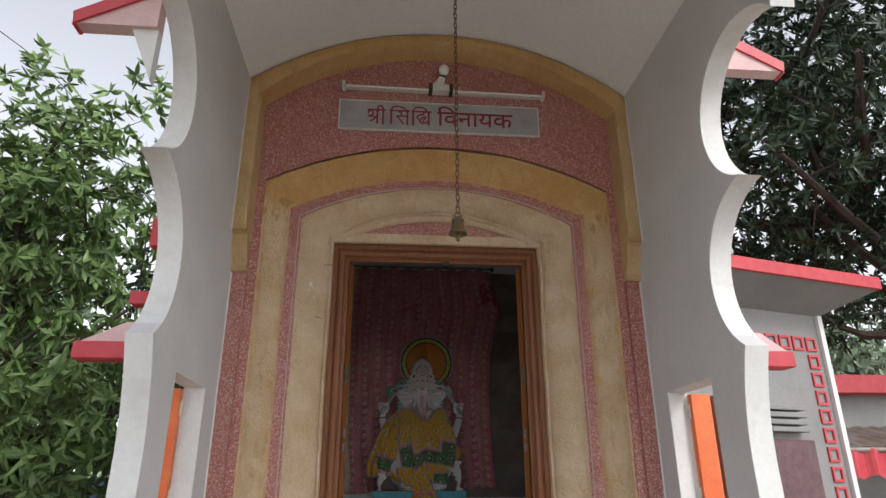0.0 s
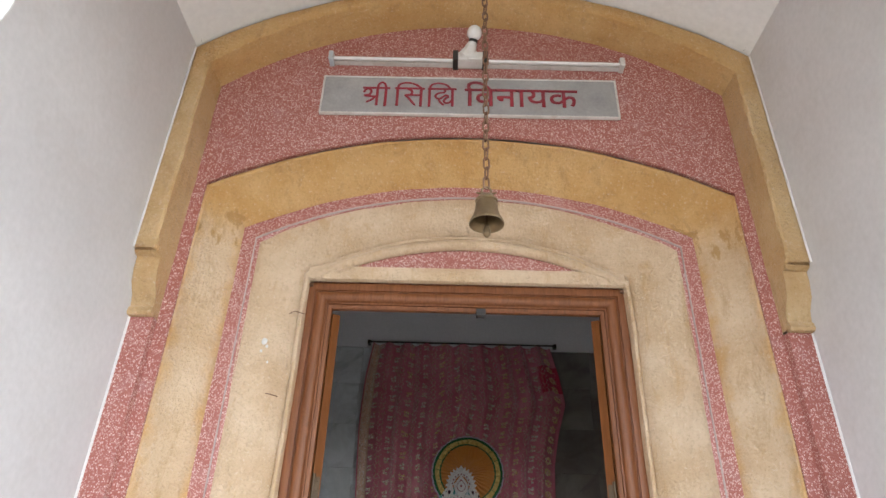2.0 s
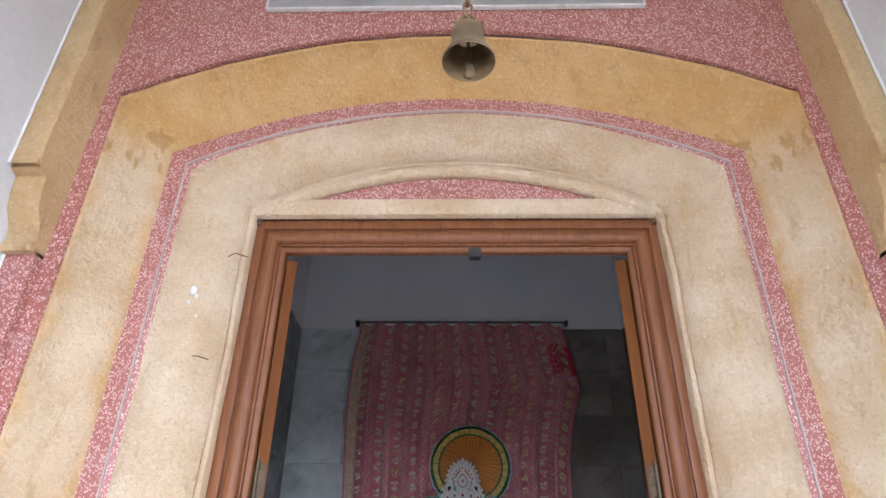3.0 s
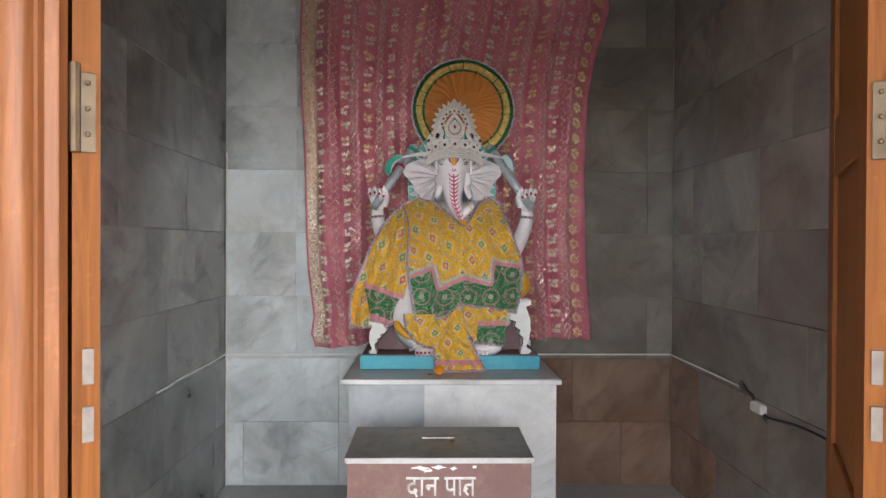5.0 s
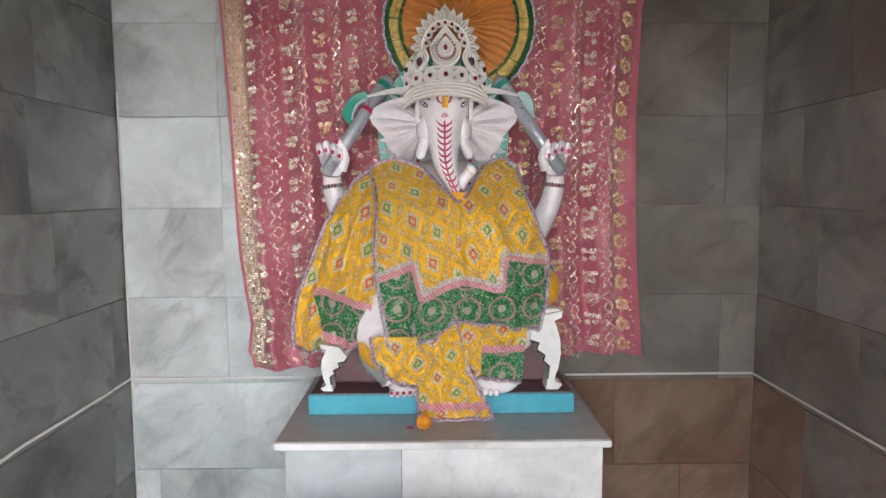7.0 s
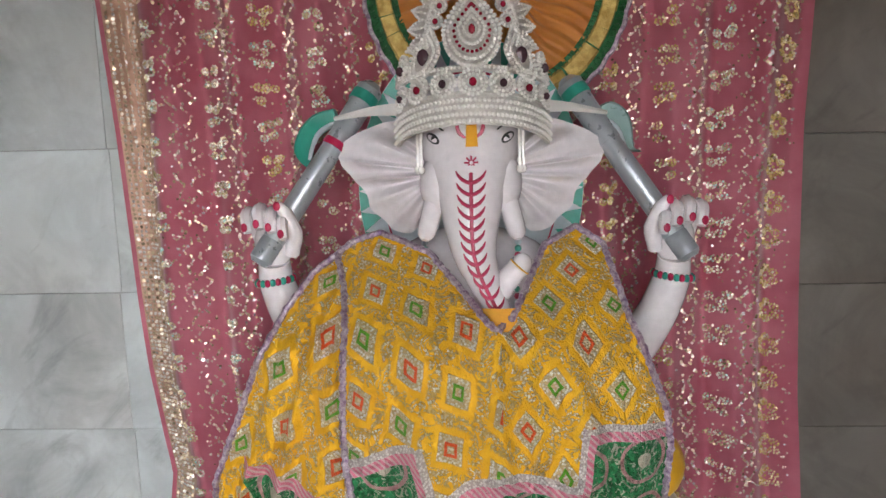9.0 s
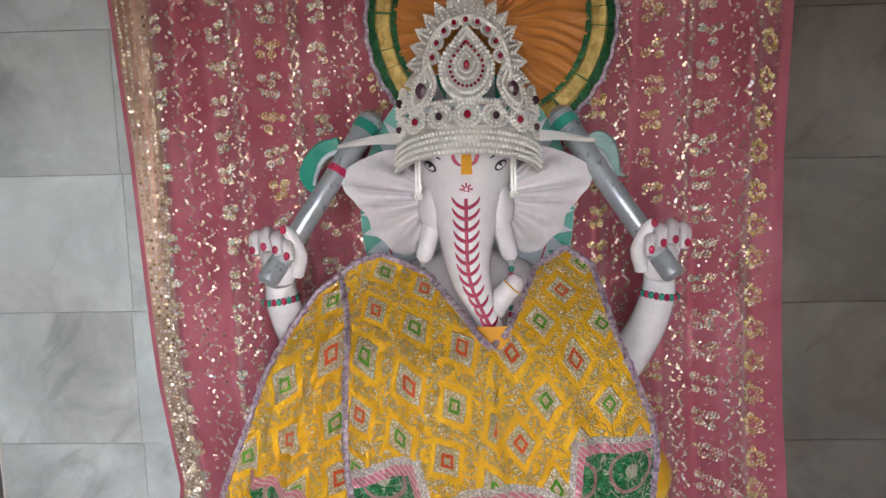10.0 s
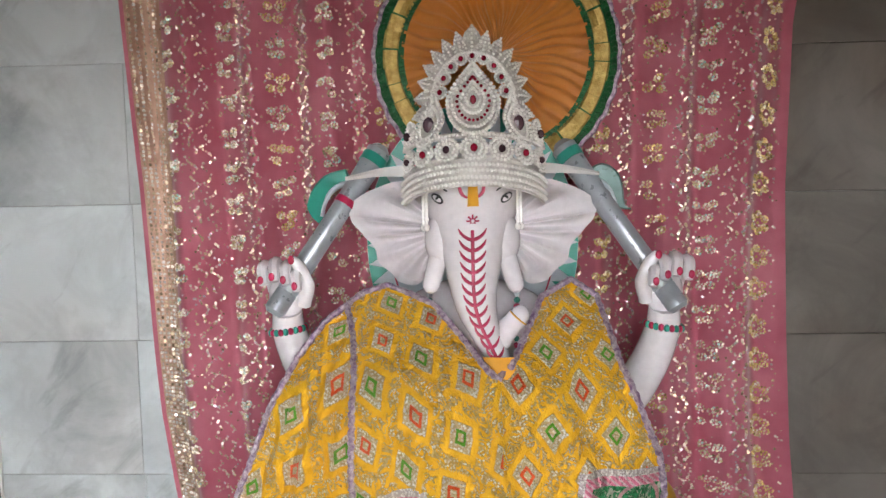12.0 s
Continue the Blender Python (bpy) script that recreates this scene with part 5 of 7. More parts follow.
for z, x, yf, hw, hd in HEAD:
    rings.append([(x + hw * math.copysign(abs(math.cos(a)) ** 0.9, math.cos(a)), yf + hd - hd * math.sin(a), z) for a in [2 * math.pi * k / 36 for k in range(36)]])
quads(bm, rings, caps=True)
tube(bm, smooth_path([(0.862, 6.235, 1.40), (0.878, 6.238, 1.415), (0.893, 6.238, 1.434), (0.908, 6.234, 1.452)], 4), [0.022] * 5 + [0.0195] * 4 + [0.018] * 4, 14)
blob(bm, (0.910, 6.231, 1.454), (0.0165, 0.018, 0.0175), 12, 8)
tube(bm, [(0.906 + 0.018 * math.cos(a) * 0.75, 6.232 - 0.019 * math.sin(a), 1.449 - 0.012 * math.cos(a)) for a in [2 * math.pi * k / 14 for k in range(15)]], 0.0016, 5, YEL)
for s in (-1, 1):
    blob(bm, (SX + s * 0.054, 6.30, 1.583), (0.034, 0.052, 0.052), 18, 12)
    tusk = [(SX + s * 0.060, 6.285, 1.56), (SX + s * 0.068, 6.268, 1.53), (SX + s * 0.075, 6.255, 1.503), (SX + s * 0.077, 6.25, 1.492)]
    tube(bm, smooth_path(tusk, 3), [0.018, 0.0175, 0.017, 0.017, 0.0165, 0.016, 0.015, 0.013, 0.010, 0.006][:10], 12)
    # ribbed fan ear
    OUT = [(0.090, 1.680), (0.130, 1.694), (0.165, 1.690), (0.205, 1.675), (0.248, 1.638), (0.234, 1.620), (0.222, 1.594), (0.200, 1.578), (0.190, 1.546), (0.168, 1.520), (0.146, 1.498), (0.112, 1.490), (0.084, 1.52)]
    out = smooth_path([(u, 0, z) for u, z in OUT], 5)
    front, back = [], []
    for i in range(11):
        q = i / 10
        row_f, row_b = [], []
        for k, p in enumerate(out):
            w = k / (len(out) - 1)
            sc = 1 + 0.03 * math.cos(2 * math.pi * 7 * w) * (q > 0.95)
            u = 0.070 + (p.x - 0.070) * q * sc
            z = 1.60 + 0.055 * (0.5 - w) * (1 - q) + (p.z - 1.60) * q
            y = 6.340 - 0.030 * math.sin(q * math.pi) + 0.052 * q + 0.0115 * math.sin(2 * math.pi * 7 * w) * math.sin(math.pi * min(1, q * 0.9 + 0.05)) - (0.01 if q > 0.93 else 0)
            row_f.append((SX + s * u, y, z))
            row_b.append((SX + s * u, y + 0.016, z))
        front.append(row_f)
        back.append(row_b)
    quads(bm, front, closed=False)
    quads(bm, back, closed=False)
    quads(bm, [front[-1], back[-1]], closed=False)
    # eye
    ex, ez = SX + s * 0.061, 1.658
    rot = Matrix.Rotation(s * 0.75, 3, "Z") @ Matrix.Rotation(-s * 0.5, 3, "Y")
    blob(bm, (ex, 6.266, ez), (0.0165, 0.006, 0.0075), 14, 8, BLK, rot)
    blob(bm, (ex, 6.2635, ez), (0.0125, 0.006, 0.005), 14, 8, SKIN, rot)
    blob(bm, (ex - s * 0.001, 6.2605, ez), (0.0042, 0.005, 0.0046), 10, 6, BLK, rot)
    tube(bm, [(ex - s * 0.018, 6.256, ez + 0.012), (ex, 6.262, ez + 0.024), (ex + s * 0.016, 6.278, ez + 0.018)], 0.0016, 5, BLK)


def front_at(z):
    for (z0, x0, y0, _, _), (z1, x1, y1, _, _) in zip(HEAD, HEAD[1:]):
        if z >= z1:
            q = (z0 - z) / (z0 - z1)
            return x0 + (x1 - x0) * q, y0 + (y1 - y0) * q
    return HEAD[-1][1], HEAD[-1][2]


def skin_y(x, z):
    """How far forward the painted trunk stands at x, z."""
    for (z0, x0, y0, w0, d0), (z1, x1, y1, w1, d1) in zip(HEAD, HEAD[1:]):
        if z >= z1:
            q = (z0 - z) / (z0 - z1)
            xm, yf, hw, hd = x0 + (x1 - x0) * q, y0 + (y1 - y0) * q, w0 + (w1 - w0) * q, d0 + (d1 - d0) * q
            return yf + hd * (1 - math.sqrt(max(0.0, 1 - ((x - xm) / hw) ** 2)))
    return HEAD[-1][2]


# crimson painted marks down the trunk
spine = [1.602 - 0.012 * k for k in range(20)]
tube(bm, [(front_at(z)[0], front_at(z)[1] + 0.0005, z) for z in spine], 0.0032, 6, CRIM)
for k in range(12):
    z = 1.592 - 0.0185 * k
    x, y = front_at(z)
    w = 0.024 - 0.0008 * k
    for s in (-1, 1):
        tube(bm, [(x + s * w * q, skin_y(x + s * w * q, z + dz) - 0.0006, z + dz) for q, dz in ((0.0, -0.006), (0.3, -0.004), (0.6, 0.0), (0.85, 0.006), (1.0, 0.013))], [0.0032, 0.0032, 0.003, 0.0024, 0.001], 6, CRIM)
for k in range(8):
    a = 2 * math.pi * k / 8
    tube(bm, [(0.830 + 0.003 * math.cos(a), 6.2255, 1.618 + 0.003 * math.sin(a)), (0.830 + 0.011 * math.cos(a), 6.2265, 1.618 + 0.011 * math.sin(a))], 0.0016, 5, CRIM)
tube(bm, [(0.829 + 0.021 * math.cos(a), 6.244, 1.677 + 0.021 * math.sin(a)) for a in [math.pi * (0.88 + 1.24 * k / 14) for k in range(15)]], 0.0032, 6, CRIM)
quads(bm, [[(0.831 + w * (1 + 0.12 * math.sin(40 * z)), 6.242 - 0.25 * (1.705 - z) - (0.003 if abs(w) < 0.008 else 0.0), z) for w in (-0.0095, -0.005, 0.0, 0.005, 0.0095)] for z in (1.705, 1.69, 1.675, 1.66, 1.643)], closed=False, mi=TILAK)
# beads on the chest
for s in (-1, 1):
    for k in range(14):
        blob(bm, (SX + s * (0.085 - 0.0006 * k), 6.345 - 0.002 * k, 1.50 - 0.012 * k), (0.0065, 0.0065, 0.0065), 6, 4, (TEAL_, RUBY, PALE)[k % 3])
single("statue", bm, [M_SKIN, M_SILVER, M_TEAL, M_PALEBLUE, M_CRIMSON, M_BLACK, M_TILAK, M_YELLOW, M_CRIMSON, M_SAGE], "glossy white painted seated elephant-headed statue holding two silver clubs", "statue", smooth=True)

# ---- beaded crown ----
crown = thing("crown", (SX, 6.35, 1.68), "tall silver pearl-beaded crown with ruby glass stones", "crown")
KX, KY, KR = 0.834, 6.340, 0.130


def on_crown(a, z, lift=0.0):
    """A point on the crown's curved front, a metres sideways and z high."""
    z = 1.682 + (z - 1.682) * 0.935
    z -= 1.15 * a * a * max(0.0, min(1.0, (1.86 - z) / 0.14))
    t = a / KR
    r = KR + lift - max(0, z - 1.72) * 0.10
    return Vector((KX + r * math.sin(t), KY - r * math.cos(t) + 0.42 * max(0.0, z - 1.70), z))


def flat_on_crown(b, outline, lift=0.0, thick=0.004):
    quads(b, [[on_crown(a, z, lift) for a, z in outline], [on_crown(a, z, lift + thick) for a, z in outline]], caps=True)


def teardrop(ca, cz, w, h, n=26):
    out = []
    for k in range(n):
        t = 2 * math.pi * k / n
        out.append((ca + w * math.sin(t) * (1 - 0.78 * max(0, math.cos(t)) ** 1.3), cz + h * math.cos(t)))
    return out


def pearl_rows(spots, name, mat, label):
    """Many tiny beads joined in one piece."""
    b = bmesh.new()
    for p, r in spots:
        vs = [b.verts.new(p + Vector(d) * r) for d in ((1, 0, 0), (0.5, 0, 0.866), (-0.5, 0, 0.866), (-1, 0, 0), (-0.5, 0, -0.866), (0.5, 0, -0.866))]
        us = [b.verts.new(p + Vector((d[0] * 0.6, -0.8, d[1] * 0.6)) * r) for d in ((1, 0), (0.5, 0.866), (-0.5, 0.866), (-1, 0), (-0.5, -0.866), (0.5, -0.866))]
        for i in range(6):
            b.faces.new((vs[i], vs[(i + 1) % 6], us[(i + 1) % 6], us[i]))
        b.faces.new(us)
    return tagged(part(name, b, mat, crown, label, "all"), kind="stuff")


pearls, rubies = [], []
bm = bmesh.new()
A0 = 0.162
prof = [(-A0 + 2 * A0 * i / 40) for i in range(41)]
quads(bm, [[on_crown(a, z, l) for a in prof] for z, l in ((1.676, 0.0), (1.676, 0.006), (1.722, 0.006), (1.722, 0.0))], closed=False)
part("band", bm, M_CROWN, crown, "three-row pearl band", True)
for row, z in enumerate((1.682, 1.693, 1.705, 1.716)):
    n_b = 48
    for k in range(n_b):
        a = -A0 + 2 * A0 * (k + 0.5 * (row % 2)) / n_b
        pearls.append((on_crown(a, z, 0.0085), 0.0038))


def medallion(ca, cz, r, gem):
    b = bmesh.new()
    flat_on_crown(b, [(ca + r * math.cos(2 * math.pi * k / 18), cz + r * math.sin(2 * math.pi * k / 18)) for k in range(18)], 0.0, 0.004)
    m = part("medallion", b, M_CROWN, crown)
    for rr, pr in ((r * 0.95, 0.0036), (r * 0.62, 0.0032)):
        cnt = max(8, int(2 * math.pi * rr / 0.0066))
        for k in range(cnt):
            a = 2 * math.pi * k / cnt
            pearls.append((on_crown(ca + rr * math.cos(a), cz + rr * math.sin(a), 0.006), pr))
    b = bmesh.new()
    blob(b, on_crown(ca, cz, 0.008), (r * 0.28, 0.004, r * 0.32), 8, 5)
    part("stone", b, gem, m, "red glass stone")


for k in range(-3, 4):
    medallion(k * 0.047, 1.747, 0.0225 - 0.0012 * abs(k), M_GEM if k % 2 == 0 else M_GEM_D)
for s in (-1, 1):
    medallion(s * 0.155, 1.795, 0.025, M_GEM_D)
    b = bmesh.new()
    drop = [(s * 0.085 + (a * 0.9 - c * 0.25 * s) , 1.805 + c + 0.0 * a) for a, c in teardrop(0, 0, 0.034, 0.046)]
    flat_on_crown(b, drop, 0.001, 0.005)
    d = part("side_drop", b, M_CROWN, crown)
    for q, pr in ((0.95, 0.0036), (0.66, 0.0032)):
        pts = [(s * 0.085 + (a * 0.9 - c * 0.25 * s) * q, 1.805 + c * q) for a, c in teardrop(0, 0, 0.034, 0.046, 36)]
        pearls += [(on_crown(a, z, 0.008), pr) for a, z in pts]
    b = bmesh.new()
    blob(b, on_crown(s * 0.085, 1.80, 0.008), (0.010, 0.004, 0.014), 8, 5)
    part("stone", b, M_GEM_D, d, "dark glass stone")
# central teardrop
b = bmesh.new()
flat_on_crown(b, teardrop(0, 1.845, 0.049, 0.073), 0.002, 0.006)
centre = part("centre_drop", b, M_CROWN, crown)
for q, pr in ((1.0, 0.0042), (0.82, 0.0038), (0.45, 0.0034), (0.28, 0.003)):
    pearls += [(on_crown(a * q, 1.845 + (z - 1.845) * q, 0.011), pr) for a, z in teardrop(0, 1.845, 0.047, 0.071, int(46 * q + 8))]
for q in (0.62,):
    rubies += [(on_crown(a * q, 1.843 + (z - 1.845) * q, 0.011), 0.003) for a, z in teardrop(0, 1.845, 0.047, 0.071, 26)]
b = bmesh.new()
blob(b, on_crown(0, 1.84, 0.011), (0.0055, 0.004, 0.008), 10, 6)
part("stone", b, M_GEM, centre, "ruby glass stone")
# arcade of small stones round the centre, then radiating leaves
for k in range(-4, 5):
    t = k * 0.36
    ca, cz = 0.066 * math.sin(t), 1.850 + 0.083 * math.cos(t)
    b = bmesh.new()
    flat_on_crown(b, [(ca + 0.014 * math.cos(2 * math.pi * i / 12), cz + 0.014 * math.sin(2 * math.pi * i / 12)) for i in range(12)], 0.0, 0.004)
    m = part("ring", b, M_CROWN, crown)
    b = bmesh.new()
    blob(b, on_crown(ca, cz, 0.007), (0.0045, 0.003, 0.005), 8, 5)
    part("stone", b, M_GEM, m, "red glass stone")
    pearls += [(on_crown(ca + 0.0125 * math.cos(2 * math.pi * i / 12), cz + 0.0125 * math.sin(2 * math.pi * i / 12), 0.006), 0.0028) for i in range(12)]
for k in range(-7, 8):
    t = k * 0.245
    ra, rz = math.sin(t), math.cos(t)
    r0, r1 = 0.086, 0.150 + (0.010 if k == 0 else 0)
    ca, cz = 0.90 * r0 * ra, 1.845 + r0 * rz
    ea, ez = 0.98 * r1 * ra, 1.845 + r1 * rz
    na, nz = rz, -ra
    b = bmesh.new()
    w = 0.0165 if k else 0.026
    flat_on_crown(b, [(ca - na * w * 0.8, cz - nz * w * 0.8), (ca * 0.6 + ea * 0.4 - na * w, cz * 0.6 + ez * 0.4 - nz * w), (ca * 0.25 + ea * 0.75 - na * w * 0.62, cz * 0.25 + ez * 0.75 - nz * w * 0.62), (ea, ez), (ca * 0.25 + ea * 0.75 + na * w * 0.62, cz * 0.25 + ez * 0.75 + nz * w * 0.62), (ca * 0.6 + ea * 0.4 + na * w, cz * 0.6 + ez * 0.4 + nz * w), (ca + na * w * 0.8, cz + nz * w * 0.8)], -0.001, 0.004)
    part("leaf", b, M_CROWN, crown)
    for q in (0.05, 0.18, 0.31, 0.44, 0.57, 0.70, 0.83, 0.95):
        for o in (-1, 0, 1):
            ww = w * 0.72 * o * (1.0 if q < 0.45 else max(0.0, 1.0 - (q - 0.45) * 1.9))
            pearls.append((on_crown(ca + (ea - ca) * q + na * ww, cz + (ez - cz) * q + nz * ww, 0.0045), 0.0025 if o else 0.0029))
# openwork backing, in rings so that gaps stay open
b = bmesh.new()
tube(b, [on_crown(0.083 * math.sin(t), 1.847 + 0.094 * math.cos(t), 0.001) for t in [-1.9 + 3.8 * i / 40 for i in range(41)]], 0.006, 6)
for z in (1.772, 1.726):
    tube(b, [on_crown(-0.165 + 0.33 * i / 30, z + 0.10 * 0.06 * (abs(i - 15) / 15) ** 2, 0.0) for i in range(31)], 0.006, 6)
part("wire_frame", b, M_CROWN, crown, "silver wire framework", True)
pearls += [(on_crown(0.083 * math.sin(t), 1.847 + 0.094 * math.cos(t), 0.008), 0.0036) for t in [-1.9 + 3.8 * i / 62 for i in range(63)]]
pearls += [(on_crown(-0.165 + 0.33 * i / 48, 1.773, 0.007), 0.0034) for i in range(49)]
pearl_rows(pearls, "pearl_beading", M_PEARL, "rows of cream pearls")
pearl_rows(rubies, "ruby_beading", M_GEM, "ruby red beads")
for s in (-1, 1):
    b = bmesh.new()
    strip = [(SX + s * (0.115 + 0.135 * q), 6.325 + 0.07 * q, 1.711 - 0.006 * q + 0.003 * math.sin(4 * q), 0.0115 * (1 - 0.68 * q)) for q in [i / 8 for i in range(9)]]
    quads(b, [[(x, y, z + h), (x, y - 0.003, z), (x, y, z - h), (x, y + 0.003, z)] for x, y, z, h in strip], caps=True)
    part("ribbon", b, M_LETTERW, crown, "white tie ribbon", True)
    for da in (0.0, 0.011):
        b = bmesh.new()
        p0 = Vector((SX + s * (0.080 + da * 0.6), 6.262 + da, 1.685))
        tube(b, [p0, p0 + Vector((0, -0.008, -0.035)), p0 + Vector((0, -0.010, -0.072))], 0.0028, 6)
        blob(b, p0 + Vector((0, -0.010, -0.078)), (0.006, 0.006, 0.007), 8, 6)
        part("tassel", b, M_PEARL, crown, "hanging pearl tassel", True)

# ---- embroidered shawl and lower cloth ----


def line_at(pts, t):
    d = [0.0]
    for a, c in zip(pts, pts[1:]):
        d.append(d[-1] + math.hypot(c[0] - a[0], c[1] - a[1]))
    g = t * d[-1]
    for i in range(len(pts) - 1):
        if g <= d[i + 1] + 1e-9:
            q = (g - d[i]) / max(1e-9, d[i + 1] - d[i])
            return Vector((pts[i][0] + (pts[i + 1][0] - pts[i][0]) * q, pts[i][1] + (pts[i + 1][1] - pts[i][1]) * q))
    return Vector(pts[-1])


def front_y(x, z):
    """How far forward the cloth lies over chest, shoulders and lap."""
    rise = z - 1.33
    slope = 0.5 * (rise + math.sqrt(rise * rise + 0.0016))
    crease = 0.016 * math.exp(-((x - 0.882 - 0.05 * (1.35 - z)) / 0.018) ** 2) * (z < 1.37)
    return 6.125 + 1.15 * slope + 0.13 * ((x - 0.84) / 0.40) ** 2 + crease


def side_y(x, z):
    return 6.16 + 0.9 * max(0.0, z - 1.30) + 0.35 * max(0.0, 0.72 - x)


def drape(name, left, right, top, bottom, parent, off, fold, nu=70, nv=60, trim=(), label="", y_of=front_y, mat=None):
    rows = []
    for j in range(nv + 1):
        v = j / nv
        row = []
        for i in range(nu + 1):
            u = i / nu
            L, R, T, B = line_at(left, v), line_at(right, v), line_at(top, u), line_at(bottom, u)
            c00, c10, c01, c11 = Vector(top[0]), Vector(top[-1]), Vector(bottom[0]), Vector(bottom[-1])
            p = L * (1 - u) + R * u + T * (1 - v) + B * v - (c00 * (1 - u) * (1 - v) + c10 * u * (1 - v) + c01 * (1 - u) * v + c11 * u * v)
            grow = 0.25 + 0.75 * v
            y = y_of(p.x, p.y) + off + fold * grow * (abs(math.sin(math.pi * (3.6 * u + 0.25 * math.sin(3 * v)))) ** 0.7 * 1.6 - 1.0 + 0.4 * math.sin(2 * math.pi * (4.7 * u + 0.6 * v) + 1.0)) + 0.010 * noise.noise(Vector((p.x * 16, p.y * 13, off * 40))) + 0.0045 * noise.noise(Vector((p.x * 46, p.y * 30, off * 40)))
            row.append(Vector((p.x, y, p.y)))
        rows.append(row)
    b = bmesh.new()
    quads(b, rows, closed=False)
    back = [[p + Vector((0, 0.004, 0)) for p in r] for r in rows]
    quads(b, back, closed=False)
    ob = part(name, b, mat or M_SHAWL, parent, label, "all")
    edges = {"left": [r[0] for r in rows], "right": [r[-1] for r in rows], "top": rows[0], "bottom": rows[-1]}
    for e in trim:
        b = bmesh.new()
        pts = edges[e]
        tube(b, [p + Vector((0.0015 * math.sin(2.4 * k), -0.004 + 0.0015 * math.cos(2.4 * k), 0)) for k, p in enumerate(pts)], 0.0060, 6)
        part("braid", b, M_BRAID, ob, "purple and silver braided edging", True)
    return ob


shawl = thing("shawl", (0.80, 6.2, 0.92), "yellow embroidered shawl with a green hem draped over the statue", "shawl")
MAIN_L = [(0.590, 1.461), (0.612, 1.407), (0.620, 1.357), (0.621, 1.297), (0.618, 1.217), (0.620, 1.136), (0.635, 1.05), (0.658, 0.930)]
drape("front_cloth", MAIN_L, [(1.016, 1.501), (1.060, 1.472), (1.073, 1.41), (1.081, 1.369), (1.111, 1.288), (1.142, 1.214), (1.152, 1.15), (1.143, 1.058), (1.12, 0.96)],
      [(0.590, 1.461), (0.616, 1.481), (0.664, 1.496), (0.714, 1.481), (0.76, 1.465), (0.792, 1.431), (0.827, 1.397), (0.868, 1.356), (0.893, 1.376), (0.918, 1.416), (0.954, 1.475), (1.016, 1.501)],
      [(0.658, 0.930), (0.717, 0.931), (0.80, 0.957), (0.858, 1.008), (0.924, 0.996), (1.008, 0.986), (1.12, 0.96)], shawl, 0.0, 0.024, 100, 90, ("left", "right", "top", "bottom"))
drape("side_cloth", [(0.590, 1.461), (0.541, 1.426), (0.493, 1.36), (0.470, 1.313), (0.440, 1.259), (0.412, 1.189), (0.381, 1.117), (0.350, 1.042), (0.338, 0.955), (0.345, 0.895)], [(0.665, 1.462), (0.64, 1.30), (0.622, 1.12), (0.60, 1.03), (0.56, 0.908)],
      [(0.590, 1.461), (0.63, 1.468), (0.665, 1.462)], [(0.345, 0.895), (0.373, 0.877), (0.498, 0.887), (0.56, 0.908)], shawl, 0.014, 0.02, 50, 70, ("bottom", "left"), mat=M_SIDE, y_of=side_y)
bm = bmesh.new()
quads(bm, [[(x, 6.192 - 0.008 * (1 - abs(x - 0.872) / 0.045) + 0.35 * (z - 1.36), z) for x in (0.838, 0.855, 0.872, 0.886, 0.900)] for z in (1.388, 1.375, 1.362, 1.35)], closed=False)
part("lining", bm, M_LINING, shawl, "plain saffron cloth at the neck", "all")
lower = thing("lower_cloth", (0.82, 6.15, 0.70), "yellow embroidered cloth hanging from the statue's lap over the base", "cloth")
drape("front_fall", [(0.735, 1.0), (0.735, 0.85), (0.748, 0.702)], [(0.865, 1.01), (0.90, 0.85), (0.975, 0.704)], [(0.735, 1.0), (0.865, 1.01)], [(0.748, 0.702), (0.86, 0.698), (0.975, 0.704)], lower, 0.0, 0.006, 36, 50, ("left", "right", "bottom"), y_of=lambda x, z: 6.15 - 0.05 * max(0, 0.80 - z), mat=M_FALL)
drape("side_fold", [(0.87, 1.0), (0.885, 0.90), (0.92, 0.835)], [(1.075, 0.98), (1.065, 0.90), (1.058, 0.815)], [(0.87, 1.0), (1.075, 0.98)], [(0.92, 0.835), (0.99, 0.825), (1.058, 0.815)], lower, 0.0, 0.005, 36, 30, ("bottom",), y_of=lambda x, z: 6.135 + 0.5 * (x - 0.95) ** 2, mat=M_FALL)
drape("side_fold", [(0.605, 0.96), (0.612, 0.89), (0.65, 0.842)], [(0.745, 0.96), (0.742, 0.88), (0.742, 0.806)], [(0.605, 0.96), (0.745, 0.96)], [(0.65, 0.842), (0.69, 0.818), (0.742, 0.806)], lower, 0.0, 0.005, 30, 30, ("bottom", "left"), y_of=lambda x, z: 6.125 + 0.5 * (x - 0.70) ** 2, mat=M_FALL)

# ---- throne and bolster ----
throne = thing("throne", (0.82, 6.42, 0.765), "dark maroon throne with white carved scroll legs", "throne")
bm = bmesh.new()
box(bm, 0.47, 1.18, 6.30, 6.56, 0.765, 0.99, 0.01)
part("seat", bm, M_MAROON, throne)


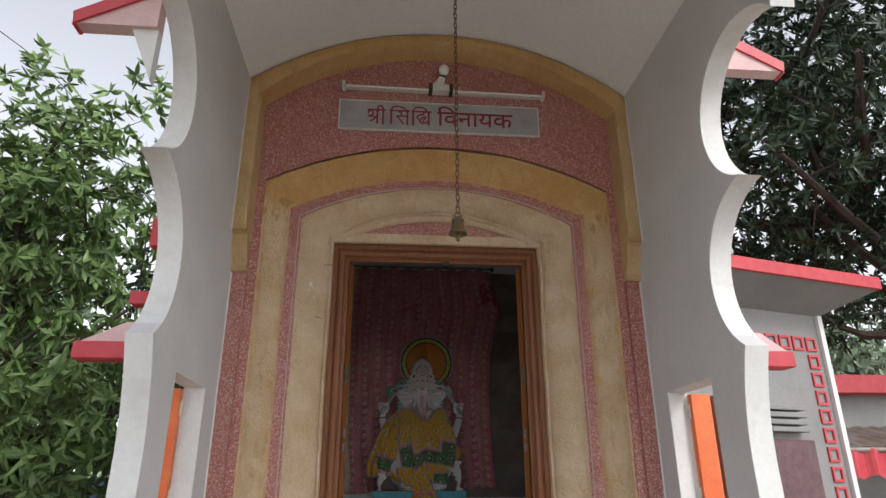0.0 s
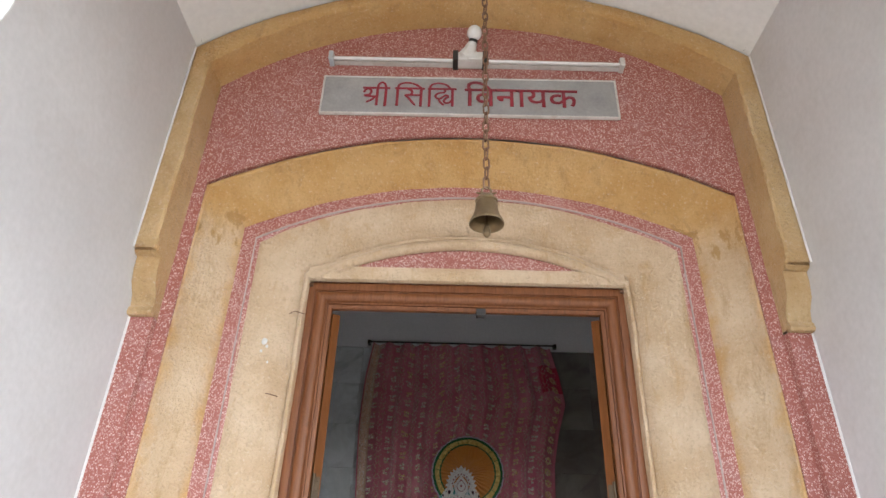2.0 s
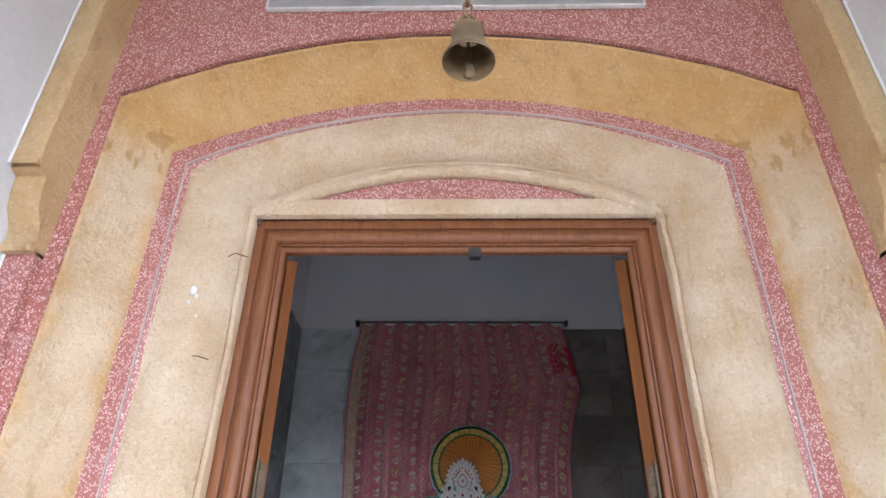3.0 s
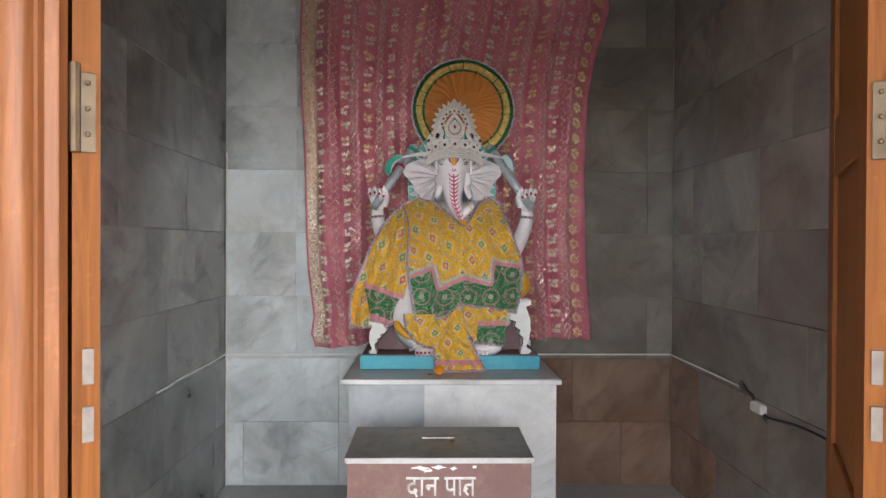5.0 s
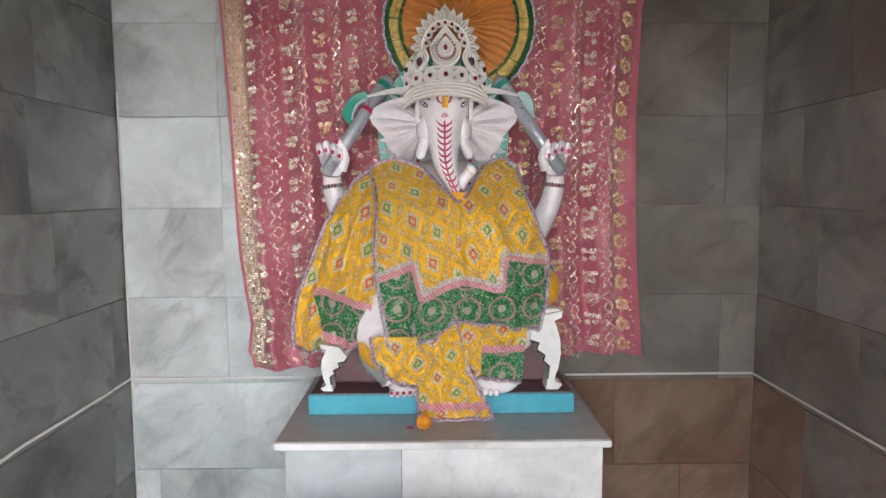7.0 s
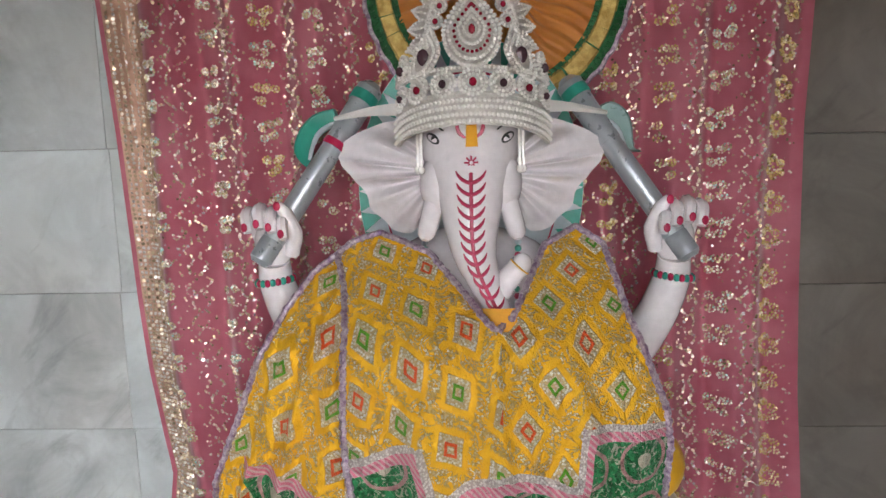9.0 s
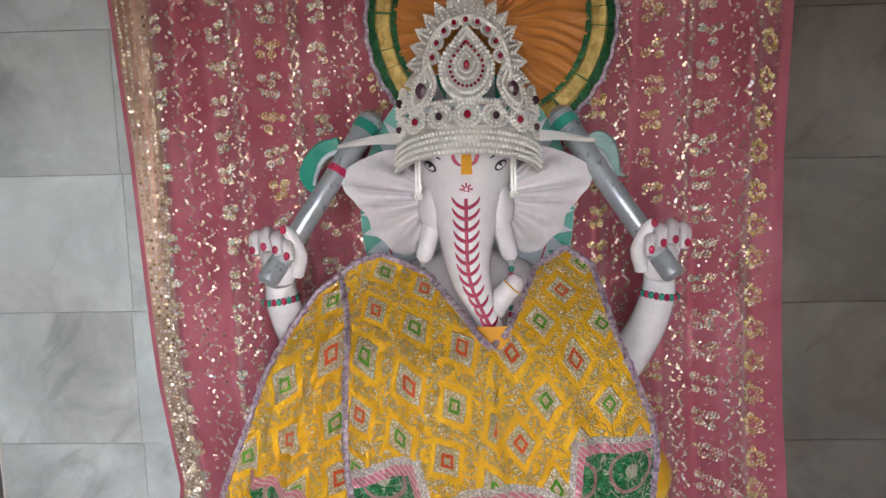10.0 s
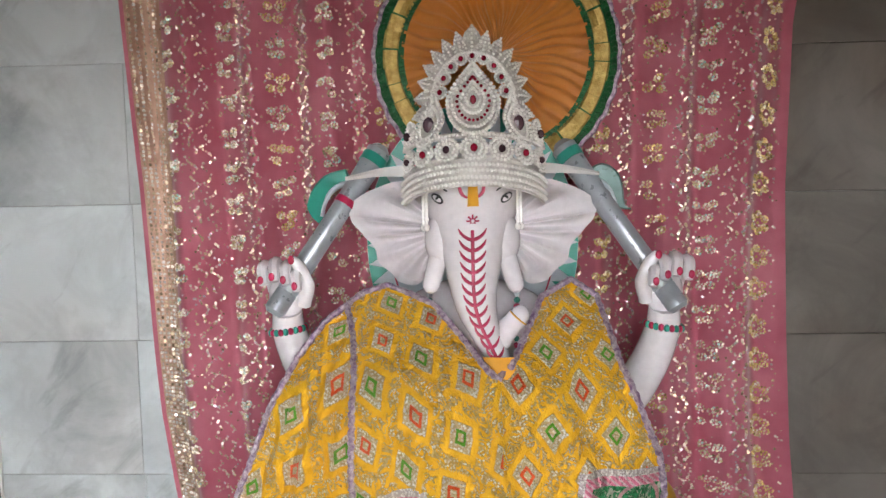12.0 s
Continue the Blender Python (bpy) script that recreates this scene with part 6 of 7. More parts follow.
def scroll_leg(x, s, h, w):
    """A carved S-shaped leg with leaf notches, cut from a thick board."""
    out = [(0.55, 0.0), (0.9, 0.0), (1.02, 0.06), (0.84, 0.10), (0.80, 0.15), (0.9, 0.27), (0.97, 0.45), (0.95, 0.65), (0.84, 0.80), (0.78, 0.88), (0.98, 0.92), (1.0, 1.0), (0.3, 0.94), (0.0, 0.72), (0.1, 0.63), (0.34, 0.60), (0.28, 0.51), (0.52, 0.44), (0.46, 0.37), (0.64, 0.30), (0.60, 0.14)]
    b = bmesh.new()
    prism(b, [[(x + s * a * w, 0.765 + c * h) for a, c in out]], lambda a, c, d: (a, d, c), 6.225, 6.29)
    part("leg", b, M_EDGE, throne, "white painted carved scroll leg")
    b = bmesh.new()
    tube(b, [(x + s * a * w, 6.224, 0.765 + c * h) for a, c in out[13:]], 0.003, 5)
    part("outline", b, M_BLACK, throne, "black painted leg outline")


scroll_leg(1.085, 1, 0.25, 0.111)
scroll_leg(0.521, -1, 0.15, 0.085)
bm = bmesh.new()
box(bm, 1.10, 1.192, 6.24, 6.31, 1.0, 1.020, 0.006)
part("arm_rest", bm, M_EDGE, throne, "white painted arm rest")
bolster = thing("bolster", (1.14, 6.4, 1.025), "round yellow bolster cushion with a green end on the throne", "cushion")
bm = bmesh.new()
blob(bm, (1.128, 6.285, 1.086), (0.070, 0.066, 0.070), 20, 12)
part("cushion", bm, M_YELLOW, bolster, smooth="all")
bm = bmesh.new()
blob(bm, (1.128, 6.33, 1.116), (0.064, 0.06, 0.058), 16, 10)
part("end_cap", bm, M_TEAL, bolster, "green cushion end", smooth="all")

# ---- marigold and fallen petal ----
bm = bmesh.new()
rnd = random.Random(9)
for k in range(46):
    t, a = math.acos(1 - 1.6 * (k + 0.5) / 46), k * 2.4
    n_ = Vector((math.sin(t) * math.cos(a), math.sin(t) * math.sin(a), math.cos(t)))
    blob(bm, Vector((0.763, 6.075, 0.717)) + n_ * 0.018, (0.0085, 0.0085, 0.005), 7, 4, rot=n_.to_track_quat("Z", "Y").to_matrix())
single("marigold", bm, M_MARIGOLD, "orange marigold flower head lying on the pedestal", "flower", smooth="all")
bm = bmesh.new()
blob(bm, (0.722, 6.085, 0.699), (0.013, 0.008, 0.003), 10, 5)
single("petal", bm, M_CRIMSON, "small dark red petal on the pedestal", "petal")

# ---- wiring on the shrine walls ----
conduit = thing("cable_conduit", (0.83, 6.6, 0.69), "thin white cable run along the marble walls", "cable")
bm = bmesh.new()
tube(bm, [(RL + 0.006, RB - 0.006, 0.694), (0.1, RB - 0.006, 0.693), (0.9, RB - 0.006, 0.6945), (RR - 0.006, RB - 0.006, 0.695)], 0.0045, 6)
part("back_run", bm, M_LETTERW, conduit)
bm = bmesh.new()
tube(bm, smooth_path([(RL + 0.005, RB - 0.005, 0.694), (RL + 0.005, 6.3, 0.692), (RL + 0.005, 6.0, 0.694), (RL + 0.005, 5.9, 0.689), (RL + 0.005, 5.78, 0.688)], 4), 0.005, 6)
part("left_run", bm, M_LETTERW, conduit)
bm = bmesh.new()
tube(bm, [(RL + 0.006, RB - 0.005, 0.0), (RL + 0.006, RB - 0.005, 1.75)], 0.004, 6)
part("corner_run", bm, M_LETTERW, conduit)
bm = bmesh.new()
tube(bm, [(RR - 0.006, RB - 0.005, 0.694), (RR - 0.006, 6.2, 0.695), (RR - 0.006, 5.87, 0.694)], 0.0045, 6)
part("right_run", bm, M_LETTERW, conduit)
socket = thing("socket", (RR, 5.76, 0.65), "small white socket hanging by frayed black wires on the wall", "socket")
bm = bmesh.new()
box(bm, RR - 0.030, RR - 0.003, 5.665, 5.74, 0.628, 0.668, 0.006)
part("plug_body", bm, M_FIXTURE, socket)
for k in range(5):
    bm = bmesh.new()
    tube(bm, smooth_path([(RR - 0.008, 5.87, 0.694), (RR - 0.014, 5.84 - 0.006 * k, 0.70 - 0.012 * (k - 2)), (RR - 0.012, 5.76, 0.675 + 0.004 * k), (RR - 0.012, 5.738, 0.655)], 4), 0.0022, 5)
    part("wire", bm, M_BLACK, socket, "frayed black wire")
bm = bmesh.new()
tube(bm, smooth_path([(RR - 0.012, 5.67, 0.634), (RR - 0.012, 5.64, 0.626), (RR - 0.008, 5.6, 0.63), (RR - 0.006, 5.45, 0.648), (RR - 0.006, 5.25, 0.645), (RR - 0.006, 5.0, 0.60), (RR - 0.006, 4.7, 0.52)], 5), 0.0042, 6)
part("flex", bm, M_BLACK, socket, "black flex", True)
for k in range(3):
    bm = bmesh.new()
    tube(bm, [(RR - 0.01, 5.665, 0.634), (RR - 0.012, 5.65 + 0.012 * k, 0.60 + 0.006 * k)], 0.0018, 5)
    part("wire", bm, M_BLACK, socket, "frayed black wire")

# ---- name plate ----
plate_ob = thing("name_plate", (CX, 3.79, 2.98), "dull steel name plate with maroon painted letters", "sign")
bm = bmesh.new()
box(bm, 0.137, 1.458, 3.784, 3.799, 2.978, 3.194, 0.003)
part("plate", bm, M_STEEL, plate_ob)
bm = bmesh.new()
for d in ((0.133, 1.462, 3.190, 3.198), (0.133, 1.462, 2.974, 2.982)):
    box(bm, d[0], d[1], 3.780, 3.799, d[2], d[3], 0.002)
for d in ((0.133, 0.141), (1.454, 1.462)):
    box(bm, d[0], d[1], 3.781, 3.799, 2.976, 3.196, 0.002)
part("rim", bm, M_FIXTURE, plate_ob, "pale raised rim")
bm = bmesh.new()
for pts in ([(0.318, 3.126), (0.440, 3.126)], [(0.384, 3.126), (0.384, 3.022)], [(0.422, 3.126), (0.422, 3.018)]):
    stroke(bm, pts, 0.0062, 3.7815)
for pts in ([(0.384, 3.128), (0.389, 3.148), (0.402, 3.160), (0.416, 3.150), (0.422, 3.128)],
            [(0.324, 3.098), (0.333, 3.117), (0.350, 3.117), (0.357, 3.101), (0.348, 3.085), (0.326, 3.078), (0.384, 3.073)],
            [(0.374, 3.070), (0.358, 3.052), (0.338, 3.040)]):
    stroke(bm, [(p.x, p.z) for p in smooth_path([(a, 0, c) for a, c in pts], 5)], 0.0056, 3.7812)
part("letters", bm, M_SIGNRED, plate_ob, "painted letters")
for bars, curves in (
        ([[(0.462, 3.126), (0.597, 3.126)], [(0.475, 3.126), (0.475, 3.022)], [(0.581, 3.126), (0.581, 3.020)]],
         [[(0.475, 3.126), (0.483, 3.150), (0.515, 3.160), (0.555, 3.150), (0.581, 3.128)], [(0.516, 3.124), (0.538, 3.112), (0.540, 3.096), (0.528, 3.087), (0.508, 3.086)], [(0.528, 3.086), (0.580, 3.086)], [(0.510, 3.086), (0.532, 3.060), (0.556, 3.026)]]),
        ([[(0.610, 3.126), (0.740, 3.126)], [(0.619, 3.126), (0.619, 3.020)], [(0.722, 3.126), (0.722, 3.024)]],
         [[(0.619, 3.126), (0.628, 3.150), (0.660, 3.160), (0.695, 3.150), (0.712, 3.128)], [(0.688, 3.124), (0.687, 3.106), (0.662, 3.101), (0.646, 3.087), (0.652, 3.070), (0.668, 3.068), (0.680, 3.079)], [(0.680, 3.079), (0.693, 3.089), (0.703, 3.080), (0.691, 3.067), (0.684, 3.053), (0.694, 3.041), (0.710, 3.046), (0.721, 3.062)], [(0.660, 3.068), (0.668, 3.046), (0.684, 3.030)]])):
    bm = bmesh.new()
    for pts in bars:
        stroke(bm, pts, 0.0062, 3.7815)
    for pts in curves:
        stroke(bm, [(p.x, p.z) for p in smooth_path([(a, 0, c) for a, c in pts], 5)], 0.0054, 3.7812)
    part("letters", bm, M_SIGNRED, plate_ob, "painted letters")
text_mesh("िवनायक", 0.777, 1.283, 3.130, 3.781, 0.10, M_SIGNRED, plate_ob)

# ---- tube light and bulb above the plate ----
fixture = thing("tube_light", (0.81, 3.77, 3.28), "dusty white tube light fitting above the name plate", "light fitting")
bm = bmesh.new()
quads(bm, [[(x, 3.775, 3.282 - 0.012 * (x - 0.11) / 1.4), (x, 3.799, 3.282 - 0.012 * (x - 0.11) / 1.4), (x, 3.799, 3.303 - 0.012 * (x - 0.11) / 1.4), (x, 3.775, 3.303 - 0.012 * (x - 0.11) / 1.4)] for x in (0.155, 1.50)], caps=True)
part("batten", bm, M_FIXTURE, fixture)
bm = bmesh.new()
tube(bm, [(0.17, 3.762, 3.290), (1.485, 3.762, 3.278)], 0.0085, 10)
part("tube", bm, M_GLASSW, fixture, "unlit opal glass tube", True)
for x, z, mt in ((0.157, 3.292, M_PALEBLUE), (1.497, 3.28, M_FIXTURE)):
    bm = bmesh.new()
    box(bm, x - 0.010, x + 0.010, 3.745, 3.80, z - 0.022, z + 0.03, 0.004)
    part("end_cap", bm, mt, fixture, "plastic end cap")
bm = bmesh.new()
box(bm, 0.725, 0.88, 3.735, 3.80, 3.270, 3.318, 0.004)
part("ballast_box", bm, M_FIXTURE, fixture, "yellowed ballast box")
for x in (0.732, 0.868):
    bm = bmesh.new()
    box(bm, x - 0.012, x + 0.012, 3.731, 3.80, 3.262, 3.322, 0.003)
    part("clip", bm, M_DARK, fixture, "black clip")
bulb = thing("bulb_lamp", (0.81, 3.76, 3.32), "white bulb in an angled holder above the tube light", "lamp")
bm = bmesh.new()
tube(bm, [(0.79, 3.785, 3.312), (0.795, 3.765, 3.328), (0.80, 3.745, 3.348), (0.812, 3.728, 3.372)], [0.058, 0.05, 0.028, 0.019], 16)
part("holder", bm, M_FIXTURE, bulb, "white plastic lamp holder", True)
bm = bmesh.new()
tube(bm, [(0.811, 3.730, 3.368), (0.813, 3.724, 3.380)], 0.021, 14)
part("collar", bm, M_DARK, bulb, "dark collar")
bm = bmesh.new()
blob(bm, (0.817, 3.712, 3.412), (0.035, 0.035, 0.040), 18, 12)
part("glass", bm, M_GLASSW, bulb, "opal glass bulb", "all")

# ---- hanging bell on its chain ----
bell = thing("bell", (0.828, 3.1, 1.98), "small tarnished brass bell hanging on an iron chain", "bell")
bm = bmesh.new()
lathe(bm, (0.828, 3.1, 1.982), [(0.047, 0.0), (0.0475, 0.004), (0.044, 0.012), (0.036, 0.028), (0.0315, 0.045), (0.030, 0.062), (0.028, 0.070), (0.031, 0.073), (0.031, 0.077), (0.026, 0.082), (0.018, 0.093), (0.009, 0.098), (0.0005, 0.099)], 32)
lathe(bm, (0.828, 3.1, 1.982), [(0.047, 0.0), (0.043, 0.003), (0.033, 0.026), (0.0275, 0.05), (0.025, 0.066), (0.0005, 0.076)], 32)
part("bell_body", bm, M_BRASS, bell, smooth=True)
bm = bmesh.new()
tube(bm, [(0.828, 3.1, 2.05), (0.828, 3.1, 1.98), (0.828, 3.1, 1.965), (0.828, 3.1, 1.95), (0.828, 3.1, 1.943)], [0.004, 0.004, 0.010, 0.010, 0.004], 12)
part("clapper", bm, M_BRASS, bell, "brass clapper", True)
bm = bmesh.new()
tube(bm, [(0.828 + 0.013 * math.cos(a), 3.1, 2.090 + 0.013 * math.sin(a)) for a in [2 * math.pi * k / 16 for k in range(17)]], 0.0035, 6)
tube(bm, [(0.80, 3.1, 2.085), (0.828, 3.1, 2.078), (0.856, 3.1, 2.085)], [0.002, 0.006, 0.002], 6)
part("loop", bm, M_BRASS, bell, "brass hanging loop", True)
bm = bmesh.new()
link = []
for k in range(15):
    a = 2 * math.pi * k / 14
    link.append((0.0085 * math.cos(a), 0, 0.012 * math.sin(a) + (0.008 if math.sin(a) > 0 else -0.008)))
tube(bm, link, 0.003, 5)
link_me = mesh_of("chain_link", bm, M_IRON, True)
for k in range(46):
    o = new("chain_link", link_me)
    o.parent = bell
    o.matrix_parent_inverse = Matrix.Translation(-BASE[bell.name])
    o.matrix_basis = Matrix.Translation((0.828 + 0.001 * math.sin(k), 3.1, 2.118 + 0.0338 * k)) @ Matrix.Rotation(radians(90 * (k % 2) + 25), 4, "Z")

# ---- outside: trees ----


def leaves(name, spots, ways, length, width, mat, parent, seed, curl=0.4):
    """Many pointed leaves, each folded along its rib, in one piece."""
    rng = np.random.default_rng(seed)
    n_ = len(spots)
    c = np.array(spots)
    d = np.array(ways) + 0.16 * rng.normal(size=(n_, 3))
    d /= np.linalg.norm(d, axis=1)[:, None]
    e = np.cross(d, rng.normal(size=(n_, 3)))
    e /= np.linalg.norm(e, axis=1)[:, None] + 1e-9
    up = np.cross(d, e)
    L = length * (0.6 + 0.7 * rng.random(n_))[:, None]
    Wd = width * (0.7 + 0.5 * rng.random(n_))[:, None]
    P = np.stack([c, c + d * L * 0.3 + e * Wd, c + d * L * 0.65 + e * Wd * 0.75 - up * L * curl * 0.2, c + d * L - up * L * curl * 0.5, c + d * L * 0.65 - e * Wd * 0.75 - up * L * curl * 0.2, c + d * L * 0.3 - e * Wd, c + d * L * 0.45 - up * Wd * 0.4], axis=1).reshape(-1, 3)
    base_i = np.arange(n_)[:, None] * 7
    F = (base_i[:, None, :] + np.array([[0, 1, 6], [1, 2, 6], [2, 3, 6], [3, 4, 6], [4, 5, 6], [5, 0, 6]])[None]).reshape(-1, 3)
    me = bpy.data.meshes.new(name)
    me.from_pydata(P.tolist(), [], F.tolist())
    me.materials.append(mat)
    ob = new(name, me)
    ob.parent = parent
    ob.matrix_parent_inverse = Matrix.Translation(-BASE[parent.name])
    return ob


def tree(base, height, spread, n_limb, n_twig, per_twig, leaf, mat, seed, label, lean=(0, 0), crown_low=0.25, trunk_r=0.12, twig_r=0.45):
    rnd = random.Random(seed)
    ob = thing("tree", base, label, "tree")
    b = bmesh.new()
    B = Vector(base)
    top = B + Vector((lean[0], lean[1], height * 0.85))
    trunk = smooth_path([B, B + Vector((lean[0] * 0.2 + 0.05, lean[1] * 0.2, height * 0.25)), B + Vector((lean[0] * 0.5 - 0.05, lean[1] * 0.5, height * 0.55)), top], 5)
    tube(b, trunk, [trunk_r * (1 - 0.8 * i / len(trunk)) for i in range(len(trunk))], 10)
    spots, ways = [], []
    for k in range(n_limb):
        f = crown_low + (0.97 - crown_low) * (k + 0.5) / n_limb
        p0 = trunk[min(len(trunk) - 1, int(f * (len(trunk) - 1) / 0.97))]
        a = k * 2.4 + rnd.random()
        reach = spread * (0.55 + 0.6 * rnd.random()) * math.sin(math.pi * min(0.95, 0.25 + 0.62 * (f - crown_low) / (1 - crown_low) + 0.1)) ** 0.6
        end = p0 + Vector((math.cos(a) * reach, math.sin(a) * reach, height * (0.04 + 0.12 * rnd.random())))
        mid = (p0 + end) / 2 + Vector((rnd.gauss(0, 0.1), rnd.gauss(0, 0.1), -0.05 * height * rnd.random() + 0.1))
        limb = smooth_path([p0, mid, end], 4)
        tube(b, limb, [trunk_r * 0.42 * (1 - 0.8 * i / len(limb)) for i in range(len(limb))], 6)
        for j in range(n_twig):
            q = 0.3 + 0.75 * rnd.random()
            c = p0 + (end - p0) * min(1, q) + Vector((rnd.gauss(0, twig_r), rnd.gauss(0, twig_r), rnd.gauss(0, twig_r * 0.75)))
            if j % 2 == 0:
                tube(b, [p0 + (end - p0) * min(0.95, q * 0.9), c], [trunk_r * 0.1, 0.004], 4)
            r = leaf[0] * (0.9 + 0.6 * rnd.random())
            # leaves stand in whorls round the twig ends
            for _ in range(max(1, per_twig // 9)):
                w = Vector((c.x + rnd.gauss(0, r), c.y + rnd.gauss(0, r), c.z + rnd.gauss(0, r * 0.8)))
                out = (w - top).normalized() * 0.5 + Vector((rnd.gauss(0, 0.3), rnd.gauss(0, 0.3), 0.45))
                turn = out.to_track_quat("Z", "Y")
                a0 = rnd.random() * 6.28
                for m in range(9):
                    lift = 0.75 if m < 3 else 0.2 - 0.25 * rnd.random()
                    spots.append(tuple(w))
                    ways.append(tuple(turn @ Vector((math.cos(a0 + m * 2.4), math.sin(a0 + m * 2.4), lift)) - Vector((0, 0, 0.18))))
    part("trunk", b, M_BARK, ob, smooth=True)
    tagged(leaves("crown", spots, ways, leaf[0], leaf[1], mat, ob, seed), "leafy crown", kind="stuff")
    return ob


tree((-3.3, 6.6, -0.62), 5.5, 1.55, 25, 13, 63, (0.15, 0.025), M_LEAF, 3, "broad-leaved green tree beside the porch", (-0.05, 0), 0.12)
tree((-5.4, 9.6, -0.62), 6.3, 2.2, 24, 12, 54, (0.17, 0.028), M_LEAF, 5, "tall green tree standing behind the nearer tree", (0, 0), 0.12)
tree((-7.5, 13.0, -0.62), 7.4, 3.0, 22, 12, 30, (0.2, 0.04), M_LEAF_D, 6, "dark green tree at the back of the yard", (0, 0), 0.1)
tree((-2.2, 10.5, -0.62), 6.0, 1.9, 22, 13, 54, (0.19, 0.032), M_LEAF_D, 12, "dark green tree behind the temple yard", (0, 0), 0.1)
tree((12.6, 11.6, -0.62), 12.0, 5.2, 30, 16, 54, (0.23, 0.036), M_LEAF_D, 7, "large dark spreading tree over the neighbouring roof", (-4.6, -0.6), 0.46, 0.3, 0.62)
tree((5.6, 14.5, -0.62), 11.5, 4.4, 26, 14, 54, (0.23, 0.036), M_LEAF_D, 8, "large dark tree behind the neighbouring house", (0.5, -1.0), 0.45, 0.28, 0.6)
tree((20.5, 25.5, -0.62), 8.6, 3.8, 20, 10, 26, (0.4, 0.09), M_LEAF_F, 9, "distant green tree behind the houses, paled for haze", (0, 0), 0.12, 0.2, 0.7)
tree((24.5, 28.0, -0.62), 8.0, 3.8, 20, 10, 26, (0.4, 0.09), M_LEAF_F, 10, "distant green tree behind the houses, paled for haze", (0, 0), 0.12, 0.2, 0.7)
tree((-12.0, 24.0, -0.62), 9.0, 4.0, 20, 10, 24, (0.4, 0.09), M_LEAF_F, 11, "distant green tree beyond the yard, paled for haze", (0, 0), 0.1, 0.2, 0.7)

# ---- outside: neighbouring house, shed and wires ----
house = thing("house", (6.5, 10.2, -0.62), "white neighbouring house with a red-edged flat roof and red square border", "house")
bm = bmesh.new()
box(bm, 3.2, 7.02, 9.2, 13.0, -0.62, 3.45)
part("wall", bm, M_HOUSE, house)
bm = bmesh.new()
quads(bm, [[(3.0, 8.55, 3.62), (7.62, 8.55, 3.62), (7.62, 13.2, 3.62), (3.0, 13.2, 3.62)], [(3.0, 9.2, 3.3), (7.05, 9.2, 3.3), (7.05, 13.2, 3.3), (3.0, 13.2, 3.3)]], caps=True)
roof = part("roof", bm, M_HOUSE, house, "white sloping concrete eave")
bm = bmesh.new()
box(bm, 2.95, 7.66, 8.5, 13.2, 3.62, 3.82, 0.01)
part("fascia", bm, M_RED, roof, "red painted roof edge")


def red_square(x, z):
    b = bmesh.new()
    w = 0.105
    for d in ((-w, w, w - 0.035, w), (-w, w, -w, -w + 0.035), (-w, -w + 0.035, -w + 0.035, w - 0.035), (w - 0.035, w, -w + 0.035, w - 0.035)):
        box(b, x + d[0], x + d[1], 9.172, 9.2, z + d[2], z + d[3])
    part("square_relief", b, M_RED, house, "red painted square relief")


for k in range(14):
    red_square(6.74, 2.83 - 0.27 * k)
for k in range(1, 12):
    red_square(6.74 - 0.27 * k, 2.83)
bm = bmesh.new()
box(bm, 5.55, 6.35, 9.14, 9.2, -0.62, 1.4, 0.01)
part("door", bm, M_MAROON, house, "dark red door")
for z in (1.5, 1.6, 1.7, 1.8):
    bm = bmesh.new()
    box(bm, 5.5, 6.2, 9.05, 9.2, z, z + 0.07, 0.01)
    part("louvre", bm, M_HOUSE, house, "pale window louvre")
bm = bmesh.new()
box(bm, 6.95, 7.04, 9.14, 9.2, -0.62, 3.3, 0.01)
part("corner_strip", bm, M_EDGE, house, "white corner strip")
house.rotation_euler = (0, 0, radians(16))
shed = thing("shed", (9.2, 11.5, -0.62), "low white outbuilding with a red roof band and tin awning", "shed")
bm = bmesh.new()
box(bm, 7.8, 11.5, 11.0, 14.0, -0.62, 2.3)
part("wall", bm, M_HOUSE, shed)
bm = bmesh.new()
box(bm, 7.6, 11.8, 10.7, 14.2, 2.3, 2.62, 0.01)
part("roof_band", bm, M_RED, shed, "red painted roof band")
bm = bmesh.new()
rows = [[(7.0 + 3.4 * i / 40, y, z + 0.025 * math.sin(i * 1.9)) for i in range(41)] for y, z in ((9.4, 1.32), (11.0, 1.75))]
quads(bm, rows, closed=False)
quads(bm, [[(x, y, z - 0.02) for x, y, z in r] for r in rows], closed=False)
part("awning", bm, M_TIN, shed, "rusty corrugated tin awning")
bm = bmesh.new()
tube(bm, [(6.95, 9.4, 1.28), (10.4, 9.4, 1.30)], 0.04, 8)
part("pole", bm, M_TIN, shed, "weathered awning pole")
bm = bmesh.new()
quads(bm, [[(7.15 + 0.9 * i / 20, 9.38 + 0.03 * math.sin(i * 0.9), z + 0.03 * math.sin(i * 0.7)) for i in range(21)] for z in (1.28, 1.1, 0.9)], closed=False)
part("hung_cloth", bm, M_RED, shed, "faded red cloth hanging from the pole")
# solid black panel paints the unlit inside of a window
bm = bmesh.new()
box(bm, 8.3, 8.95, 10.97, 11.0, -0.1, 0.55, 0.01)
part("window", bm, M_BLACK, shed, "black panel for a dark window opening")
stall = thing("market_stall", (-6.5, 12.0, -0.62), "low stall under a dark blue tarpaulin", "stall")
bm = bmesh.new()
quads(bm, [[(-9.5 + 6.0 * i / 24, y, z + 0.05 * math.sin(i * 0.8)) for i in range(25)] for y, z in ((11.2, 0.55), (12.4, 0.95))], closed=False)
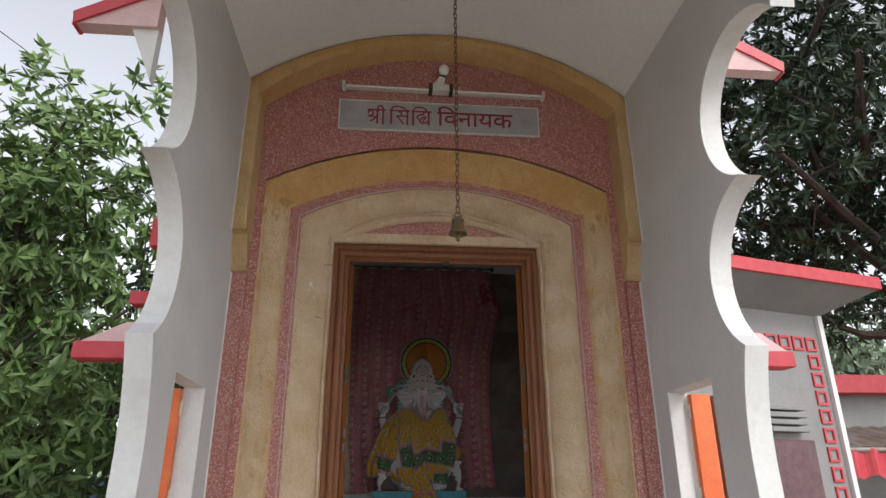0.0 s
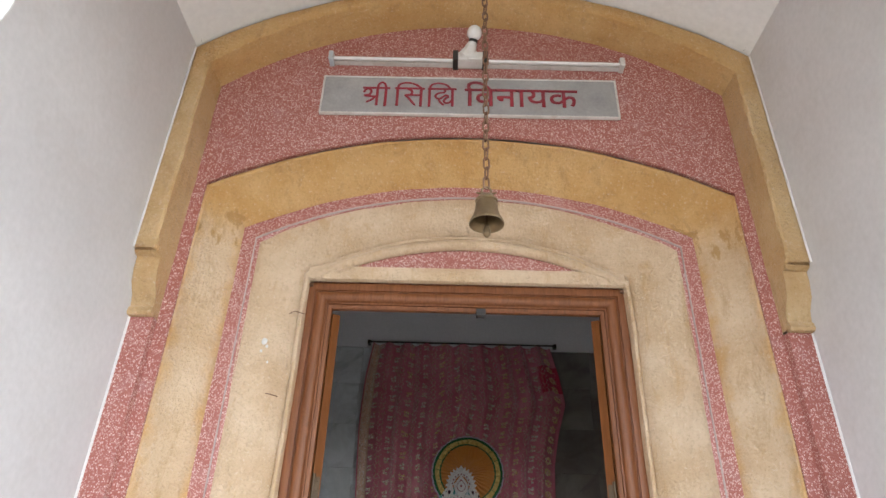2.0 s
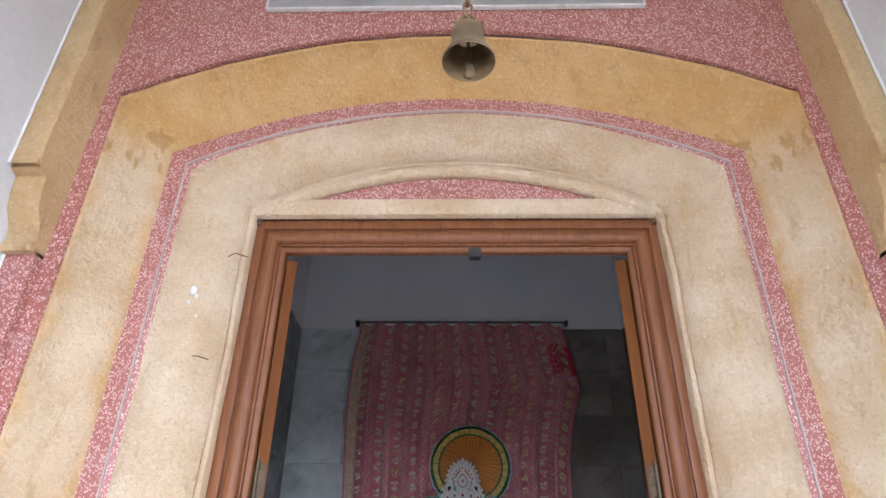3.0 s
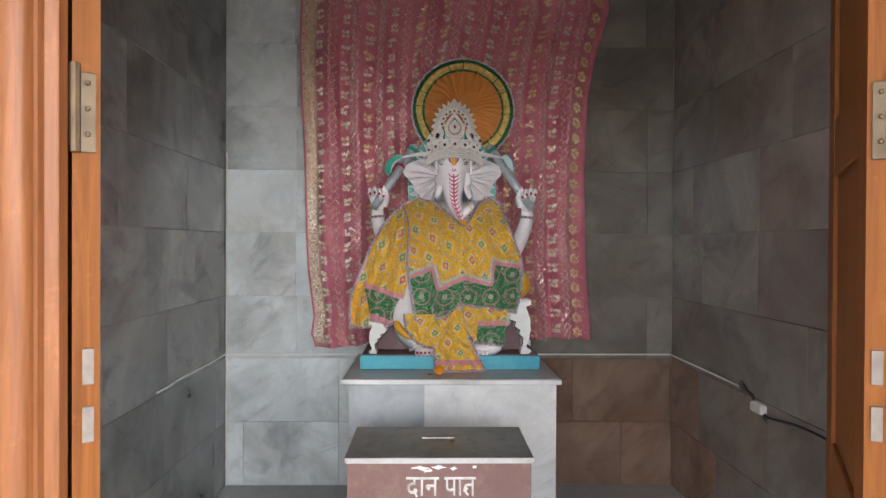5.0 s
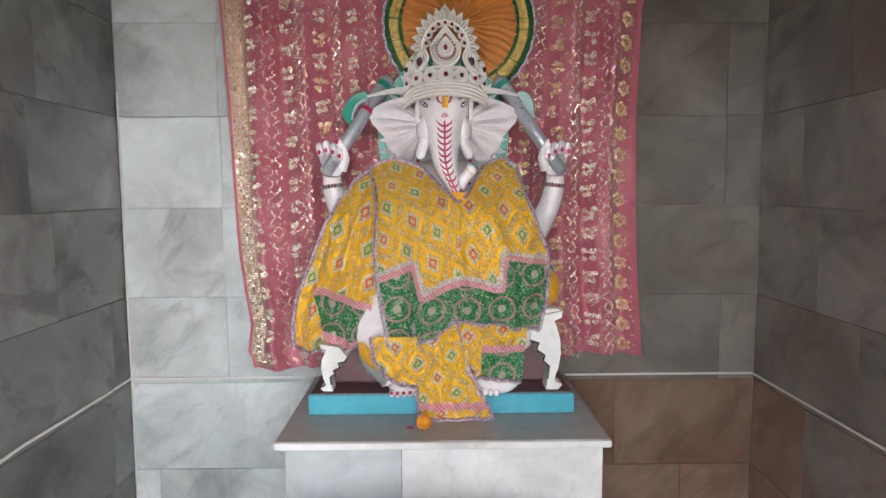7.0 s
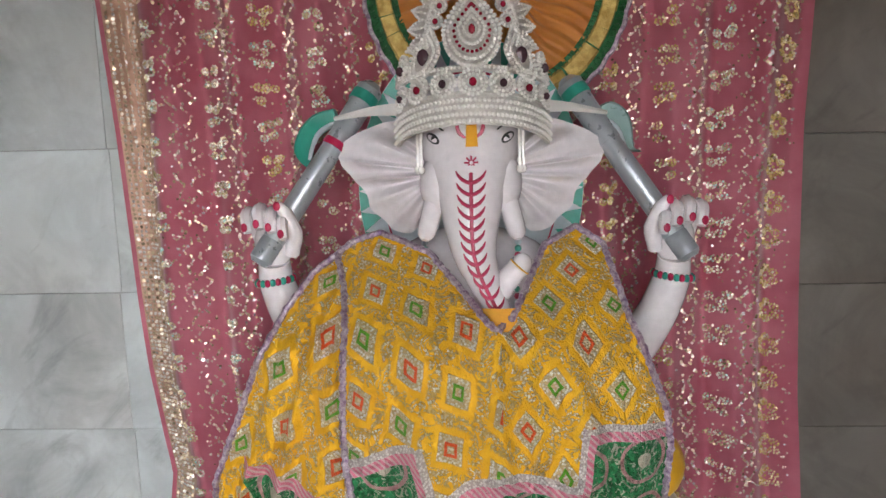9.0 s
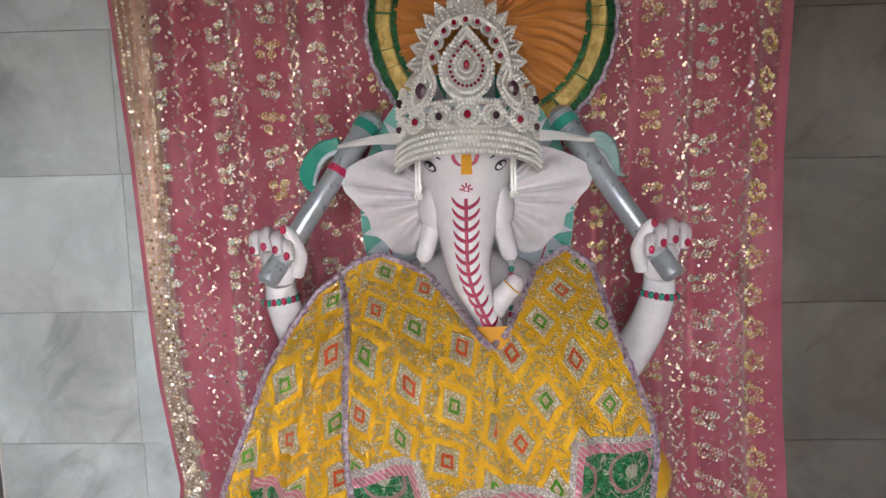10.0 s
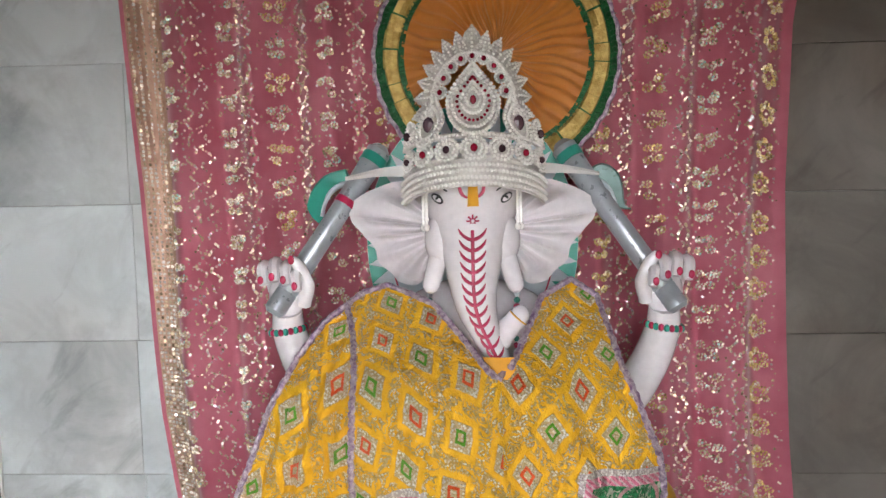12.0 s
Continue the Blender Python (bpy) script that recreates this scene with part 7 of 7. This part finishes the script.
quads(bm, [[(-9.5 + 6.0 * i / 24, y, z + 0.05 * math.sin(i * 0.8)) for i in range(25)] for y, z in ((11.2, 0.55), (11.2, 0.38))], closed=False)
part("tarpaulin", bm, M_TARP, stall)
for k in range(5):
    bm = bmesh.new()
    tube(bm, [(-9.4 + 1.45 * k, 11.25, -0.62), (-9.4 + 1.45 * k, 11.25, 0.55)], 0.04, 6)
    part("post", bm, M_BARK, stall)
bm = bmesh.new()
box(bm, -9.4, -3.6, 11.9, 12.0, -0.62, 0.2, 0.02)
part("counter", bm, M_RED, stall, "faded red counter front")
wire = thing("overhead_wire", (-3, 6, 4), "thin dark overhead wire crossing the sky", "wire")
bm = bmesh.new()
tube(bm, smooth_path([(-7.0, 6.5, 7.3), (-4.2, 7.2, 6.0), (-2.4, 7.9, 4.0), (-1.5, 8.3, 3.0)], 8), 0.006, 5)
part("strand", bm, M_DARK, wire)

# ---- marble slabs of walls and floor ----
SLABS = {}


def slab(parent, size, axis, place):
    # right and side walls take the tones darkened for weaker light
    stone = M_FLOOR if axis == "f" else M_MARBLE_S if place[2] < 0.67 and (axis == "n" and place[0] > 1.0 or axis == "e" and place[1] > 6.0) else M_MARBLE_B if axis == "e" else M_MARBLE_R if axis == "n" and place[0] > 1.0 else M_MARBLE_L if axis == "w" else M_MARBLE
    key = (round(size[0], 3), round(size[1], 3), axis, stone.name)
    if key not in SLABS:
        b = bmesh.new()
        w, h, g, d = size[0] / 2 - 0.0005, size[1] / 2 - 0.0005, 0.0012, 0.011
        prof = [[(-w, -h, d), (w, -h, d), (w, h, d), (-w, h, d)], [(-w, -h, g), (w, -h, g), (w, h, g), (-w, h, g)], [(-w + g, -h + g, 0), (w - g, -h + g, 0), (w - g, h - g, 0), (-w + g, h - g, 0)]]
        turn = {"n": lambda a, c, e: (a, e, c), "w": lambda a, c, e: (-e, a, c), "e": lambda a, c, e: (e, a, c), "f": lambda a, c, e: (a, c, -e)}[axis]
        quads(b, [[turn(*p) for p in r] for r in prof], caps=True)
        SLABS[key] = mesh_of("marble_slab", b, stone)
    ob = new("marble_slab", SLABS[key])
    ob.parent = parent
    ob.matrix_parent_inverse = Matrix.Translation(-BASE[parent.name])
    off = noise.noise(Vector(place) * 31.7) * 0.0008
    ob.location = Vector(place) + Vector({"n": (0, off, 0), "w": (off, 0, 0), "e": (off, 0, 0), "f": (0, 0, off)}[axis])


def courses(parent, a0, a1, axis, starts, fixed):
    zs = [0, 0.336, 0.672, 1.0, 1.333, 1.663, 1.995, 2.325, 2.65, 2.96]
    for k, (z0, z1) in enumerate(zip(zs, zs[1:])):
        cuts = [a0]
        a = a0 + starts[k % len(starts)]
        while a < a1 - 0.08:
            cuts.append(a)
            a += 0.62 if k % 3 else 0.5
        cuts.append(a1)
        for c0, c1 in zip(cuts, cuts[1:]):
            m, z = (c0 + c1) / 2, (z0 + z1) / 2
            slab(parent, (c1 - c0, z1 - z0), axis, (m, fixed, z) if axis == "n" else (fixed, m, z))


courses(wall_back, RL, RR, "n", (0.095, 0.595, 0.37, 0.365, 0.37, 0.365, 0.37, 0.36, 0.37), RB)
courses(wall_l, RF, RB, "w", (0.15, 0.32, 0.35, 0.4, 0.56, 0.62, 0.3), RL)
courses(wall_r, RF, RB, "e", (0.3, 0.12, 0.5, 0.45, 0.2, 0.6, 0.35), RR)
for i in range(4):
    for j in range(4):
        w, d = (RR - RL) / 4, (RB - 4.0) / 4
        slab(floor_room, (w, d), "f", (RL + w * (i + 0.5), 4.0 + d * (j + 0.5), 0))
